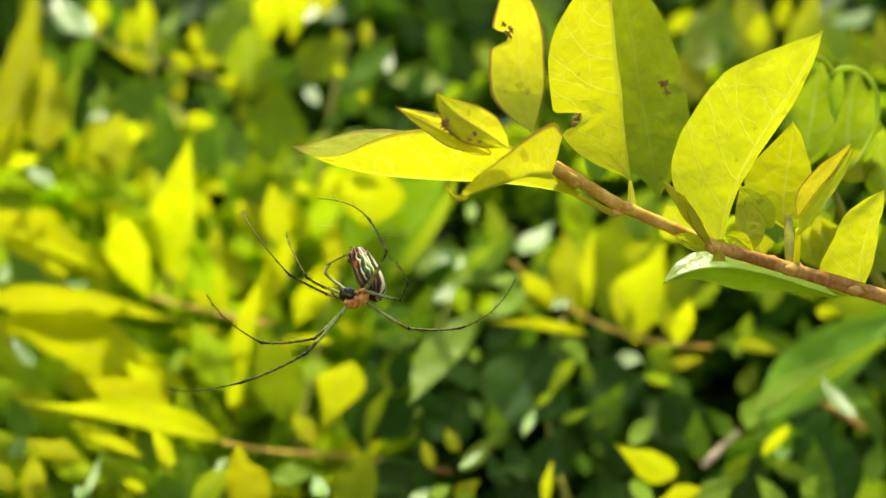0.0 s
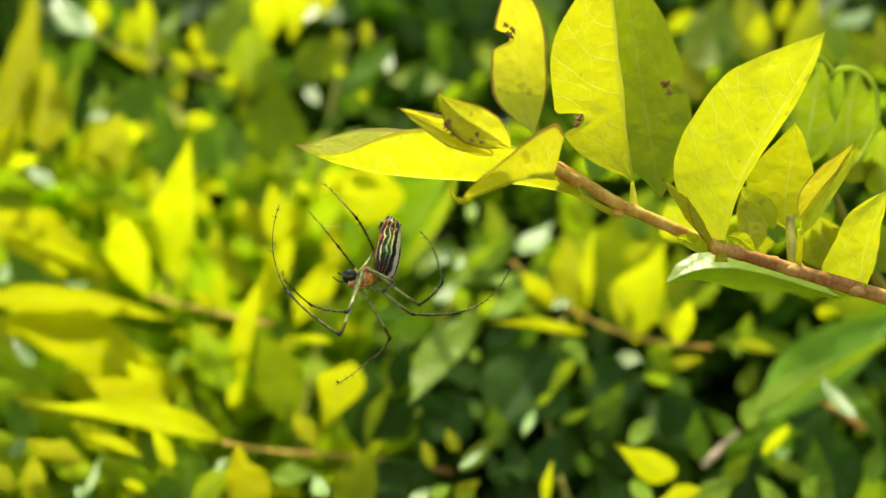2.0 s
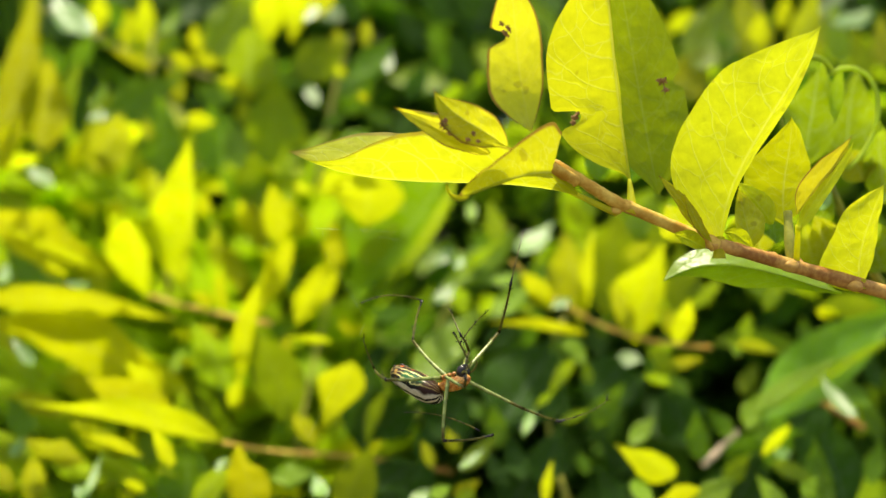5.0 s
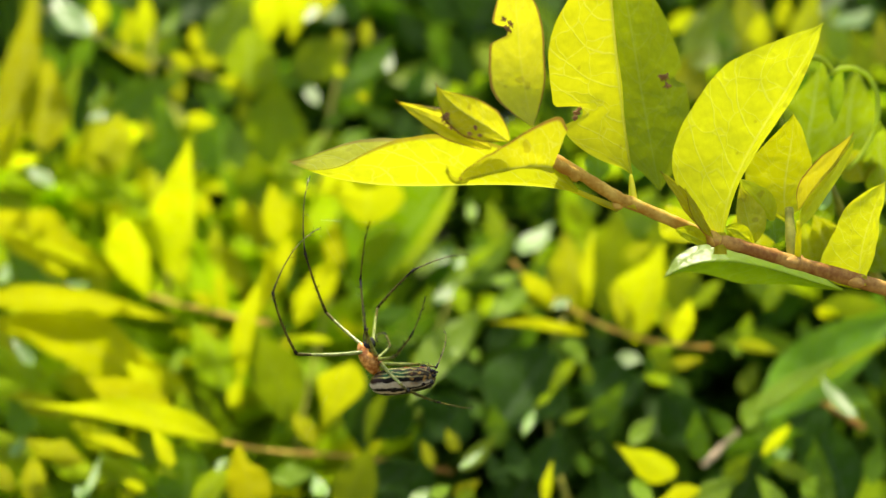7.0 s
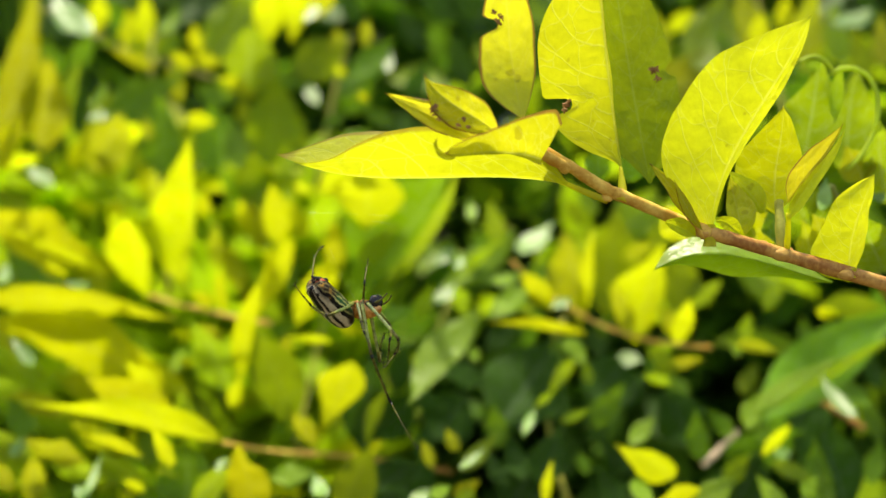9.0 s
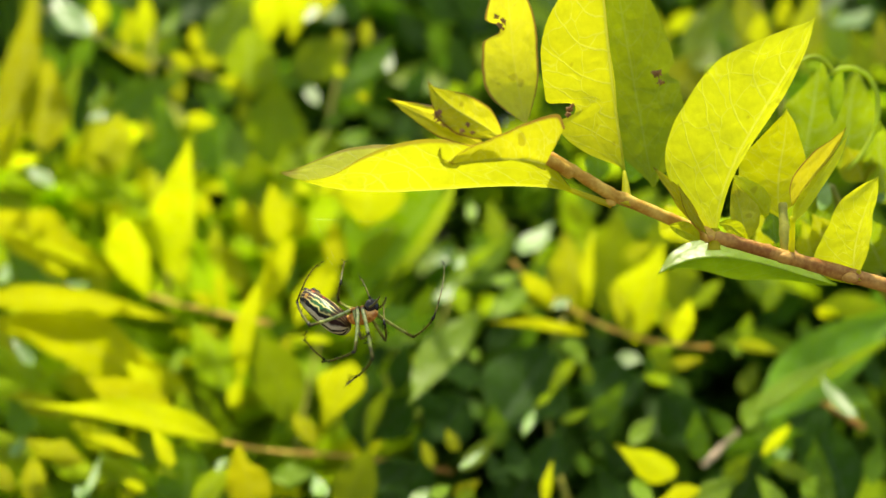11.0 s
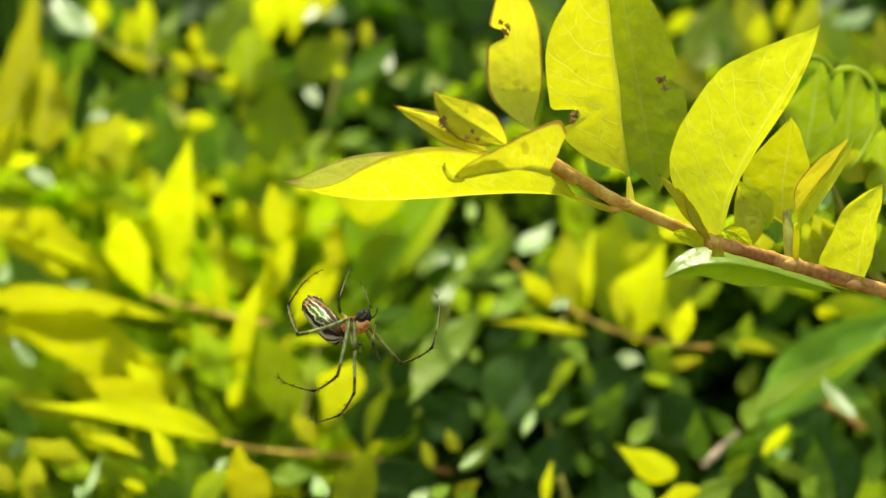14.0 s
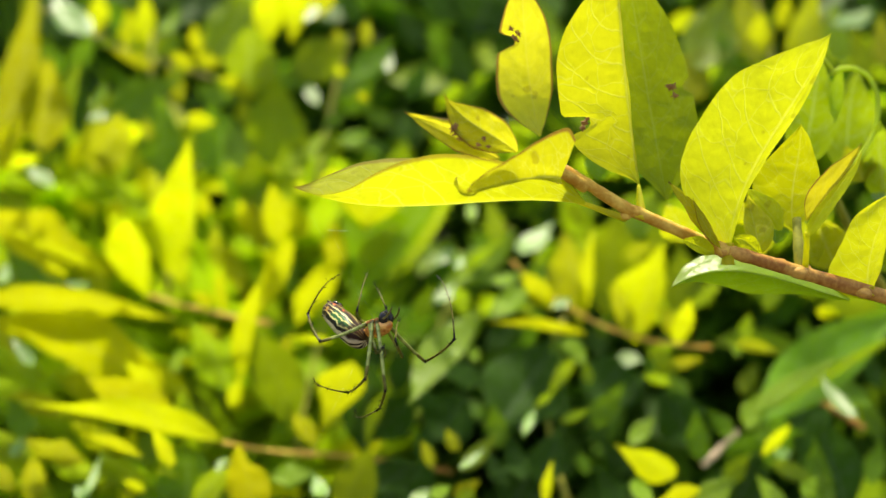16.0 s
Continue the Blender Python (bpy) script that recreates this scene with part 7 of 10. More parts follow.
    walk(left_first[2], [
        (0, joint(7.85, 0.00, 3.71, 33.9, -46.0, 175.8)),
        (0.5, joint(6.36, 0.00, 2.32, -6.7, -21.9, 174.3)),
        (1, joint(6.09, -0.00, 2.12, 16.5, -48.8, -177.2)),
        (1.5, joint(7.11, -0.00, 2.96, 40.4, -24.9, -148.4)),
        (1.667, joint(7.86, -0.00, 7.06, 0.2, 11.2, -154.6)),
        (1.833, joint(8.60, 0.00, 11.16, -53.3, 31.8, 172.6)),
        (2, joint(9.35, 0.00, 15.26, -110.4, 17.4, 135.3)),
        (2.167, joint(9.37, 0.00, 12.19, -48.1, 32.3, 166.9)),
        (2.333, joint(9.38, 0.00, 9.12, 12.1, 13.6, -164.5)),
        (2.5, joint(9.40, 0.00, 6.06, 60.8, -18.5, -164.0)),
        (2.75, joint(9.92, 0.00, 8.07, 120.1, -24.5, -171.0)),
        (3, joint(10.43, 0.00, 10.09, -179.5, -21.9, 179.8)),
        (3.5, joint(10.07, -0.00, 13.38, -142.6, 3.4, 170.5)),
        (3.667, joint(10.00, -0.00, 11.30, -91.5, 13.5, 171.2)),
        (3.833, joint(9.93, -0.00, 9.22, -37.9, 19.2, -180.0)),
        (4, joint(9.85, 0.00, 7.14, 16.1, 15.7, -169.9)),
        (4.2, joint(9.81, 0.00, 14.18, -51.9, 43.5, 153.5)),
        (6.3, joint(9.40, 0.00, 15.15, -21.3, 54.2, 168.4)),
        (6.5, joint(8.59, -0.00, 16.54, 44.0, 54.5, -159.6)),
        (7, joint(9.91, 0.00, 13.92, 44.2, -3.4, 157.8)),
        (7.167, joint(8.87, 0.00, 15.46, -5.4, 11.8, 171.6)),
        (7.333, joint(7.84, 0.00, 16.99, -57.3, 32.1, 168.4)),
        (7.5, joint(6.80, -0.00, 18.53, -121.9, 40.4, 145.0)),
        (7.75, joint(6.67, -0.00, 10.50, -93.8, -4.0, 143.4)),
        (8, joint(6.55, -0.00, 2.47, -53.8, -40.7, 115.5)),
        (8.167, joint(7.50, -0.00, 3.68, -18.6, -10.1, 138.7)),
        (8.333, joint(8.46, -0.00, 4.88, 23.9, 0.5, 174.3)),
        (8.5, joint(9.42, 0.00, 6.09, 64.8, -15.9, -152.3)),
        (8.75, joint(8.53, -0.00, 4.79, 18.0, 18.0, 171.8)),
        (9, joint(7.64, -0.00, 3.49, -40.3, 8.4, 122.2)),
        (9.2, joint(8.10, 0.00, 4.01, -9.4, 36.5, 168.2)),
        (11.3, joint(8.77, -0.00, 4.93, -50.2, 9.6, 120.0)),
        (11.5, joint(8.99, -0.00, 5.30, -59.1, -3.3, 107.1)),
        (12, joint(9.37, 0.00, 5.99, -60.6, 4.0, 112.9)),
        (12.25, joint(9.38, 0.00, 10.59, -46.0, 48.7, 126.2)),
        (12.5, joint(9.38, 0.00, 15.20, 49.2, 71.0, -139.5)),
        (13, joint(10.44, 0.00, 10.27, -54.0, 39.4, 137.3)),
        (13.5, joint(10.09, 0.00, 7.89, -53.6, 23.4, 134.5)),
        (14, joint(10.44, 0.00, 10.75, -72.7, 28.4, 124.5)),
        (14.5, joint(10.28, -0.00, 8.74, -55.5, 30.6, 133.0)),
        (15, joint(10.18, 0.00, 8.28, -51.1, 33.3, 134.5)),
        (15.5, joint(10.23, 0.00, 8.49, -53.5, 33.4, 132.6)),
        (16, joint(10.27, 0.00, 8.69, -64.4, 26.7, 122.1)),
    ])
    walk(left_second[0], [
        (0, joint(-1.12, 2.57, -0.64, -105.6, 35.8, 110.7)),
        (0.5, joint(-1.12, 2.57, -0.64, -176.5, 75.6, 50.5)),
        (1, joint(-1.12, 2.57, -0.64, 130.6, 62.9, 8.7)),
        (1.5, joint(-1.12, 2.57, -0.64, 130.8, 40.1, 1.0)),
        (2, joint(-1.12, 2.57, -0.64, 124.3, 53.0, 8.6)),
        (2.5, joint(-1.12, 2.57, -0.64, 125.0, 44.7, 10.1)),
        (3, joint(-1.12, 2.57, -0.64, 137.8, 68.8, 27.6)),
        (3.167, joint(-1.12, 2.57, -0.64, 110.4, 36.7, 48.9)),
        (3.333, joint(-1.12, 2.57, -0.64, 78.8, 15.0, 78.8)),
        (3.5, joint(-1.12, 2.57, -0.64, 42.4, 12.5, 113.9)),
        (3.667, joint(-1.12, 2.57, -0.64, 11.3, 12.0, 65.9)),
        (3.833, joint(-1.12, 2.57, -0.64, -9.7, -10.0, 24.2)),
        (4, joint(-1.12, 2.57, -0.64, -11.5, -40.3, -16.3)),
        (4.2, joint(-1.12, 2.57, -0.64, 24.3, -23.2, -43.4)),
        (4.9, joint(-1.12, 2.57, -0.64, 14.9, -11.5, 9.5)),
        (5.6, joint(-1.12, 2.57, -0.64, 18.4, 2.8, 59.3)),
        (6.3, joint(-1.12, 2.57, -0.64, 31.7, 9.1, 110.8)),
        (6.5, joint(-1.12, 2.57, -0.64, 16.3, 5.3, 114.9)),
        (6.75, joint(-1.12, 2.57, -0.64, -38.6, 53.4, 86.5)),
        (7, joint(-1.12, 2.57, -0.64, -136.3, 36.7, 10.4)),
        (7.25, joint(-1.12, 2.57, -0.64, -100.4, 16.8, 17.8)),
        (7.5, joint(-1.12, 2.57, -0.64, -68.5, -3.4, 12.1)),
        (7.75, joint(-1.12, 2.57, -0.64, -117.2, 40.9, 9.9)),
        (8, joint(-1.12, 2.57, -0.64, 144.7, 53.1, -55.2)),
        (8.25, joint(-1.12, 2.57, -0.64, -90.9, 55.2, 88.4)),
        (8.5, joint(-1.12, 2.57, -0.64, -87.0, -7.1, 119.8)),
        (8.75, joint(-1.12, 2.57, -0.64, -58.4, -35.8, 60.1)),
        (9, joint(-1.12, 2.57, -0.64, -16.1, -22.6, -10.3)),
        (9.067, joint(-1.12, 2.57, -0.64, -11.3, -3.8, 43.6)),
        (9.133, joint(-1.12, 2.57, -0.64, 6.8, 3.3, 98.4)),
        (9.2, joint(-1.12, 2.57, -0.64, 23.0, -7.3, 152.8)),
        (10.25, joint(-1.12, 2.57, -0.64, 34.6, -15.7, -142.4)),
        (11.3, joint(-1.12, 2.57, -0.64, 31.3, -29.5, -73.9)),
        (11.5, joint(-1.12, 2.57, -0.64, 31.2, -32.1, -76.2)),
        (12, joint(-1.12, 2.57, -0.64, 33.1, -29.5, -80.9)),
        (12.5, joint(-1.12, 2.57, -0.64, 19.4, -8.7, -61.5)),
        (13, joint(-1.12, 2.57, -0.64, 18.4, -14.0, -64.8)),
        (13.5, joint(-1.12, 2.57, -0.64, 21.8, -11.7, -68.8)),
        (14, joint(-1.12, 2.57, -0.64, 22.8, -15.4, -73.4)),
        (14.5, joint(-1.12, 2.57, -0.64, 21.1, -19.0, -70.8)),
        (15, joint(-1.12, 2.57, -0.64, 18.8, -17.5, -70.1)),
        (15.5, joint(-1.12, 2.57, -0.64, 20.7, -17.1, -71.3)),
        (16, joint(-1.12, 2.57, -0.64, 19.5, -13.9, -67.7)),
    ])
    walk(left_second[1], [
        (0, joint(0.00, 0.00, 9.00, 180.0, 40.2, 180.0)),
        (0.5, joint(0.00, 0.00, 9.00, 180.0, 46.2, 180.0)),
        (1, joint(0.00, 0.00, 9.00, -180.0, 52.3, 180.0)),
        (1.5, joint(0.00, 0.00, 9.00, 180.0, 67.6, 180.0)),
        (2, joint(0.00, 0.00, 9.00, 180.0, 56.0, 180.0)),
        (2.5, joint(0.00, 0.00, 9.00, 180.0, 64.7, -180.0)),
        (3, joint(0.00, 0.00, 9.00, -180.0, 49.5, 180.0)),
        (3.25, joint(0.00, 0.00, 9.00, -0.0, 89.1, -0.0)),
        (3.5, joint(0.00, 0.00, 9.00, 0.0, 47.8, 0.0)),
        (3.75, joint(0.00, 0.00, 9.00, -180.0, 80.1, 180.0)),
        (4, joint(0.00, 0.00, 9.00, 180.0, 28.0, 180.0)),
        (4.2, joint(0.00, 0.00, 9.00, 180.0, 42.8, 180.0)),
        (5.25, joint(0.00, 0.00, 9.00, -180.0, 87.3, -180.0)),
        (6.3, joint(0.00, 0.00, 9.00, -0.0, 48.3, 0.0)),
        (6.5, joint(0.00, 0.00, 9.00, -0.0, 62.4, 0.0)),
        (7, joint(0.00, 0.00, 9.00, -0.0, 81.2, -0.0)),
        (7.5, joint(0.00, 0.00, 9.00, 180.0, 32.2, 180.0)),
        (8, joint(0.00, 0.00, 9.00, 180.0, 61.2, 180.0)),
        (8.5, joint(0.00, 0.00, 9.00, -180.0, 41.5, 180.0)),
        (9, joint(0.00, 0.00, 9.00, -0.0, 74.1, 0.0)),
        (9.2, joint(0.00, 0.00, 9.00, -0.0, 44.0, 0.0)),
        (10.25, joint(0.00, 0.00, 9.00, 0.0, 85.0, 0.0)),
        (11.3, joint(0.00, 0.00, 9.00, 180.0, 53.9, 180.0)),
        (11.5, joint(0.00, 0.00, 9.00, -180.0, 54.5, -180.0)),
        (12, joint(0.00, 0.00, 9.00, -180.0, 56.4, -180.0)),
        (12.5, joint(0.00, 0.00, 9.00, 0.0, 85.5, 0.0)),
        (13, joint(0.00, 0.00, 9.00, 180.0, 81.4, -180.0)),
        (13.5, joint(0.00, 0.00, 9.00, 180.0, 78.1, 180.0)),
        (14, joint(0.00, 0.00, 9.00, -180.0, 82.0, 180.0)),
        (14.5, joint(0.00, 0.00, 9.00, 180.0, 76.9, 180.0)),
        (15, joint(0.00, 0.00, 9.00, -180.0, 76.6, 180.0)),
        (15.5, joint(0.00, 0.00, 9.00, -180.0, 76.8, 180.0)),
        (16, joint(0.00, 0.00, 9.00, 180.0, 77.5, -180.0)),
    ])
    walk(left_second[2], [
        (0, joint(5.81, 0.00, 2.13, 23.3, -19.6, -159.9)),
        (0.5, joint(6.49, 0.00, 2.77, 5.6, -25.8, -177.6)),
        (1, joint(7.12, -0.00, 3.50, -17.7, -24.6, 174.7)),
        (1.5, joint(8.32, -0.00, 5.57, -44.0, -16.2, 173.5)),
        (2, joint(7.46, -0.00, 3.96, -39.5, -25.0, 170.8)),
        (2.5, joint(8.14, 0.00, 5.16, -48.6, -16.1, 168.0)),
        (3, joint(6.84, -0.00, 3.15, -25.3, -29.6, 173.2)),
        (3.25, joint(6.75, -0.00, 9.10, -63.2, 7.2, 178.3)),
        (3.5, joint(6.66, -0.00, 15.05, -109.1, 38.5, 156.1)),
        (3.667, joint(5.85, -0.00, 10.38, -22.7, 61.8, -108.4)),
        (3.833, joint(5.04, -0.00, 5.72, 17.4, 14.6, -57.9)),
        (4, joint(4.22, 0.00, 1.05, 16.2, -40.4, -34.9)),
        (4.2, joint(6.12, 0.00, 2.40, -10.5, -63.0, 14.5)),
        (4.9, joint(6.32, -0.00, 6.59, -94.6, -48.1, 110.6)),
        (5.6, joint(6.52, -0.00, 10.79, -106.4, -3.3, 138.6)),
        (6.3, joint(6.72, -0.00, 14.98, -95.4, 41.6, 164.9)),
        (6.5, joint(7.97, 0.00, 13.17, -89.7, 30.6, 152.9)),
        (6.75, joint(8.43, 0.00, 11.78, -14.0, 19.1, 172.0)),
        (7, joint(8.89, 0.00, 10.38, 52.7, -1.0, 166.9)),
        (7.5, joint(4.80, 0.00, 1.38, 33.2, -24.6, -129.5)),
        (7.667, joint(5.83, 0.00, 2.48, -11.3, -8.7, -150.1)),
        (7.833, joint(6.86, 0.00, 3.57, -57.2, -11.6, -175.5)),
        (8, joint(7.89, 0.00, 4.66, -101.3, -31.5, 167.7)),
        (8.167, joint(7.25, 0.00, 3.86, -56.9, -15.3, 176.3)),
        (8.333, joint(6.61, 0.00, 3.06, -12.7, -9.2, -166.3)),
        (8.5, joint(5.97, 0.00, 2.26, 31.4, -16.8, -149.4)),
        (9, joint(8.66, 0.00, 11.46, 15.8, 20.7, -178.6)),
        (9.2, joint(6.25, 0.00, 15.47, -8.8, 69.7, 174.9)),
        (10.25, joint(6.76, 0.00, 9.59, -53.6, 24.8, 132.4)),
        (11.3, joint(7.27, 0.00, 3.70, -64.0, -26.2, 126.4)),
        (11.5, joint(7.33, 0.00, 3.78, -65.2, -26.5, 126.1)),
        (12, joint(7.49, -0.00, 4.01, -66.5, -25.3, 124.9)),
        (12.5, joint(8.97, -0.00, 9.71, -74.8, 24.8, 131.1)),
        (13, joint(8.90, 0.00, 7.65, -75.9, 4.0, 128.9)),
        (13.5, joint(8.81, 0.00, 7.15, -74.9, -0.8, 132.0)),
        (14, joint(8.91, -0.00, 7.74, -72.4, 6.2, 136.4)),
        (14.5, joint(8.77, 0.00, 6.97, -67.2, 5.1, 135.5)),
        (15, joint(8.75, 0.00, 6.91, -70.4, 2.3, 132.0)),
        (15.5, joint(8.76, 0.00, 6.94, -70.4, 2.8, 131.5)),
        (16, joint(8.79, 0.00, 7.05, -72.2, 2.3, 130.0)),
    ])
    walk(left_third[0], [
        (0, joint(-1.12, 1.85, -0.64, 134.8, -8.7, -92.6)),
        (0.5, joint(-1.12, 1.85, -0.64, 99.5, 30.1, -81.4)),
        (0.75, joint(-1.12, 1.85, -0.64, 143.4, 76.2, -18.1)),
        (1, joint(-1.12, 1.85, -0.64, -123.9, 41.5, 92.9)),
        (1.5, joint(-1.12, 1.85, -0.64, -131.7, 16.8, 81.0)),
        (2, joint(-1.12, 1.85, -0.64, -160.6, 67.6, 60.4)),
        (2.5, joint(-1.12, 1.85, -0.64, -119.5, 36.1, 96.9)),
        (3, joint(-1.12, 1.85, -0.64, -123.8, 61.7, 111.9)),
        (3.25, joint(-1.12, 1.85, -0.64, -103.9, 63.4, 69.0)),
        (3.5, joint(-1.12, 1.85, -0.64, -90.5, 71.2, 20.9)),
        (3.75, joint(-1.12, 1.85, -0.64, 113.9, 39.6, -150.9)),
        (4, joint(-1.12, 1.85, -0.64, 126.2, -27.2, -169.4)),
        (4.1, joint(-1.12, 1.85, -0.64, 105.7, 6.5, -146.5)),
        (4.2, joint(-1.12, 1.85, -0.64, 96.2, 44.8, -131.9)),
        (5.25, joint(-1.12, 1.85, -0.64, 39.8, 32.0, 165.4)),
        (6.3, joint(-1.12, 1.85, -0.64, 18.3, -8.0, 135.0)),
        (6.4, joint(-1.12, 1.85, -0.64, -1.7, 37.8, 135.4)),
        (6.5, joint(-1.12, 1.85, -0.64, -75.4, 74.0, 75.2)),
        (6.75, joint(-1.12, 1.85, -0.64, -102.5, 11.4, 85.6)),
        (7, joint(-1.12, 1.85, -0.64, -148.6, -36.3, 129.1)),
        (7.25, joint(-1.12, 1.85, -0.64, -91.5, -15.6, 61.2)),
        (7.5, joint(-1.12, 1.85, -0.64, -75.7, 36.8, 23.7)),
        (7.75, joint(-1.12, 1.85, -0.64, -124.7, 38.2, -15.1)),
        (8, joint(-1.12, 1.85, -0.64, -162.3, 17.9, -41.2)),
        (8.25, joint(-1.12, 1.85, -0.64, 160.6, 39.3, -14.7)),
        (8.5, joint(-1.12, 1.85, -0.64, 116.3, 70.5, -7.9)),
        (8.75, joint(-1.12, 1.85, -0.64, 19.5, 73.2, -146.7)),
        (9, joint(-1.12, 1.85, -0.64, 18.2, 46.2, 167.2)),
        (9.2, joint(-1.12, 1.85, -0.64, 3.2, 41.0, 152.7)),
        (11.3, joint(-1.12, 1.85, -0.64, 1.7, 29.0, 124.3)),
        (11.5, joint(-1.12, 1.85, -0.64, 3.7, 30.6, 121.4)),
        (12, joint(-1.12, 1.85, -0.64, 4.7, 34.4, 123.2)),
        (12.5, joint(-1.12, 1.85, -0.64, 4.3, 34.1, 123.8)),
        (13, joint(-1.12, 1.85, -0.64, 1.8, 30.6, 124.2)),
        (13.5, joint(-1.12, 1.85, -0.64, 3.8, 30.8, 123.9)),
        (14, joint(-1.12, 1.85, -0.64, 2.9, 32.1, 123.3)),
        (14.5, joint(-1.12, 1.85, -0.64, 2.1, 28.2, 122.0)),
        (15, joint(-1.12, 1.85, -0.64, 2.0, 30.5, 121.6)),
        (15.5, joint(-1.12, 1.85, -0.64, 2.0, 29.0, 120.9)),
        (16, joint(-1.12, 1.85, -0.64, -0.5, 24.7, 122.8)),
    ])
    walk(left_third[1], [
        (0, joint(0.00, 0.00, 5.30, 0.0, 54.5, -0.0)),
        (0.5, joint(0.00, 0.00, 5.30, -0.0, 22.0, -0.0)),
        (0.75, joint(0.00, 0.00, 5.30, -0.0, 72.1, -0.0)),
        (1, joint(0.00, 0.00, 5.30, -180.0, 57.8, 180.0)),
        (1.25, joint(0.00, 0.00, 5.30, -0.0, 65.7, -0.0)),
        (1.5, joint(0.00, 0.00, 5.30, 0.0, 9.2, 0.0)),
        (1.75, joint(0.00, 0.00, 5.30, -0.0, 56.9, -0.0)),
        (2, joint(0.00, 0.00, 5.30, 180.0, 75.4, -180.0)),
        (2.5, joint(0.00, 0.00, 5.30, -180.0, 41.0, 180.0)),
        (3, joint(0.00, 0.00, 5.30, 180.0, 60.1, 180.0)),
        (3.5, joint(0.00, 0.00, 5.30, 180.0, 77.7, -180.0)),
        (4, joint(0.00, 0.00, 5.30, 0.0, 51.7, 0.0)),
        (4.2, joint(0.00, 0.00, 5.30, -0.0, 13.9, 0.0)),
        (5.25, joint(0.00, 0.00, 5.30, 0.0, 57.5, 0.0)),
        (6.3, joint(0.00, 0.00, 5.30, 180.0, 78.8, -180.0)),
        (6.5, joint(0.00, 0.00, 5.30, 180.0, 40.0, 180.0)),
        (6.75, joint(0.00, 0.00, 5.30, 0.0, 87.2, 0.0)),
        (7, joint(0.00, 0.00, 5.30, 0.0, 34.3, -0.0)),
        (7.25, joint(0.00, 0.00, 5.30, -0.0, 89.2, -0.0)),
        (7.5, joint(0.00, 0.00, 5.30, -180.0, 35.9, 180.0)),
        (8, joint(0.00, 0.00, 5.30, 180.0, 89.1, 180.0)),
        (8.5, joint(0.00, 0.00, 5.30, -180.0, 26.1, 180.0)),
        (8.75, joint(0.00, 0.00, 5.30, 0.0, 83.0, 0.0)),
        (9, joint(0.00, 0.00, 5.30, -0.0, 12.1, 0.0)),
        (9.2, joint(0.00, 0.00, 5.30, 0.0, 16.9, 0.0)),
        (11.3, joint(0.00, 0.00, 5.30, -0.0, 61.2, -0.0)),
        (11.5, joint(0.00, 0.00, 5.30, -0.0, 61.0, 0.0)),
        (12, joint(0.00, 0.00, 5.30, -0.0, 59.4, -0.0)),
        (12.5, joint(0.00, 0.00, 5.30, 0.0, 59.9, 0.0)),
        (13, joint(0.00, 0.00, 5.30, 0.0, 60.7, 0.0)),
        (13.5, joint(0.00, 0.00, 5.30, -0.0, 61.2, 0.0)),
        (14, joint(0.00, 0.00, 5.30, 0.0, 60.4, 0.0)),
        (14.5, joint(0.00, 0.00, 5.30, -0.0, 61.8, -0.0)),
        (15, joint(0.00, 0.00, 5.30, 0.0, 60.5, 0.0)),
        (15.5, joint(0.00, 0.00, 5.30, -0.0, 61.2, 0.0)),
        (16, joint(0.00, 0.00, 5.30, -0.0, 63.0, -0.0)),
    ])
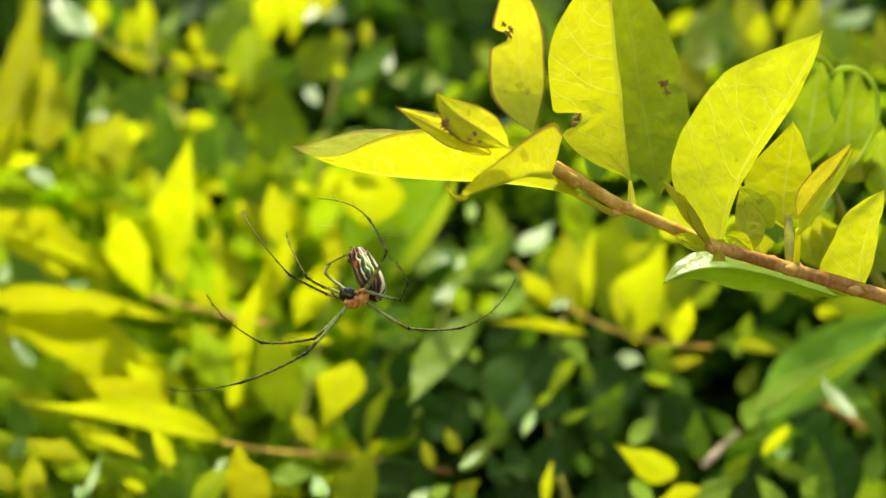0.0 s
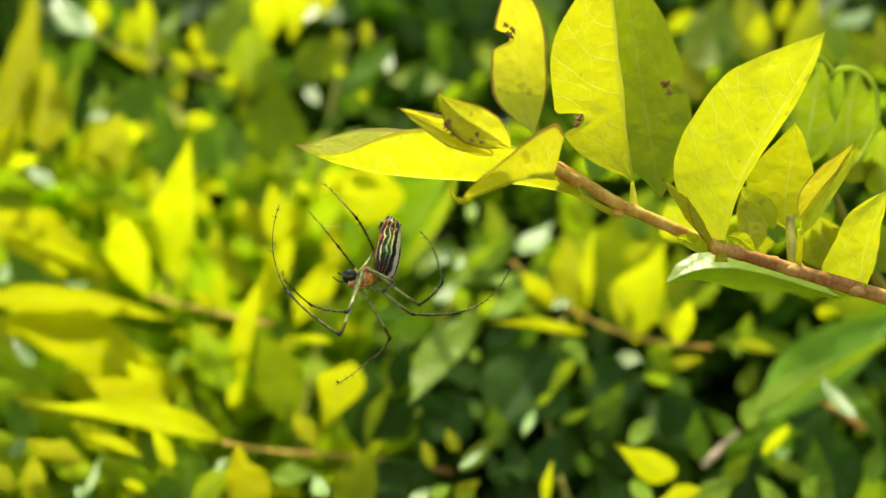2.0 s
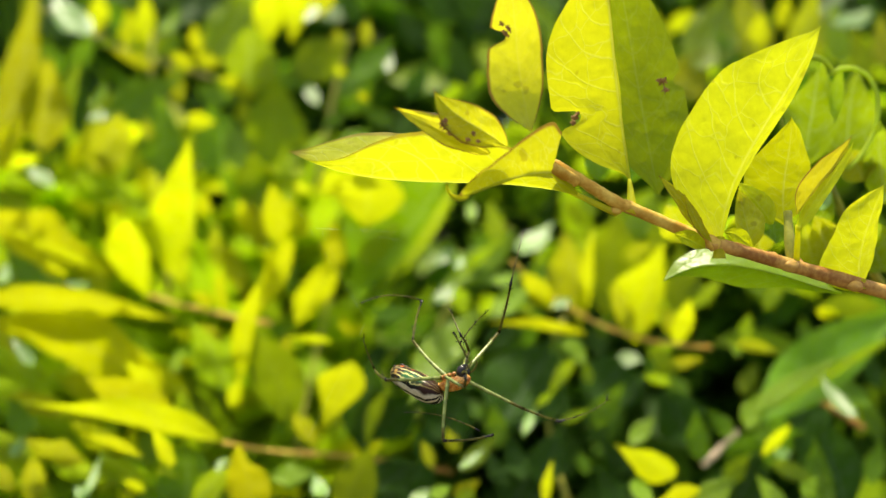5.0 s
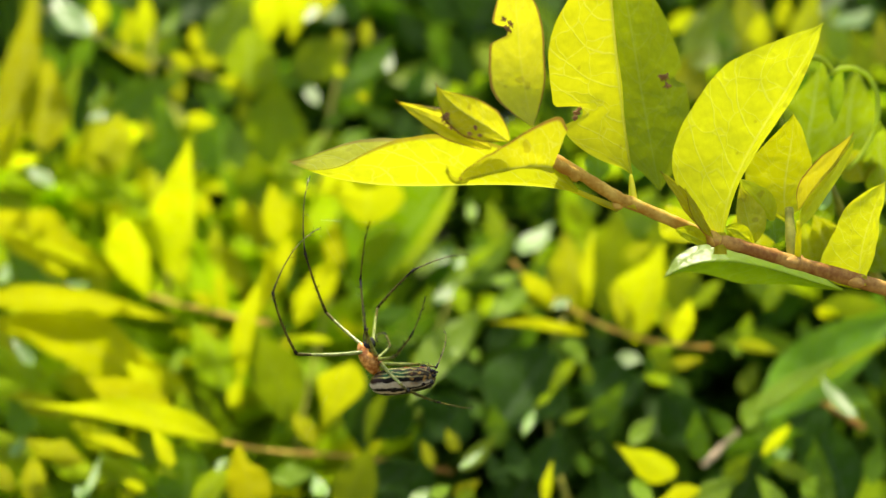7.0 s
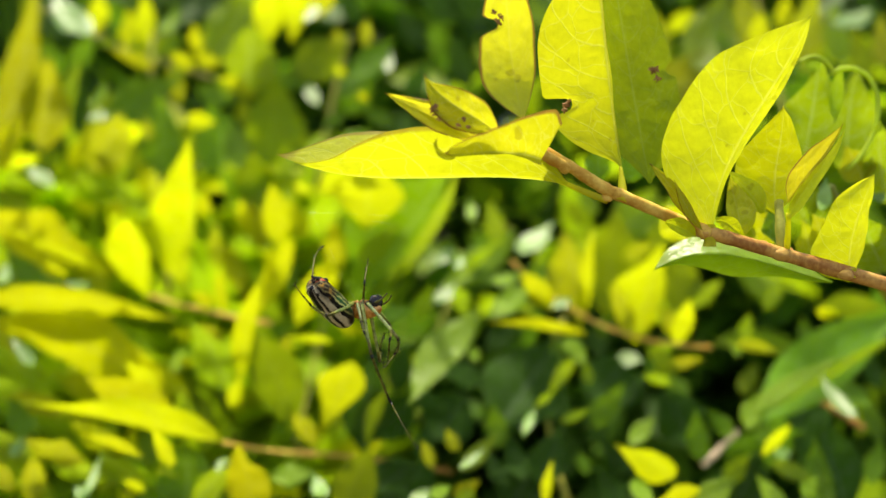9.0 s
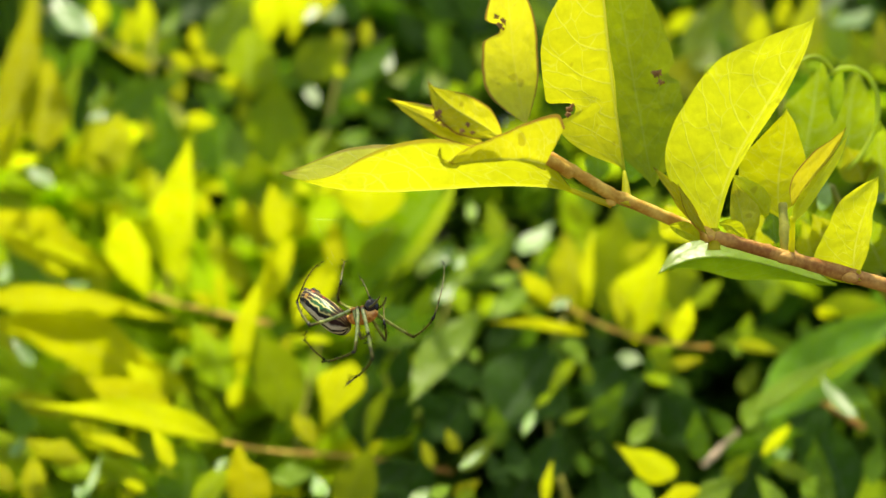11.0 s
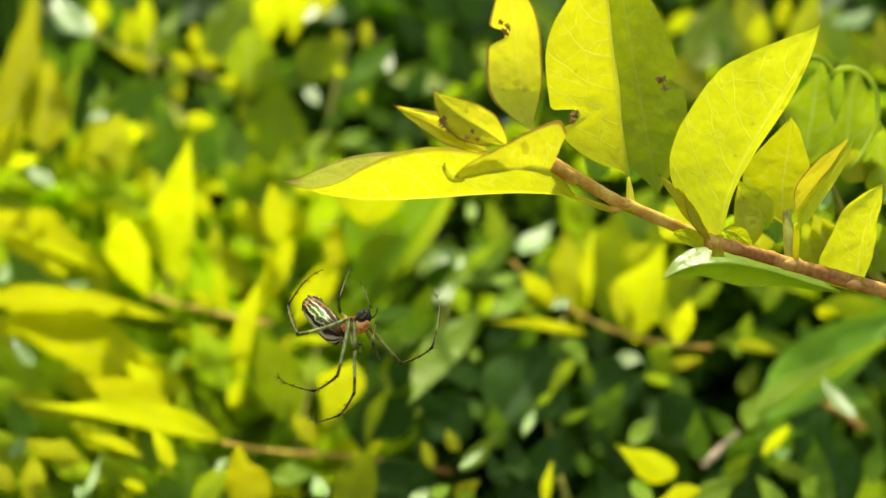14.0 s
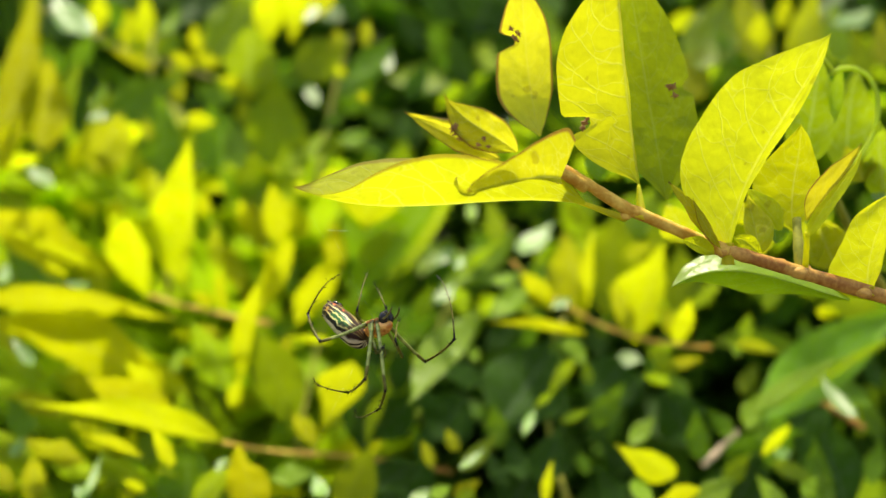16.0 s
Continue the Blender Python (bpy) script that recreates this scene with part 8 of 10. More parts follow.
    walk(left_third[2], [
        (0, joint(3.66, 0.00, 7.92, -132.3, 9.3, 140.4)),
        (0.5, joint(1.68, -0.00, 9.48, -115.0, 66.5, 137.5)),
        (0.75, joint(2.74, -0.00, 6.19, -24.0, 27.5, -162.1)),
        (1, joint(3.81, -0.00, 2.90, 17.9, -23.7, -176.7)),
        (1.167, joint(2.78, -0.00, 5.18, 62.1, 0.1, 147.0)),
        (1.333, joint(1.75, -0.00, 7.46, 92.9, 40.3, 132.0)),
        (1.5, joint(0.72, -0.00, 9.74, 174.8, 77.7, -178.3)),
        (1.667, joint(1.93, -0.00, 7.89, -102.9, 31.5, -101.0)),
        (1.833, joint(3.14, -0.00, 6.03, -91.2, -25.0, -98.5)),
        (2, joint(4.35, 0.00, 4.17, -43.4, -78.5, -139.2)),
        (2.5, joint(2.95, -0.00, 1.91, -0.5, -23.6, 179.7)),
        (3, joint(3.90, 0.00, 3.06, 60.8, -75.2, 127.5)),
        (3.5, joint(4.40, 0.00, 4.34, 46.2, -49.2, 148.4)),
        (3.667, joint(4.11, -0.00, 5.59, 114.6, -42.9, 126.3)),
        (3.833, joint(3.82, -0.00, 6.84, 168.3, -26.5, 123.8)),
        (4, joint(3.53, -0.00, 8.09, -143.7, -14.6, 136.0)),
        (4.2, joint(1.08, 0.00, 9.67, -163.1, 40.4, 124.8)),
        (5.25, joint(2.75, 0.00, 7.05, -148.5, -15.8, 139.4)),
        (6.3, joint(4.41, 0.00, 4.43, -142.0, -73.5, 145.2)),
        (6.367, joint(3.91, 0.00, 3.57, -79.2, -41.4, 128.4)),
        (6.433, joint(3.40, 0.00, 2.71, -41.2, -13.7, 149.3)),
        (6.5, joint(2.89, 0.00, 1.85, 1.5, -4.8, -178.4)),
        (6.667, joint(2.77, 0.00, 4.24, 55.2, 4.5, -170.6)),
        (6.833, joint(2.66, 0.00, 6.63, 109.7, 3.6, -158.5)),
        (7, joint(2.54, 0.00, 9.02, 163.3, -6.7, -152.1)),
        (7.25, joint(2.59, -0.00, 5.34, 95.7, -12.3, -146.5)),
        (7.5, joint(2.64, -0.00, 1.66, 27.7, -9.2, -139.1)),
        (7.75, joint(3.57, -0.00, 3.44, -14.2, 7.3, -160.9)),
        (8, joint(4.50, 0.00, 5.23, -59.1, 4.0, 171.9)),
        (8.5, joint(1.98, -0.00, 1.26, -3.8, -6.7, 172.8)),
        (8.75, joint(1.46, -0.00, 5.48, -18.6, 65.6, 163.0)),
        (9, joint(0.95, 0.00, 9.70, -178.3, 40.1, 7.1)),
        (9.2, joint(1.31, -0.00, 9.61, -174.7, 44.4, 16.1)),
        (11.3, joint(3.94, 0.00, 7.47, -119.4, 29.8, 80.9)),
        (11.5, joint(3.94, 0.00, 7.48, -119.7, 30.3, 80.4)),
        (12, joint(3.87, 0.00, 7.59, -121.3, 29.1, 80.1)),
        (12.5, joint(3.89, -0.00, 7.56, -120.7, 28.2, 80.8)),
        (13, joint(3.92, -0.00, 7.50, -119.9, 29.6, 80.7)),
        (13.5, joint(3.94, 0.00, 7.47, -119.2, 28.1, 81.7)),
        (14, joint(3.91, 0.00, 7.52, -120.2, 29.1, 80.7)),
        (14.5, joint(3.96, 0.00, 7.43, -118.8, 30.4, 80.9)),
        (15, joint(3.92, 0.00, 7.51, -120.3, 30.7, 79.9)),
        (15.5, joint(3.94, 0.00, 7.47, -119.7, 31.3, 79.9)),
        (16, joint(4.01, 0.00, 7.34, -117.5, 31.3, 81.2)),
    ])
    walk(left_fourth[0], [
        (0, joint(-0.88, 1.12, -0.64, -0.6, 39.0, -31.5)),
        (0.5, joint(-0.88, 1.12, -0.64, 0.3, 28.4, -34.3)),
        (1, joint(-0.88, 1.12, -0.64, 2.7, 15.7, -40.9)),
        (1.5, joint(-0.88, 1.12, -0.64, 4.4, 18.9, -87.4)),
        (2, joint(-0.88, 1.12, -0.64, -5.9, 20.4, -78.1)),
        (2.5, joint(-0.88, 1.12, -0.64, -7.6, 19.4, -90.6)),
        (3, joint(-0.88, 1.12, -0.64, -16.2, 28.9, -67.6)),
        (3.25, joint(-0.88, 1.12, -0.64, 28.2, 34.6, -85.5)),
        (3.5, joint(-0.88, 1.12, -0.64, 76.3, 49.4, -94.1)),
        (4, joint(-0.88, 1.12, -0.64, 53.5, 31.9, -79.5)),
        (4.2, joint(-0.88, 1.12, -0.64, 75.8, 22.6, -63.7)),
        (6.3, joint(-0.88, 1.12, -0.64, 101.7, 44.4, -78.7)),
        (6.5, joint(-0.88, 1.12, -0.64, 55.0, 45.2, -92.1)),
        (7, joint(-0.88, 1.12, -0.64, 140.8, 27.6, -26.0)),
        (7.5, joint(-0.88, 1.12, -0.64, 158.4, 68.5, -51.4)),
        (8, joint(-0.88, 1.12, -0.64, -152.8, 36.9, -47.1)),
        (8.167, joint(-0.88, 1.12, -0.64, -175.2, -4.1, -77.8)),
        (8.333, joint(-0.88, 1.12, -0.64, -176.6, -50.0, -101.0)),
        (8.5, joint(-0.88, 1.12, -0.64, -73.3, -73.9, 137.6)),
        (8.75, joint(-0.88, 1.12, -0.64, 98.9, -46.2, -71.4)),
        (9, joint(-0.88, 1.12, -0.64, 68.7, 7.2, -97.7)),
        (9.2, joint(-0.88, 1.12, -0.64, 65.6, 11.8, -93.7)),
        (11.3, joint(-0.88, 1.12, -0.64, 68.7, 32.1, -100.8)),
        (11.5, joint(-0.88, 1.12, -0.64, 69.0, 32.4, -100.9)),
        (12, joint(-0.88, 1.12, -0.64, 71.7, 31.9, -103.8)),
        (12.5, joint(-0.88, 1.12, -0.64, 72.3, 37.0, -103.5)),
        (13, joint(-0.88, 1.12, -0.64, 71.0, 34.2, -102.3)),
        (13.5, joint(-0.88, 1.12, -0.64, 72.4, 37.4, -101.5)),
        (14, joint(-0.88, 1.12, -0.64, 71.2, 37.0, -103.2)),
        (14.5, joint(-0.88, 1.12, -0.64, 69.7, 37.3, -99.8)),
        (15, joint(-0.88, 1.12, -0.64, 70.3, 33.5, -100.2)),
        (15.5, joint(-0.88, 1.12, -0.64, 69.5, 38.3, -100.0)),
        (16, joint(-0.88, 1.12, -0.64, 67.2, 38.8, -101.6)),
    ])
    walk(left_fourth[1], [
        (0, joint(0.00, 0.00, 9.00, -0.0, 35.3, 0.0)),
        (0.5, joint(0.00, 0.00, 9.00, 0.0, 34.7, 0.0)),
        (1, joint(0.00, 0.00, 9.00, 0.0, 38.6, 0.0)),
        (1.5, joint(0.00, 0.00, 9.00, 0.0, 44.6, -0.0)),
        (2, joint(0.00, 0.00, 9.00, 0.0, 45.8, 0.0)),
        (2.5, joint(0.00, 0.00, 9.00, 0.0, 45.6, 0.0)),
        (3, joint(0.00, 0.00, 9.00, -0.0, 37.4, -0.0)),
        (3.5, joint(0.00, 0.00, 9.00, -180.0, 79.4, -180.0)),
        (4, joint(0.00, 0.00, 9.00, 180.0, 69.0, 180.0)),
        (4.2, joint(0.00, 0.00, 9.00, 180.0, 68.8, 180.0)),
        (6.3, joint(0.00, 0.00, 9.00, 180.0, 84.1, -180.0)),
        (6.5, joint(0.00, 0.00, 9.00, 180.0, 58.9, -180.0)),
        (7, joint(0.00, 0.00, 9.00, 180.0, 59.4, 180.0)),
        (7.5, joint(0.00, 0.00, 9.00, 180.0, 43.6, 180.0)),
        (8, joint(0.00, 0.00, 9.00, -180.0, 83.9, 180.0)),
        (8.5, joint(0.00, 0.00, 9.00, 180.0, 21.3, 180.0)),
        (9, joint(0.00, 0.00, 9.00, -180.0, 41.2, 180.0)),
        (9.2, joint(0.00, 0.00, 9.00, -180.0, 45.0, -180.0)),
        (11.3, joint(0.00, 0.00, 9.00, -180.0, 57.4, -180.0)),
        (11.5, joint(0.00, 0.00, 9.00, 180.0, 60.8, -180.0)),
        (12, joint(0.00, 0.00, 9.00, 180.0, 57.8, 180.0)),
        (12.5, joint(0.00, 0.00, 9.00, -180.0, 58.7, -180.0)),
        (13, joint(0.00, 0.00, 9.00, 180.0, 57.5, 180.0)),
        (13.5, joint(0.00, 0.00, 9.00, -180.0, 57.3, 180.0)),
        (14, joint(0.00, 0.00, 9.00, 180.0, 57.3, 180.0)),
        (14.5, joint(0.00, 0.00, 9.00, 180.0, 60.9, 180.0)),
        (15, joint(0.00, 0.00, 9.00, -180.0, 59.1, -180.0)),
        (15.5, joint(0.00, 0.00, 9.00, -180.0, 60.9, 180.0)),
        (16, joint(0.00, 0.00, 9.00, 180.0, 59.2, -180.0)),
    ])
    walk(left_fourth[2], [
        (0, joint(4.41, 0.00, 15.22, -12.1, 76.7, -15.7)),
        (0.5, joint(4.34, -0.00, 15.27, -60.5, 73.6, -81.0)),
        (1, joint(4.76, 0.00, 14.96, -84.0, 78.5, -98.6)),
        (1.25, joint(5.06, 0.00, 14.70, 121.7, 72.8, 145.0)),
        (1.5, joint(5.36, 0.00, 14.43, 90.0, 48.5, 153.7)),
        (2, joint(5.47, 0.00, 14.32, 55.8, 72.8, 68.8)),
        (2.5, joint(5.46, -0.00, 14.34, 69.7, 65.7, 92.0)),
        (3, joint(4.64, 0.00, 15.06, 45.3, 76.7, 57.1)),
        (3.167, joint(5.59, 0.00, 12.57, -123.6, 61.6, -146.2)),
        (3.333, joint(6.55, 0.00, 10.08, -101.8, 22.9, -165.5)),
        (3.5, joint(7.50, 0.00, 7.59, -70.9, -5.6, 164.5)),
        (4, joint(7.12, -0.00, 6.26, -87.9, -23.7, 145.5)),
        (4.2, joint(7.12, -0.00, 6.24, -57.9, 7.8, 131.0)),
        (6.3, joint(7.59, -0.00, 8.21, -57.3, 6.9, 160.4)),
        (6.5, joint(6.53, 0.00, 5.05, -72.4, -26.4, 152.1)),
        (7, joint(6.57, 0.00, 5.12, -44.9, 2.2, 141.8)),
        (7.5, joint(5.27, 0.00, 3.47, -40.2, -35.1, 165.2)),
        (8, joint(7.59, -0.00, 8.18, -34.4, -5.1, 179.3)),
        (8.25, joint(5.18, -0.00, 5.04, -5.1, -2.8, -147.1)),
        (8.5, joint(2.78, -0.00, 1.89, 21.1, -16.8, -116.0)),
        (8.75, joint(3.90, -0.00, 2.57, -1.5, 0.1, -164.7)),
        (9, joint(5.03, -0.00, 3.26, -28.9, -6.3, 144.8)),
        (9.2, joint(5.40, -0.00, 3.60, -30.9, -4.2, 145.9)),
        (11.3, joint(6.43, 0.00, 4.89, -81.6, -34.1, 141.0)),
        (11.5, joint(6.66, -0.00, 5.28, -87.4, -33.3, 143.3)),
        (12, joint(6.46, -0.00, 4.93, -83.2, -34.2, 143.3)),
        (12.5, joint(6.52, 0.00, 5.04, -80.2, -31.2, 143.2)),
        (13, joint(6.44, -0.00, 4.90, -79.7, -32.6, 141.9)),
        (13.5, joint(6.43, 0.00, 4.88, -79.0, -32.5, 141.2)),
        (14, joint(6.43, -0.00, 4.88, -80.8, -33.3, 143.0)),
        (14.5, joint(6.67, -0.00, 5.29, -84.5, -31.0, 144.5)),
        (15, joint(6.55, -0.00, 5.08, -85.4, -33.6, 144.7)),
        (15.5, joint(6.67, -0.00, 5.28, -88.3, -32.8, 146.7)),
        (16, joint(6.56, 0.00, 5.10, -83.0, -32.2, 144.1)),
    ])
    walk(right_first[0], [
        (0, joint(0.88, 3.21, -0.56, 44.6, 39.0, -166.4)),
        (0.5, joint(0.88, 3.21, -0.56, 55.2, 42.1, -161.5)),
        (0.75, joint(0.88, 3.21, -0.56, 0.5, 57.9, 124.5)),
        (1, joint(0.88, 3.21, -0.56, -37.3, 31.0, 66.3)),
        (1.5, joint(0.88, 3.21, -0.56, -59.7, 39.7, 52.3)),
        (2, joint(0.88, 3.21, -0.56, 34.1, 39.0, 134.5)),
        (2.5, joint(0.88, 3.21, -0.56, -23.2, 16.2, 69.6)),
        (3, joint(0.88, 3.21, -0.56, -89.5, 46.9, 47.0)),
        (3.167, joint(0.88, 3.21, -0.56, -13.7, 71.1, 73.4)),
        (3.333, joint(0.88, 3.21, -0.56, 89.4, 56.2, 128.5)),
        (3.5, joint(0.88, 3.21, -0.56, 135.8, 29.7, 119.5)),
        (4, joint(0.88, 3.21, -0.56, 91.0, -0.7, 114.1)),
        (4.2, joint(0.88, 3.21, -0.56, 146.9, 34.2, 154.6)),
        (6.3, joint(0.88, 3.21, -0.56, 108.1, 2.6, 92.4)),
        (6.5, joint(0.88, 3.21, -0.56, 141.0, 51.0, 113.0)),
        (6.75, joint(0.88, 3.21, -0.56, 40.3, 52.7, 58.9)),
        (7, joint(0.88, 3.21, -0.56, -21.7, 20.5, 51.0)),
        (7.25, joint(0.88, 3.21, -0.56, 20.4, 15.6, 64.1)),
        (7.5, joint(0.88, 3.21, -0.56, 59.4, 3.8, 70.4)),
        (7.667, joint(0.88, 3.21, -0.56, 22.3, 15.1, 30.8)),
        (7.833, joint(0.88, 3.21, -0.56, -13.3, 0.1, -7.3)),
        (8, joint(0.88, 3.21, -0.56, -36.0, -31.6, -34.1)),
        (8.25, joint(0.88, 3.21, -0.56, 10.7, -39.6, -106.7)),
        (8.5, joint(0.88, 3.21, -0.56, 35.9, -8.5, -161.9)),
        (8.75, joint(0.88, 3.21, -0.56, 34.7, -41.6, 161.4)),
        (9, joint(0.88, 3.21, -0.56, 78.3, -63.0, 88.4)),
        (9.2, joint(0.88, 3.21, -0.56, 72.3, -65.9, 93.3)),
        (11.3, joint(0.88, 3.21, -0.56, 73.9, -0.5, 86.9)),
        (11.5, joint(0.88, 3.21, -0.56, 75.6, 2.8, 81.7)),
        (12, joint(0.88, 3.21, -0.56, 72.3, 7.5, 82.4)),
        (12.5, joint(0.88, 3.21, -0.56, 51.4, -16.5, 93.1)),
        (13, joint(0.88, 3.21, -0.56, 58.1, -17.5, 92.3)),
        (13.5, joint(0.88, 3.21, -0.56, 59.1, -13.0, 88.4)),
        (14, joint(0.88, 3.21, -0.56, 55.6, -11.7, 87.9)),
        (14.5, joint(0.88, 3.21, -0.56, 63.3, -5.4, 77.9)),
        (15, joint(0.88, 3.21, -0.56, 61.8, -8.1, 77.7)),
        (15.5, joint(0.88, 3.21, -0.56, 58.1, -10.1, 81.4)),
        (16, joint(0.88, 3.21, -0.56, 59.5, -11.7, 85.4)),
    ])
    walk(right_first[1], [
        (0, joint(0.00, 0.00, 10.61, 0.0, 31.3, 0.0)),
        (0.5, joint(0.00, 0.00, 10.61, 0.0, 45.1, 0.0)),
        (1, joint(0.00, 0.00, 10.61, -180.0, 81.3, 180.0)),
        (1.5, joint(0.00, 0.00, 10.61, -0.0, 81.7, -0.0)),
        (2, joint(0.00, 0.00, 10.61, 180.0, 57.9, 180.0)),
        (2.5, joint(0.00, 0.00, 10.61, 180.0, 85.3, -180.0)),
        (3, joint(0.00, 0.00, 10.61, 0.0, 83.0, 0.0)),
        (3.5, joint(0.00, 0.00, 10.61, 180.0, 85.5, -180.0)),
        (4, joint(0.00, 0.00, 10.61, -180.0, 73.7, -180.0)),
        (4.2, joint(0.00, 0.00, 10.61, -180.0, 86.6, -180.0)),
        (6.3, joint(0.00, 0.00, 10.61, -0.0, 89.5, -0.0)),
        (6.5, joint(0.00, 0.00, 10.61, 180.0, 45.0, 180.0)),
        (7, joint(0.00, 0.00, 10.61, -0.0, 72.9, 0.0)),
        (7.5, joint(0.00, 0.00, 10.61, -180.0, 65.4, -180.0)),
        (8, joint(0.00, 0.00, 10.61, 180.0, 59.4, 180.0)),
        (8.5, joint(0.00, 0.00, 10.61, -180.0, 46.0, -180.0)),
        (9, joint(0.00, 0.00, 10.61, 180.0, 29.9, 180.0)),
        (9.2, joint(0.00, 0.00, 10.61, 180.0, 28.2, 180.0)),
        (11.3, joint(0.00, 0.00, 10.61, 180.0, 54.9, 180.0)),
        (11.5, joint(0.00, 0.00, 10.61, -180.0, 56.2, 180.0)),
        (12, joint(0.00, 0.00, 10.61, -180.0, 58.5, -180.0)),
        (12.5, joint(0.00, 0.00, 10.61, -180.0, 71.8, -180.0)),
        (13, joint(0.00, 0.00, 10.61, -180.0, 59.9, -180.0)),
        (13.5, joint(0.00, 0.00, 10.61, 180.0, 60.7, 180.0)),
        (14, joint(0.00, 0.00, 10.61, 180.0, 60.8, 180.0)),
        (14.5, joint(0.00, 0.00, 10.61, 180.0, 58.1, 180.0)),
        (15, joint(0.00, 0.00, 10.61, 180.0, 55.0, 180.0)),
        (15.5, joint(0.00, 0.00, 10.61, 180.0, 56.1, -180.0)),
        (16, joint(0.00, 0.00, 10.61, -180.0, 57.6, -180.0)),
    ])
    walk(right_first[2], [
        (0, joint(5.43, 0.00, 19.53, -53.3, 52.3, -159.2)),
        (0.5, joint(7.40, 0.00, 17.98, -91.6, 45.4, 167.2)),
        (0.75, joint(8.86, -0.00, 13.50, -142.4, 3.3, 157.8)),
        (1, joint(10.32, -0.00, 9.02, 163.9, -30.1, -173.9)),
        (1.5, joint(10.34, -0.00, 12.10, 128.5, 17.8, 168.3)),
        (2, joint(8.85, 0.00, 5.06, -162.0, 15.4, -163.8)),
        (2.5, joint(10.41, 0.00, 9.75, 139.2, -2.8, 178.3)),
        (3, joint(10.37, -0.00, 11.88, 122.0, 7.8, 178.7)),
        (3.25, joint(10.39, -0.00, 10.83, 48.9, 8.2, 176.3)),
        (3.5, joint(10.41, 0.00, 9.78, -23.9, 6.1, 175.3)),
        (4, joint(10.03, 0.00, 7.68, -69.2, 0.0, 129.7)),
        (4.2, joint(10.43, -0.00, 9.98, -53.8, 0.9, 174.1)),
        (6.3, joint(10.44, 0.00, 10.70, -3.6, 3.4, 179.8)),
        (6.5, joint(7.39, -0.00, 3.22, 4.3, -21.8, -177.6)),
        (6.75, joint(8.68, 0.00, 8.45, 65.1, -2.6, 164.6)),
        (7, joint(9.98, 0.00, 13.68, 123.4, 22.2, 172.3)),
        (7.167, joint(9.82, 0.00, 11.21, 177.9, 6.2, -175.0)),
        (7.333, joint(9.66, 0.00, 8.74, -130.5, -13.2, 179.8)),
        (7.5, joint(9.50, 0.00, 6.26, -73.5, -20.4, 160.1)),
        (7.75, joint(9.24, 0.00, 5.77, -16.5, 5.8, -177.6)),
        (8, joint(8.99, 0.00, 5.28, 45.0, -0.3, -144.0)),
        (8.167, joint(8.49, 0.00, 4.64, 80.9, -34.1, -120.5)),
        (8.333, joint(8.00, 0.00, 3.99, 134.7, -73.9, -132.7)),
        (8.5, joint(7.51, -0.00, 3.35, -85.9, -55.6, 126.2)),
        (8.667, joint(6.74, -0.00, 2.75, -57.5, -22.5, 143.6)),
        (8.833, joint(5.98, 0.00, 2.15, -23.8, -1.0, 172.7)),
        (9, joint(5.21, 0.00, 1.55, 15.4, -1.1, -151.8)),
        (9.2, joint(4.94, 0.00, 1.40, 17.5, 11.3, -141.5)),
        (10.25, joint(6.74, 0.00, 3.00, -33.7, 5.3, 173.9)),
        (11.3, joint(8.55, 0.00, 4.60, -71.5, -30.4, 146.2)),
        (11.5, joint(8.68, -0.00, 4.80, -60.4, -20.3, 140.6)),
        (12, joint(8.91, 0.00, 5.15, -76.1, -28.6, 154.7)),
        (12.5, joint(9.92, 0.00, 7.34, -60.0, 5.6, 136.4)),
        (13, joint(9.04, -0.00, 5.37, -75.9, -27.8, 137.4)),
        (13.5, joint(9.10, -0.00, 5.49, -86.0, -32.1, 145.2)),
        (14, joint(9.12, 0.00, 5.51, -78.0, -27.6, 142.0)),
        (14.5, joint(8.87, 0.00, 5.09, -85.2, -33.2, 150.8)),
        (15, joint(8.55, -0.00, 4.61, -86.0, -37.4, 149.0)),
        (15.5, joint(8.67, 0.00, 4.78, -89.9, -38.1, 148.8)),
        (16, joint(8.81, 0.00, 5.00, -92.3, -37.6, 149.3)),
    ])
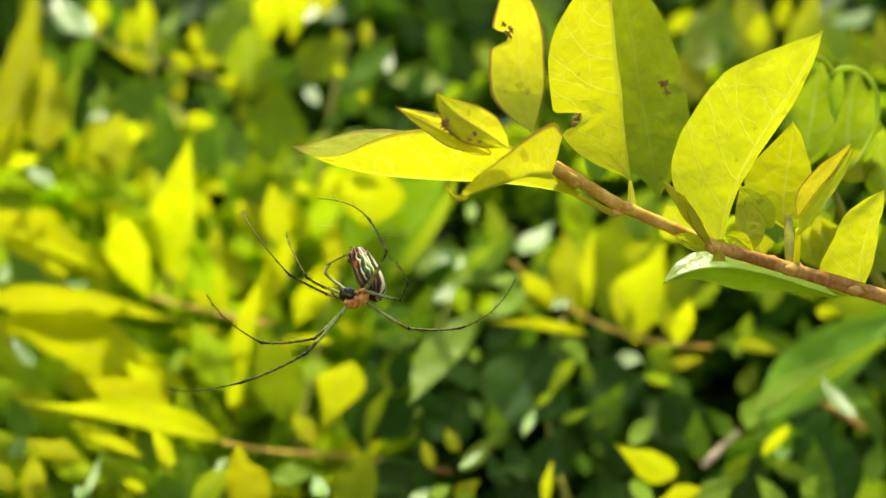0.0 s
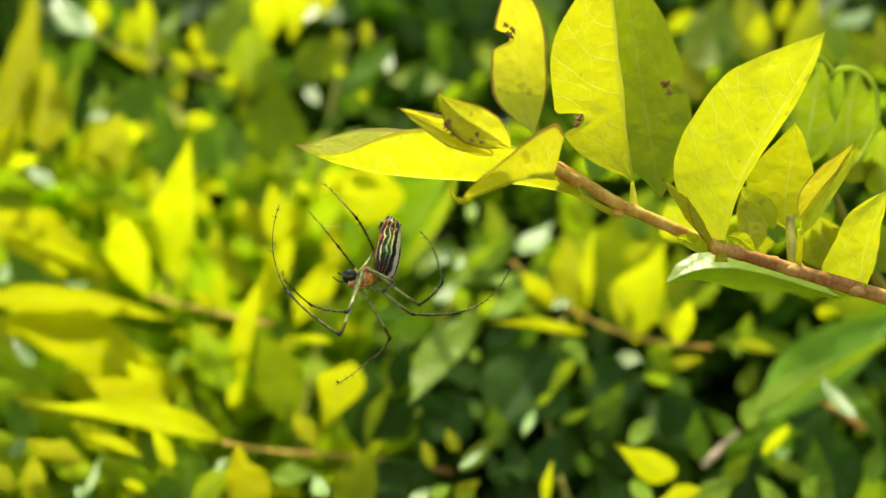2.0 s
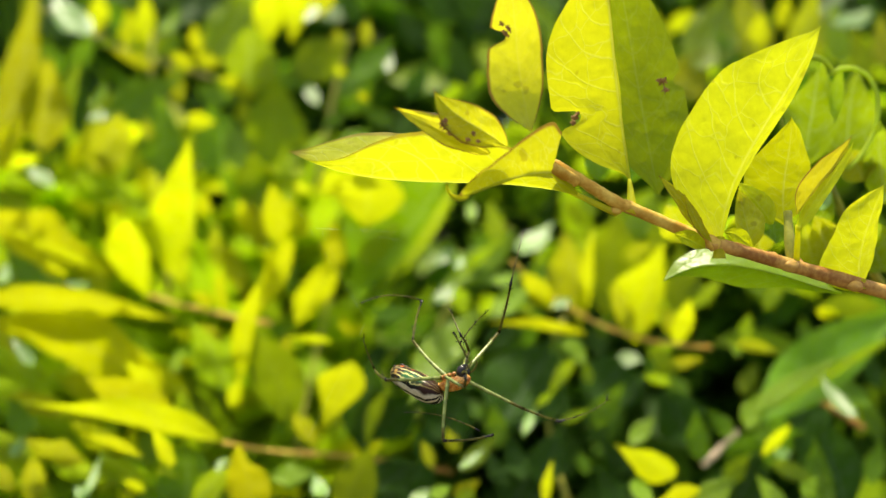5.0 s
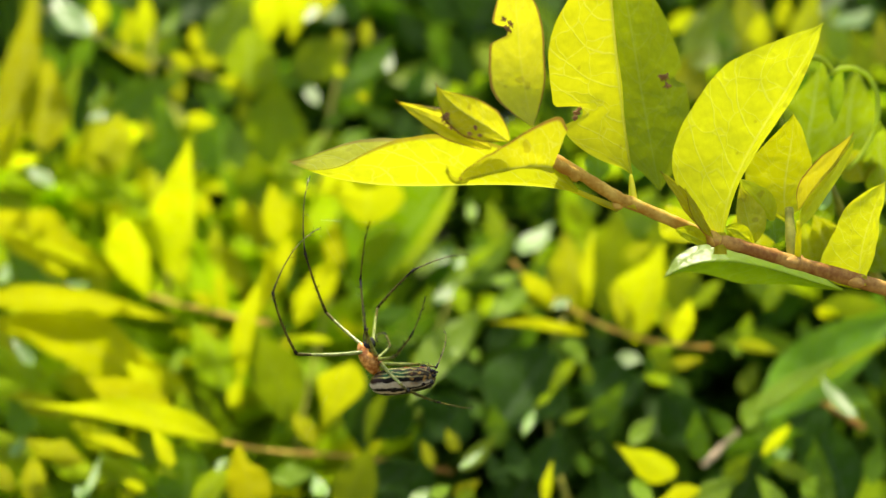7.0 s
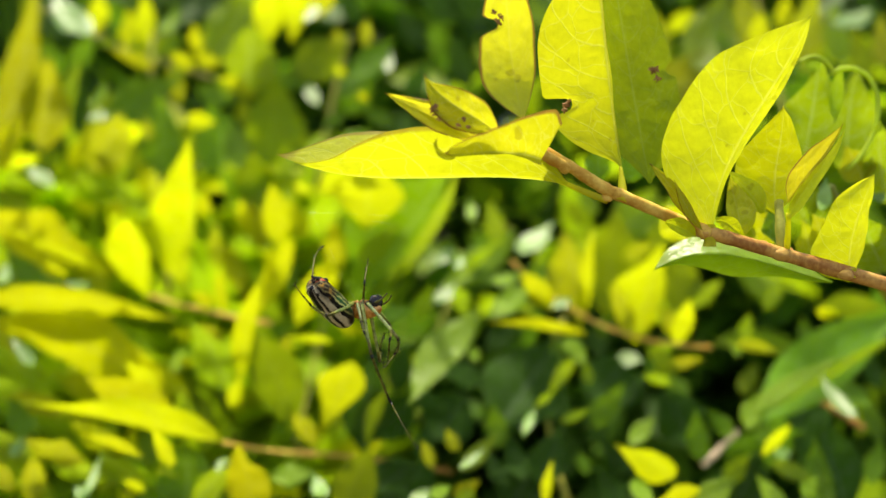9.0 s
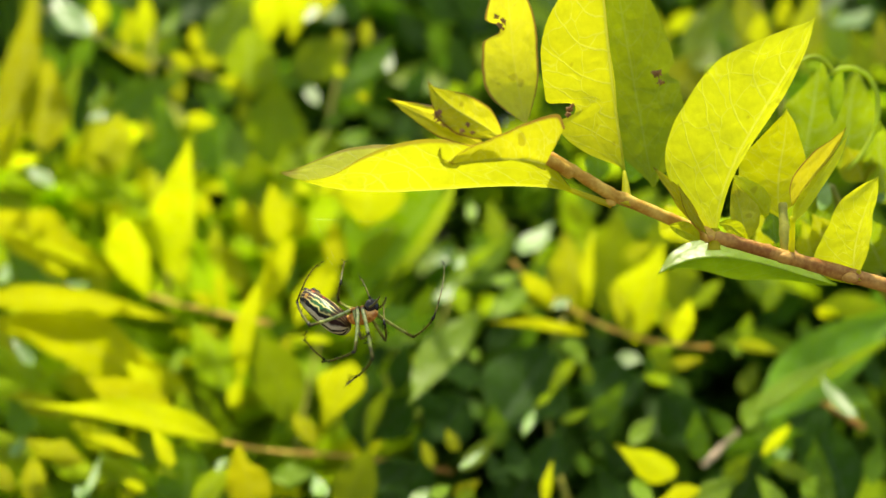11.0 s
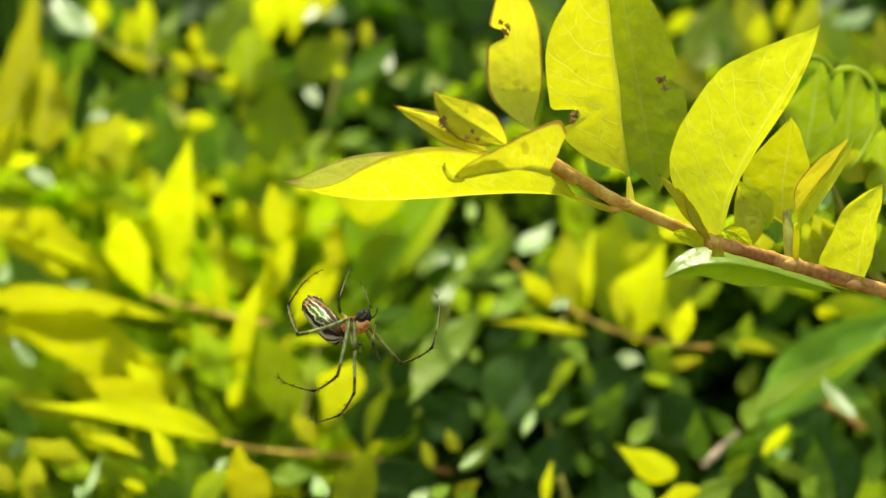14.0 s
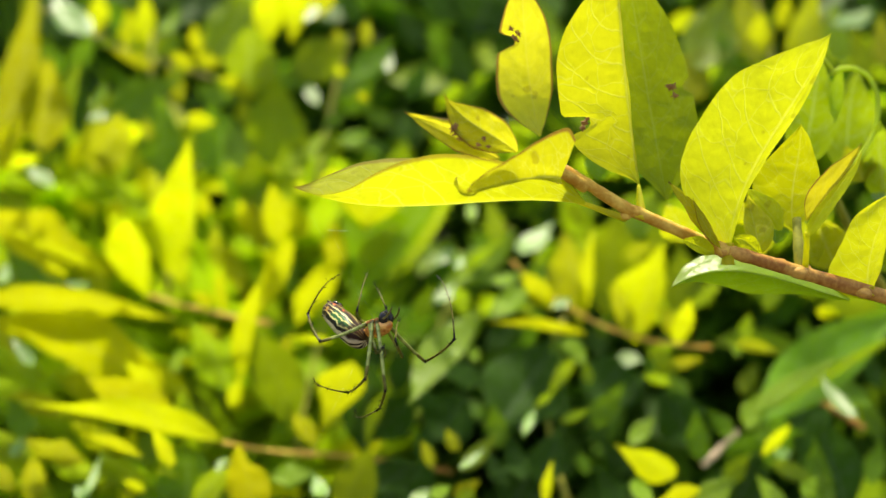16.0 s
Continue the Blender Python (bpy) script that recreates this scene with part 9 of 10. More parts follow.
    walk(right_second[0], [
        (0, joint(1.12, 2.57, -0.64, 52.6, 35.5, -157.2)),
        (0.25, joint(1.12, 2.57, -0.64, -3.0, 66.7, 132.4)),
        (0.5, joint(1.12, 2.57, -0.64, -64.7, 38.1, 56.1)),
        (0.75, joint(1.12, 2.57, -0.64, 22.5, 61.0, 142.0)),
        (1, joint(1.12, 2.57, -0.64, 69.8, 16.1, -172.1)),
        (1.25, joint(1.12, 2.57, -0.64, 22.3, 60.2, 136.9)),
        (1.5, joint(1.12, 2.57, -0.64, -58.9, 35.4, 52.4)),
        (1.75, joint(1.12, 2.57, -0.64, 11.9, 47.9, 117.8)),
        (2, joint(1.12, 2.57, -0.64, 57.4, 11.5, 157.0)),
        (2.25, joint(1.12, 2.57, -0.64, 22.3, 26.3, 123.6)),
        (2.5, joint(1.12, 2.57, -0.64, -16.0, 18.7, 86.7)),
        (2.75, joint(1.12, 2.57, -0.64, 12.1, 60.3, 119.0)),
        (3, joint(1.12, 2.57, -0.64, 107.2, 55.7, -142.3)),
        (3.167, joint(1.12, 2.57, -0.64, 122.2, 44.2, 179.9)),
        (3.333, joint(1.12, 2.57, -0.64, 141.9, 40.9, 144.0)),
        (3.5, joint(1.12, 2.57, -0.64, 160.9, 46.8, 107.9)),
        (4, joint(1.12, 2.57, -0.64, 149.3, 46.0, 129.5)),
        (4.2, joint(1.12, 2.57, -0.64, 129.4, 46.2, 119.9)),
        (6.3, joint(1.12, 2.57, -0.64, -155.8, 57.2, 164.2)),
        (6.4, joint(1.12, 2.57, -0.64, 133.8, 38.1, 116.4)),
        (6.5, joint(1.12, 2.57, -0.64, 98.1, 2.0, 111.2)),
        (7, joint(1.12, 2.57, -0.64, 82.6, 25.5, 112.9)),
        (7.5, joint(1.12, 2.57, -0.64, 65.5, -26.0, 63.6)),
        (8, joint(1.12, 2.57, -0.64, 25.5, -45.2, 70.5)),
        (8.25, joint(1.12, 2.57, -0.64, 35.4, 11.5, 112.7)),
        (8.5, joint(1.12, 2.57, -0.64, 93.1, 36.7, -176.0)),
        (8.75, joint(1.12, 2.57, -0.64, 31.6, 77.9, 68.7)),
        (9, joint(1.12, 2.57, -0.64, -12.1, 33.4, -29.7)),
        (9.067, joint(1.12, 2.57, -0.64, 31.2, 23.2, 37.7)),
        (9.133, joint(1.12, 2.57, -0.64, 43.5, -14.1, 84.7)),
        (9.2, joint(1.12, 2.57, -0.64, 17.9, -46.9, 144.3)),
        (11.3, joint(1.12, 2.57, -0.64, 62.4, -38.7, 85.9)),
        (11.5, joint(1.12, 2.57, -0.64, 50.9, -41.5, 93.7)),
        (12, joint(1.12, 2.57, -0.64, 47.6, -40.2, 97.8)),
        (12.5, joint(1.12, 2.57, -0.64, 31.8, -47.6, 112.0)),
        (13, joint(1.12, 2.57, -0.64, 41.8, -40.7, 107.3)),
        (13.5, joint(1.12, 2.57, -0.64, 44.5, -49.5, 99.9)),
        (14, joint(1.12, 2.57, -0.64, 31.7, -47.2, 112.7)),
        (14.5, joint(1.12, 2.57, -0.64, 45.9, -47.9, 98.4)),
        (15, joint(1.12, 2.57, -0.64, 38.4, -54.2, 103.1)),
        (15.5, joint(1.12, 2.57, -0.64, 33.5, -55.5, 107.0)),
        (16, joint(1.12, 2.57, -0.64, 39.9, -54.3, 104.8)),
    ])
    walk(right_second[1], [
        (0, joint(0.00, 0.00, 9.00, 0.0, 51.7, 0.0)),
        (0.5, joint(0.00, 0.00, 9.00, 0.0, 81.8, 0.0)),
        (1, joint(0.00, 0.00, 9.00, 0.0, 77.6, -0.0)),
        (1.5, joint(0.00, 0.00, 9.00, 0.0, 77.5, -0.0)),
        (2, joint(0.00, 0.00, 9.00, -180.0, 57.3, 180.0)),
        (2.5, joint(0.00, 0.00, 9.00, -180.0, 88.0, -180.0)),
        (3, joint(0.00, 0.00, 9.00, 180.0, 84.8, 180.0)),
        (3.5, joint(0.00, 0.00, 9.00, 180.0, 50.2, -180.0)),
        (4, joint(0.00, 0.00, 9.00, 180.0, 54.0, -180.0)),
        (4.2, joint(0.00, 0.00, 9.00, -180.0, 42.7, -180.0)),
        (6.3, joint(0.00, 0.00, 9.00, 180.0, 34.6, 180.0)),
        (6.5, joint(0.00, 0.00, 9.00, -180.0, 82.5, -180.0)),
        (7, joint(0.00, 0.00, 9.00, -180.0, 75.4, 180.0)),
        (7.5, joint(0.00, 0.00, 9.00, 180.0, 29.9, 180.0)),
        (8, joint(0.00, 0.00, 9.00, -180.0, 49.0, -180.0)),
        (8.5, joint(0.00, 0.00, 9.00, 180.0, 43.1, 180.0)),
        (9, joint(0.00, 0.00, 9.00, -0.0, 75.3, -0.0)),
        (9.2, joint(0.00, 0.00, 9.00, 180.0, 47.4, 180.0)),
        (11.3, joint(0.00, 0.00, 9.00, 180.0, 20.9, -180.0)),
        (11.5, joint(0.00, 0.00, 9.00, 180.0, 25.7, 180.0)),
        (12, joint(0.00, 0.00, 9.00, 180.0, 26.5, 180.0)),
        (12.5, joint(0.00, 0.00, 9.00, 180.0, 27.1, 180.0)),
        (13, joint(0.00, 0.00, 9.00, -180.0, 31.3, -180.0)),
        (13.5, joint(0.00, 0.00, 9.00, 180.0, 22.2, 180.0)),
        (14, joint(0.00, 0.00, 9.00, 180.0, 28.3, -180.0)),
        (14.5, joint(0.00, 0.00, 9.00, -180.0, 24.3, 180.0)),
        (15, joint(0.00, 0.00, 9.00, -180.0, 20.9, 180.0)),
        (15.5, joint(0.00, 0.00, 9.00, 180.0, 22.2, 180.0)),
        (16, joint(0.00, 0.00, 9.00, 180.0, 23.1, 180.0)),
    ])
    walk(right_second[2], [
        (0, joint(7.06, -0.00, 14.57, -90.0, 38.8, -168.9)),
        (0.25, joint(7.98, -0.00, 12.43, -161.1, 8.2, 179.0)),
        (0.5, joint(8.91, -0.00, 10.29, 131.6, -13.4, -156.6)),
        (0.667, joint(8.87, -0.00, 10.50, -168.3, -17.6, -177.0)),
        (0.833, joint(8.83, -0.00, 10.71, -111.2, -2.9, 168.9)),
        (1, joint(8.79, -0.00, 10.93, -56.0, 16.8, 173.4)),
        (1.167, joint(8.79, -0.00, 10.94, -112.2, 13.0, 173.4)),
        (1.333, joint(8.79, -0.00, 10.94, -167.7, 10.9, 176.6)),
        (1.5, joint(8.78, 0.00, 10.95, 136.8, 12.3, -179.8)),
        (1.667, joint(8.38, 0.00, 8.68, -172.5, -8.1, -176.5)),
        (1.833, joint(7.98, 0.00, 6.41, -118.0, -23.2, 168.8)),
        (2, joint(7.58, 0.00, 4.14, -59.4, -19.6, 146.9)),
        (2.25, joint(8.28, 0.00, 6.41, -129.9, -28.4, 167.7)),
        (2.5, joint(8.99, 0.00, 8.69, 162.3, -13.6, -176.3)),
        (2.75, joint(8.98, 0.00, 8.44, -146.6, -11.6, 177.5)),
        (3, joint(8.96, 0.00, 8.19, -96.5, -5.7, 175.2)),
        (3.25, joint(7.94, 0.00, 5.71, -37.6, -25.0, -170.7)),
        (3.5, joint(6.92, 0.00, 3.24, 33.4, -45.5, 175.2)),
        (4, joint(7.28, 0.00, 3.71, -11.6, -6.8, 172.9)),
        (4.2, joint(6.11, 0.00, 2.39, -21.9, -9.9, 158.7)),
        (6.3, joint(5.11, 0.00, 1.59, -10.4, -2.0, 165.0)),
        (6.5, joint(8.92, -0.00, 7.83, -23.6, -9.6, -179.1)),
        (7, joint(8.71, 0.00, 6.73, -17.2, -14.5, 180.0)),
        (7.25, joint(6.60, 0.00, 3.96, -32.8, -23.8, 138.8)),
        (7.5, joint(4.48, 0.00, 1.20, -38.3, -40.6, 95.5)),
        (8, joint(6.79, -0.00, 3.09, -71.6, -38.5, 136.6)),
        (8.5, joint(6.15, -0.00, 2.43, -45.6, -18.9, 119.6)),
        (8.75, joint(7.43, -0.00, 6.86, -100.5, -59.6, 134.3)),
        (9, joint(8.70, 0.00, 11.29, 147.8, -51.1, -148.6)),
        (9.2, joint(6.62, 0.00, 2.91, -19.3, -56.8, 26.0)),
        (11.3, joint(3.21, -0.00, 0.59, -20.5, -43.1, 58.2)),
        (11.5, joint(3.91, 0.00, 0.89, -23.3, -48.4, 52.2)),
        (12, joint(4.01, 0.00, 0.94, -22.7, -50.4, 48.5)),
        (12.5, joint(4.10, 0.00, 0.99, -15.4, -54.7, 30.4)),
        (13, joint(4.67, 0.00, 1.31, -27.6, -54.1, 50.7)),
        (13.5, joint(3.40, 0.00, 0.67, -15.2, -49.2, 36.9)),
        (14, joint(4.27, 0.00, 1.08, -17.7, -55.4, 33.7)),
        (14.5, joint(3.71, 0.00, 0.80, -19.4, -49.4, 44.3)),
        (15, joint(3.21, -0.00, 0.59, -12.6, -48.6, 31.9)),
        (15.5, joint(3.40, -0.00, 0.67, -12.4, -50.0, 29.5)),
        (16, joint(3.53, 0.00, 0.72, -16.2, -49.5, 38.0)),
    ])
    walk(right_third[0], [
        (0, joint(1.12, 1.85, -0.64, 51.2, 32.7, 34.1)),
        (0.5, joint(1.12, 1.85, -0.64, 40.6, 32.6, 21.8)),
        (1, joint(1.12, 1.85, -0.64, 28.2, 20.9, 9.3)),
        (1.5, joint(1.12, 1.85, -0.64, 38.9, -5.8, 72.7)),
        (2, joint(1.12, 1.85, -0.64, 42.0, 5.0, 78.5)),
        (2.5, joint(1.12, 1.85, -0.64, 44.4, 5.4, 72.0)),
        (2.75, joint(1.12, 1.85, -0.64, 39.5, -50.8, 124.7)),
        (3, joint(1.12, 1.85, -0.64, -51.2, -46.0, -110.5)),
        (3.25, joint(1.12, 1.85, -0.64, -101.3, -11.3, -66.1)),
        (3.5, joint(1.12, 1.85, -0.64, -125.4, 38.7, -54.7)),
        (3.75, joint(1.12, 1.85, -0.64, -167.6, 7.3, -16.1)),
        (4, joint(1.12, 1.85, -0.64, 142.6, 12.5, 31.2)),
        (4.067, joint(1.12, 1.85, -0.64, 140.4, 44.7, 77.4)),
        (4.133, joint(1.12, 1.85, -0.64, -171.4, 60.6, 164.2)),
        (4.2, joint(1.12, 1.85, -0.64, -141.6, 34.6, -125.7)),
        (5.25, joint(1.12, 1.85, -0.64, 167.4, 57.8, 166.9)),
        (6.3, joint(1.12, 1.85, -0.64, 119.3, 32.7, 102.2)),
        (6.4, joint(1.12, 1.85, -0.64, -165.8, 77.9, -162.5)),
        (6.5, joint(1.12, 1.85, -0.64, -102.5, 30.3, -78.6)),
        (6.75, joint(1.12, 1.85, -0.64, -129.0, 78.9, -123.1)),
        (7, joint(1.12, 1.85, -0.64, 110.6, 46.4, 99.6)),
        (7.25, joint(1.12, 1.85, -0.64, 124.1, 17.2, 60.2)),
        (7.5, joint(1.12, 1.85, -0.64, 152.2, 2.3, 18.3)),
        (7.75, joint(1.12, 1.85, -0.64, 101.9, -14.4, 35.2)),
        (8, joint(1.12, 1.85, -0.64, 48.0, -11.3, 59.3)),
        (8.5, joint(1.12, 1.85, -0.64, 97.1, 15.7, 57.4)),
        (8.75, joint(1.12, 1.85, -0.64, 111.3, 50.8, 77.2)),
        (9, joint(1.12, 1.85, -0.64, -178.4, 68.6, 152.1)),
        (9.2, joint(1.12, 1.85, -0.64, -169.2, 69.9, 159.2)),
        (11.3, joint(1.12, 1.85, -0.64, 119.3, 50.2, 81.5)),
        (11.5, joint(1.12, 1.85, -0.64, 140.8, 66.2, 97.6)),
        (12, joint(1.12, 1.85, -0.64, 102.6, 31.0, 62.8)),
        (12.5, joint(1.12, 1.85, -0.64, 103.6, 36.5, 64.1)),
        (13, joint(1.12, 1.85, -0.64, 120.9, 49.1, 84.3)),
        (13.5, joint(1.12, 1.85, -0.64, 105.6, 33.1, 65.6)),
        (14, joint(1.12, 1.85, -0.64, 110.9, 39.1, 73.3)),
        (14.5, joint(1.12, 1.85, -0.64, 126.3, 53.0, 85.9)),
        (15, joint(1.12, 1.85, -0.64, 128.5, 57.4, 87.8)),
        (15.5, joint(1.12, 1.85, -0.64, 130.1, 57.3, 88.1)),
        (16, joint(1.12, 1.85, -0.64, 130.3, 52.3, 92.5)),
    ])
    walk(right_third[1], [
        (0, joint(0.00, 0.00, 5.30, 0.0, 84.0, 0.0)),
        (0.5, joint(0.00, 0.00, 5.30, -0.0, 76.5, -0.0)),
        (1, joint(0.00, 0.00, 5.30, -0.0, 75.8, 0.0)),
        (1.5, joint(0.00, 0.00, 5.30, 0.0, 81.5, -0.0)),
        (2, joint(0.00, 0.00, 5.30, 0.0, 70.6, 0.0)),
        (2.5, joint(0.00, 0.00, 5.30, -0.0, 66.5, -0.0)),
        (3, joint(0.00, 0.00, 5.30, -180.0, 57.6, -180.0)),
        (3.5, joint(0.00, 0.00, 5.30, 0.0, 73.0, -0.0)),
        (4, joint(0.00, 0.00, 5.30, 0.0, 15.0, -0.0)),
        (4.2, joint(0.00, 0.00, 5.30, -0.0, 29.9, -0.0)),
        (5.25, joint(0.00, 0.00, 5.30, -0.0, 86.7, -0.0)),
        (6.3, joint(0.00, 0.00, 5.30, 180.0, 36.6, -180.0)),
        (6.4, joint(0.00, 0.00, 5.30, -180.0, 83.7, -180.0)),
        (6.5, joint(0.00, 0.00, 5.30, 0.0, 49.1, 0.0)),
        (7, joint(0.00, 0.00, 5.30, -0.0, 39.4, 0.0)),
        (7.5, joint(0.00, 0.00, 5.30, -0.0, 33.1, 0.0)),
        (8, joint(0.00, 0.00, 5.30, 180.0, 77.5, 180.0)),
        (8.5, joint(0.00, 0.00, 5.30, 0.0, 87.4, 0.0)),
        (9, joint(0.00, 0.00, 5.30, -180.0, 42.3, -180.0)),
        (9.2, joint(0.00, 0.00, 5.30, -180.0, 38.5, -180.0)),
        (11.3, joint(0.00, 0.00, 5.30, -180.0, 22.6, 180.0)),
        (11.5, joint(0.00, 0.00, 5.30, 180.0, 22.2, 180.0)),
        (12, joint(0.00, 0.00, 5.30, 180.0, 21.6, 180.0)),
        (12.5, joint(0.00, 0.00, 5.30, 180.0, 19.3, 180.0)),
        (13, joint(0.00, 0.00, 5.30, 180.0, 29.8, 180.0)),
        (13.5, joint(0.00, 0.00, 5.30, 180.0, 18.9, 180.0)),
        (14, joint(0.00, 0.00, 5.30, -180.0, 29.0, -180.0)),
        (14.5, joint(0.00, 0.00, 5.30, -180.0, 27.1, 180.0)),
        (15, joint(0.00, 0.00, 5.30, -180.0, 26.6, 180.0)),
        (15.5, joint(0.00, 0.00, 5.30, 180.0, 26.0, 180.0)),
        (16, joint(0.00, 0.00, 5.30, 180.0, 27.2, 180.0)),
    ])
    walk(right_third[2], [
        (0, joint(4.47, 0.00, 5.77, -126.6, -6.6, 163.2)),
        (0.5, joint(4.37, -0.00, 6.36, -128.9, 2.0, 165.1)),
        (1, joint(4.36, -0.00, 6.41, -125.3, 8.2, 171.1)),
        (1.25, joint(4.41, -0.00, 6.19, -167.0, -10.8, 178.5)),
        (1.5, joint(4.45, 0.00, 5.97, 146.4, -19.4, -162.3)),
        (2, joint(4.24, 0.00, 6.80, 155.2, -24.7, -160.7)),
        (2.5, joint(4.13, 0.00, 7.10, 156.9, -25.5, -160.2)),
        (2.75, joint(3.96, 0.00, 5.00, -132.5, -52.3, 151.4)),
        (3, joint(3.80, 0.00, 2.89, -63.9, -23.9, 105.1)),
        (3.167, joint(3.97, -0.00, 4.14, -111.7, -62.6, 134.4)),
        (3.333, joint(4.13, -0.00, 5.38, 150.6, -50.3, -144.3)),
        (3.5, joint(4.30, -0.00, 6.62, 118.8, -7.8, -133.8)),
        (3.667, joint(3.26, -0.00, 7.63, 163.2, -8.4, 180.0)),
        (3.833, joint(2.21, 0.00, 8.64, -163.5, 20.9, 144.1)),
        (4, joint(1.17, 0.00, 9.65, -145.3, 63.0, 117.5)),
        (4.1, joint(1.71, 0.00, 9.42, 173.2, 51.8, 152.5)),
        (4.2, joint(2.24, 0.00, 9.20, 131.6, 56.4, -171.1)),
        (4.9, joint(2.39, -0.00, 6.70, 36.3, 55.2, 116.0)),
        (5.6, joint(2.54, -0.00, 4.19, -6.3, 18.1, 100.0)),
        (6.3, joint(2.68, -0.00, 1.69, -38.9, -19.1, 111.8)),
        (6.367, joint(2.92, -0.00, 3.88, -86.1, -55.4, 136.8)),
        (6.433, joint(3.16, -0.00, 6.06, -174.6, -49.2, -154.0)),
        (6.5, joint(3.40, -0.00, 8.25, 146.4, -10.2, -139.0)),
        (6.75, joint(3.13, 0.00, 8.51, 176.0, 27.6, -162.3)),
        (7, joint(2.85, 0.00, 8.78, -151.5, 71.6, -163.5)),
        (7.167, joint(2.72, 0.00, 8.88, -167.2, 68.0, 131.2)),
        (7.333, joint(2.59, 0.00, 8.98, -166.8, 61.5, 80.9)),
        (7.5, joint(2.46, 0.00, 9.07, -157.4, 57.2, 38.3)),
        (7.75, joint(3.42, -0.00, 6.70, -81.7, 37.8, 146.5)),
        (8, joint(4.39, -0.00, 4.33, -86.4, -13.7, -166.7)),
        (8.5, joint(4.49, -0.00, 5.51, -101.1, -10.5, 127.4)),
        (8.75, joint(3.76, -0.00, 3.74, -46.8, -2.4, 158.2)),
        (9, joint(3.03, 0.00, 1.98, 5.4, -22.6, -176.6)),
        (9.2, joint(2.80, 0.00, 1.78, 7.0, -29.7, -175.8)),
        (11.3, joint(1.73, -0.00, 1.15, -17.8, -27.1, 145.6)),
        (11.5, joint(1.70, -0.00, 1.14, -10.3, -27.9, 161.8)),
        (12, joint(1.66, 0.00, 1.12, -28.0, -44.4, 136.7)),
        (12.5, joint(1.48, 0.00, 1.06, -25.5, -48.4, 140.9)),
        (13, joint(2.23, 0.00, 1.40, -23.8, -27.1, 149.0)),
        (13.5, joint(1.46, 0.00, 1.05, -21.4, -40.0, 135.7)),
        (14, joint(2.18, -0.00, 1.37, -27.3, -29.6, 142.7)),
        (14.5, joint(2.05, 0.00, 1.30, -20.1, -29.9, 152.9)),
        (15, joint(2.01, -0.00, 1.28, -19.2, -27.6, 151.5)),
        (15.5, joint(1.97, 0.00, 1.26, -17.4, -26.3, 153.0)),
        (16, joint(2.06, -0.00, 1.30, -18.9, -25.5, 151.9)),
    ])
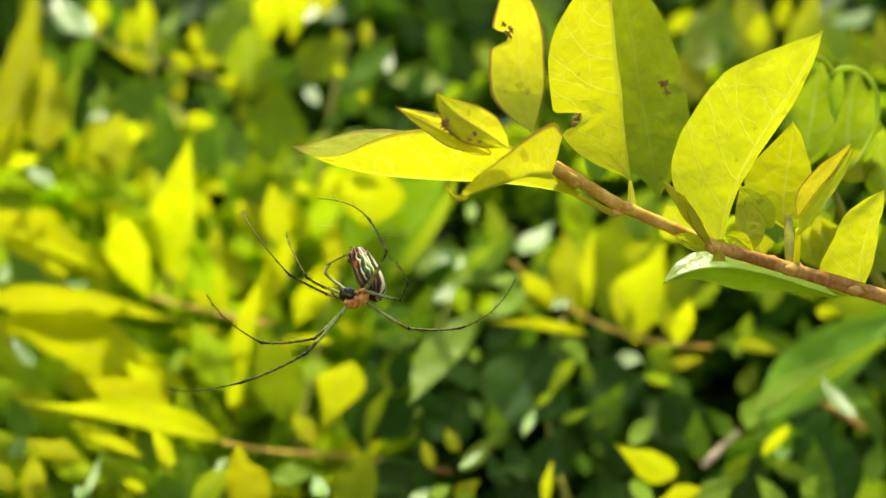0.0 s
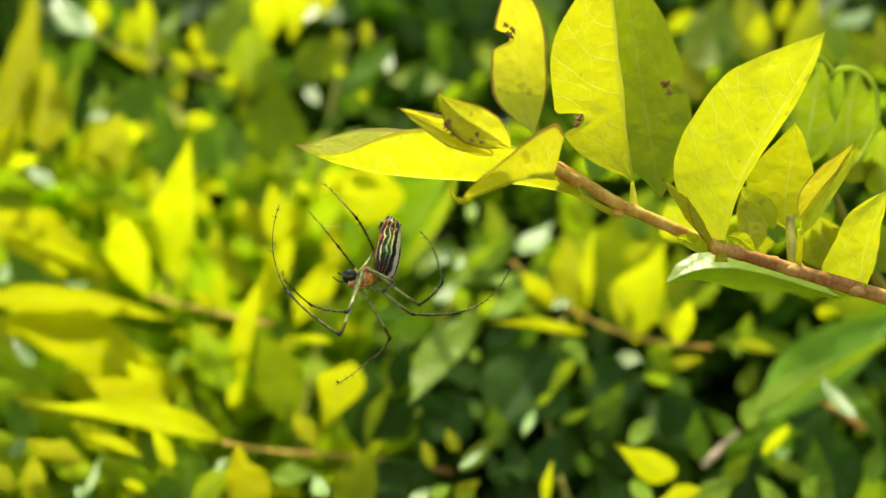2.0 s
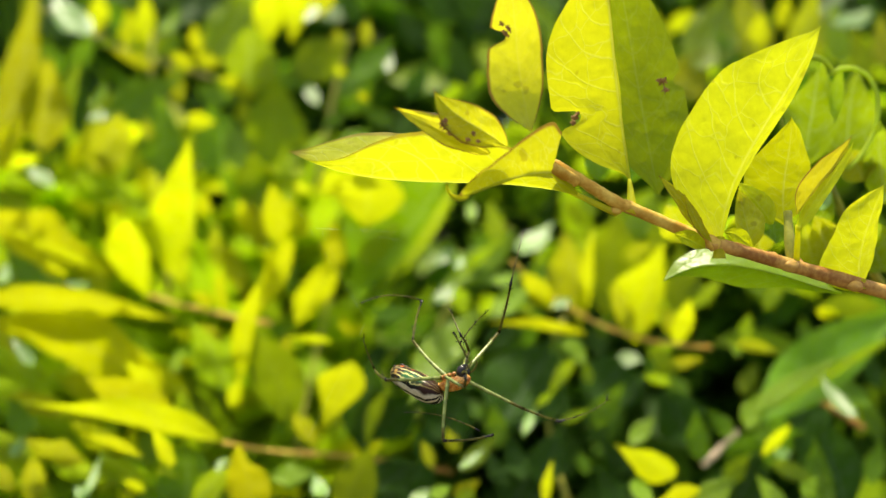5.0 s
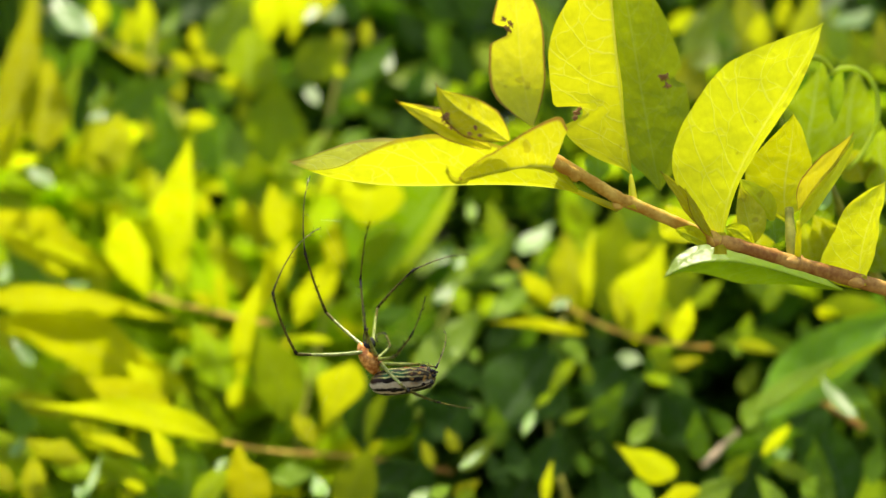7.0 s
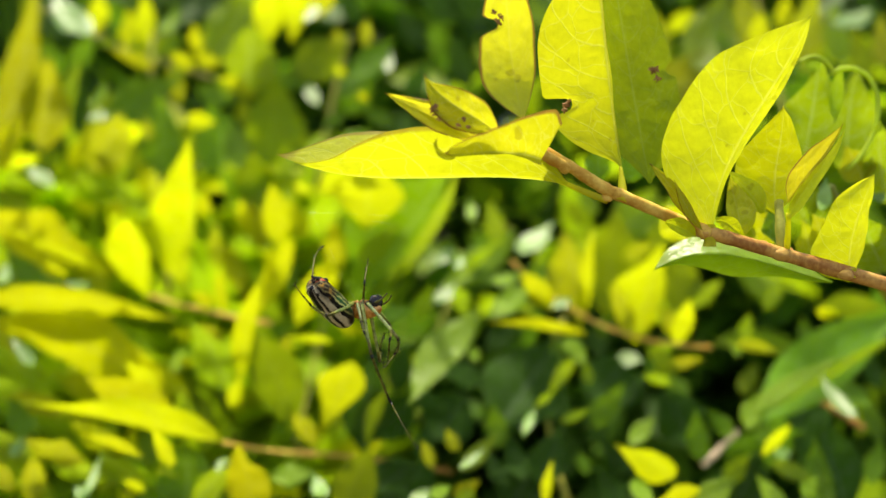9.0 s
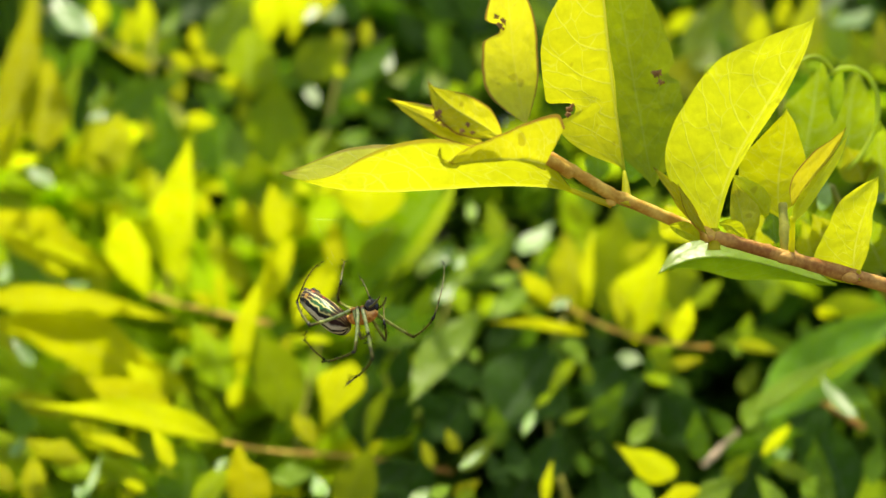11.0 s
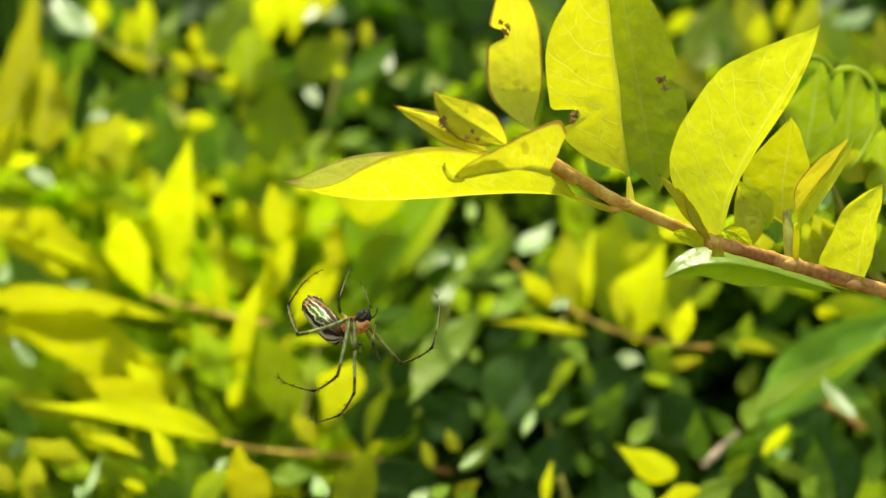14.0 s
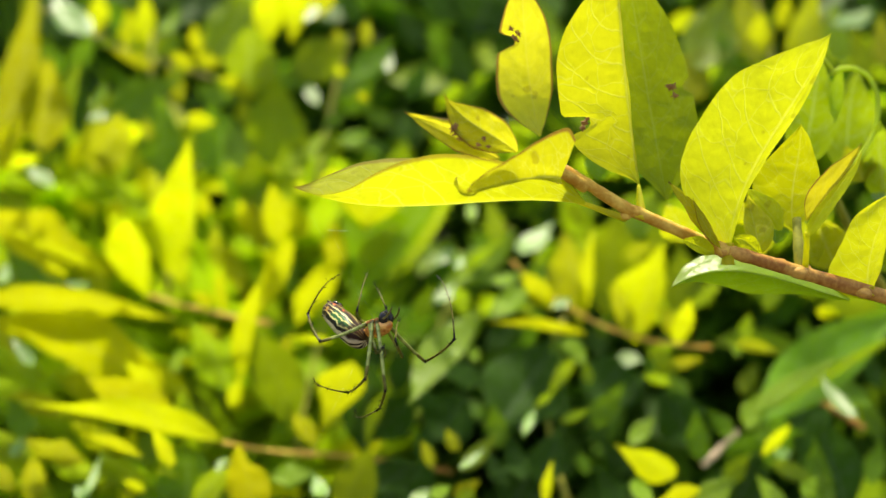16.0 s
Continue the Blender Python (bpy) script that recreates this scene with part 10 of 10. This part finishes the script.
    walk(right_fourth[0], [
        (0, joint(0.88, 1.12, -0.64, -149.0, 58.1, -123.1)),
        (0.5, joint(0.88, 1.12, -0.64, -84.7, 35.6, -89.7)),
        (0.75, joint(0.88, 1.12, -0.64, -11.0, 63.4, -18.6)),
        (1, joint(0.88, 1.12, -0.64, 48.1, 28.1, 37.9)),
        (1.5, joint(0.88, 1.12, -0.64, 16.8, 24.6, 6.6)),
        (2, joint(0.88, 1.12, -0.64, 15.7, 20.7, 14.1)),
        (2.5, joint(0.88, 1.12, -0.64, 9.1, 26.2, 1.7)),
        (2.75, joint(0.88, 1.12, -0.64, -23.8, 29.0, -40.8)),
        (3, joint(0.88, 1.12, -0.64, -49.5, 12.4, -77.2)),
        (3.25, joint(0.88, 1.12, -0.64, -80.2, 44.3, -120.7)),
        (3.5, joint(0.88, 1.12, -0.64, -136.2, 39.1, 172.3)),
        (4, joint(0.88, 1.12, -0.64, -132.9, 4.5, 167.0)),
        (4.067, joint(0.88, 1.12, -0.64, -154.0, 37.6, 120.1)),
        (4.133, joint(0.88, 1.12, -0.64, 157.1, 37.7, 50.0)),
        (4.2, joint(0.88, 1.12, -0.64, 135.9, 4.8, 3.0)),
        (5.25, joint(0.88, 1.12, -0.64, 168.2, 29.3, 76.8)),
        (6.3, joint(0.88, 1.12, -0.64, -159.0, 5.3, 151.0)),
        (6.4, joint(0.88, 1.12, -0.64, 172.3, 43.5, 78.9)),
        (6.5, joint(0.88, 1.12, -0.64, 122.8, 22.3, -9.1)),
        (6.667, joint(0.88, 1.12, -0.64, 86.4, 60.2, -8.2)),
        (6.833, joint(0.88, 1.12, -0.64, -41.4, 68.8, -104.8)),
        (7, joint(0.88, 1.12, -0.64, -87.9, 31.5, -116.5)),
        (7.25, joint(0.88, 1.12, -0.64, -15.9, 60.1, -85.3)),
        (7.5, joint(0.88, 1.12, -0.64, 72.8, 41.6, -35.4)),
        (7.75, joint(0.88, 1.12, -0.64, 92.6, -0.7, 9.8)),
        (8, joint(0.88, 1.12, -0.64, 75.5, -44.1, 54.5)),
        (8.167, joint(0.88, 1.12, -0.64, 69.3, 14.1, 64.8)),
        (8.333, joint(0.88, 1.12, -0.64, 78.5, 72.4, 80.4)),
        (8.5, joint(0.88, 1.12, -0.64, -125.8, 47.9, -118.4)),
        (9, joint(0.88, 1.12, -0.64, -107.7, 24.3, -152.3)),
        (9.2, joint(0.88, 1.12, -0.64, -110.9, 30.8, -155.3)),
        (11.3, joint(0.88, 1.12, -0.64, -130.0, 55.7, 177.1)),
        (11.5, joint(0.88, 1.12, -0.64, -119.4, 49.2, -177.8)),
        (12, joint(0.88, 1.12, -0.64, -123.3, 58.2, -179.3)),
        (12.5, joint(0.88, 1.12, -0.64, -104.5, 37.6, -161.4)),
        (13, joint(0.88, 1.12, -0.64, -110.4, 47.7, -162.0)),
        (13.5, joint(0.88, 1.12, -0.64, -115.7, 50.3, -170.2)),
        (14, joint(0.88, 1.12, -0.64, -121.7, 56.9, -175.9)),
        (14.5, joint(0.88, 1.12, -0.64, -108.5, 35.5, -164.4)),
        (15, joint(0.88, 1.12, -0.64, -107.4, 37.6, -163.8)),
        (15.5, joint(0.88, 1.12, -0.64, -108.9, 39.6, -165.1)),
        (16, joint(0.88, 1.12, -0.64, -113.7, 42.0, -165.6)),
    ])
    walk(right_fourth[1], [
        (0, joint(0.00, 0.00, 9.00, -180.0, 71.5, -180.0)),
        (0.5, joint(0.00, 0.00, 9.00, 180.0, 83.9, 180.0)),
        (1, joint(0.00, 0.00, 9.00, 0.0, 67.4, 0.0)),
        (1.5, joint(0.00, 0.00, 9.00, 0.0, 61.8, -0.0)),
        (2, joint(0.00, 0.00, 9.00, 0.0, 73.0, 0.0)),
        (2.5, joint(0.00, 0.00, 9.00, 0.0, 66.1, 0.0)),
        (3, joint(0.00, 0.00, 9.00, 180.0, 79.7, -180.0)),
        (3.5, joint(0.00, 0.00, 9.00, 180.0, 50.1, 180.0)),
        (4, joint(0.00, 0.00, 9.00, 180.0, 76.6, 180.0)),
        (4.2, joint(0.00, 0.00, 9.00, 0.0, 40.1, 0.0)),
        (6.3, joint(0.00, 0.00, 9.00, 0.0, 59.4, 0.0)),
        (6.5, joint(0.00, 0.00, 9.00, -0.0, 55.4, -0.0)),
        (7, joint(0.00, 0.00, 9.00, -180.0, 71.6, 180.0)),
        (7.5, joint(0.00, 0.00, 9.00, 0.0, 54.4, 0.0)),
        (8, joint(0.00, 0.00, 9.00, 180.0, 50.8, 180.0)),
        (8.5, joint(0.00, 0.00, 9.00, 180.0, 80.8, 180.0)),
        (9, joint(0.00, 0.00, 9.00, 180.0, 55.5, 180.0)),
        (9.2, joint(0.00, 0.00, 9.00, 180.0, 52.9, 180.0)),
        (11.3, joint(0.00, 0.00, 9.00, -180.0, 31.5, -180.0)),
        (11.5, joint(0.00, 0.00, 9.00, -180.0, 31.0, 180.0)),
        (12, joint(0.00, 0.00, 9.00, 180.0, 28.7, -180.0)),
        (12.5, joint(0.00, 0.00, 9.00, 180.0, 22.6, 180.0)),
        (13, joint(0.00, 0.00, 9.00, -180.0, 18.6, -180.0)),
        (13.5, joint(0.00, 0.00, 9.00, -180.0, 24.5, 180.0)),
        (14, joint(0.00, 0.00, 9.00, 180.0, 26.0, 180.0)),
        (14.5, joint(0.00, 0.00, 9.00, 180.0, 23.7, 180.0)),
        (15, joint(0.00, 0.00, 9.00, 180.0, 22.9, 180.0)),
        (15.5, joint(0.00, 0.00, 9.00, 180.0, 21.9, 180.0)),
        (16, joint(0.00, 0.00, 9.00, 180.0, 22.3, 180.0)),
    ])
    walk(right_fourth[2], [
        (0, joint(7.24, 0.00, 6.58, 121.8, 14.9, 128.7)),
        (0.25, joint(7.41, 0.00, 7.39, 98.3, -0.4, 163.6)),
        (0.5, joint(7.59, 0.00, 8.19, 70.6, 1.3, -158.7)),
        (0.667, joint(7.41, -0.00, 9.44, 127.2, -15.6, -174.7)),
        (0.833, joint(7.23, -0.00, 10.68, -172.8, -10.8, 161.9)),
        (1, joint(7.05, -0.00, 11.93, -118.2, 10.9, 153.6)),
        (1.5, joint(6.73, 0.00, 12.60, -146.1, 11.1, 166.9)),
        (2, joint(7.30, -0.00, 11.23, -141.5, -1.1, 165.0)),
        (2.5, joint(6.98, 0.00, 12.09, -148.0, 3.3, 166.1)),
        (2.75, joint(7.24, 0.00, 9.86, 163.2, -19.8, -178.7)),
        (3, joint(7.51, 0.00, 7.63, 106.1, -21.6, -149.3)),
        (3.25, joint(6.68, -0.00, 5.87, 68.8, -14.8, -150.4)),
        (3.5, joint(5.86, -0.00, 4.11, 32.1, -10.0, -155.3)),
        (4, joint(7.43, 0.00, 7.24, 24.9, 32.9, -160.7)),
        (4.1, joint(6.17, 0.00, 11.04, -15.8, 66.3, 177.2)),
        (4.2, joint(4.91, 0.00, 14.84, -119.9, 61.0, 90.1)),
        (5.25, joint(5.74, 0.00, 13.86, -44.1, 52.5, 162.5)),
        (6.3, joint(6.57, 0.00, 12.88, -17.9, 18.2, -175.4)),
        (6.5, joint(6.28, 0.00, 13.33, -88.1, 41.7, 143.4)),
        (6.75, joint(6.76, 0.00, 9.96, -25.4, 34.7, 178.3)),
        (7, joint(7.24, -0.00, 6.59, 19.5, 8.5, -170.3)),
        (7.25, joint(6.72, -0.00, 10.02, -50.9, 31.7, 163.9)),
        (7.5, joint(6.21, -0.00, 13.44, -125.0, 15.0, 132.3)),
        (8, joint(5.92, 0.00, 4.18, -139.1, -28.0, -166.9)),
        (8.25, joint(6.73, 0.00, 5.98, 146.9, -17.3, -158.4)),
        (8.5, joint(7.53, 0.00, 7.78, 77.7, -6.4, -166.1)),
        (9, joint(6.29, 0.00, 4.68, 40.4, -9.8, -153.5)),
        (9.2, joint(6.09, 0.00, 4.39, 39.2, -13.5, -154.6)),
        (11.3, joint(3.99, 0.00, 2.49, 19.6, -13.8, -150.7)),
        (11.5, joint(3.93, 0.00, 2.46, 23.2, -18.0, -145.3)),
        (12, joint(3.67, -0.00, 2.30, 18.8, -16.8, -149.2)),
        (12.5, joint(2.93, 0.00, 1.95, 25.4, -34.5, -129.8)),
        (13, joint(2.44, -0.00, 1.77, 18.9, -37.2, -139.2)),
        (13.5, joint(3.16, 0.00, 2.05, 20.8, -27.8, -143.3)),
        (14, joint(3.34, -0.00, 2.14, 20.2, -25.5, -146.8)),
        (14.5, joint(3.07, -0.00, 2.01, 25.8, -34.4, -133.9)),
        (15, joint(2.97, 0.00, 1.97, 24.6, -34.4, -134.5)),
        (15.5, joint(2.84, -0.00, 1.92, 24.2, -36.2, -134.0)),
        (16, joint(2.90, 0.00, 1.94, 23.9, -35.0, -135.3)),
    ])


motions()
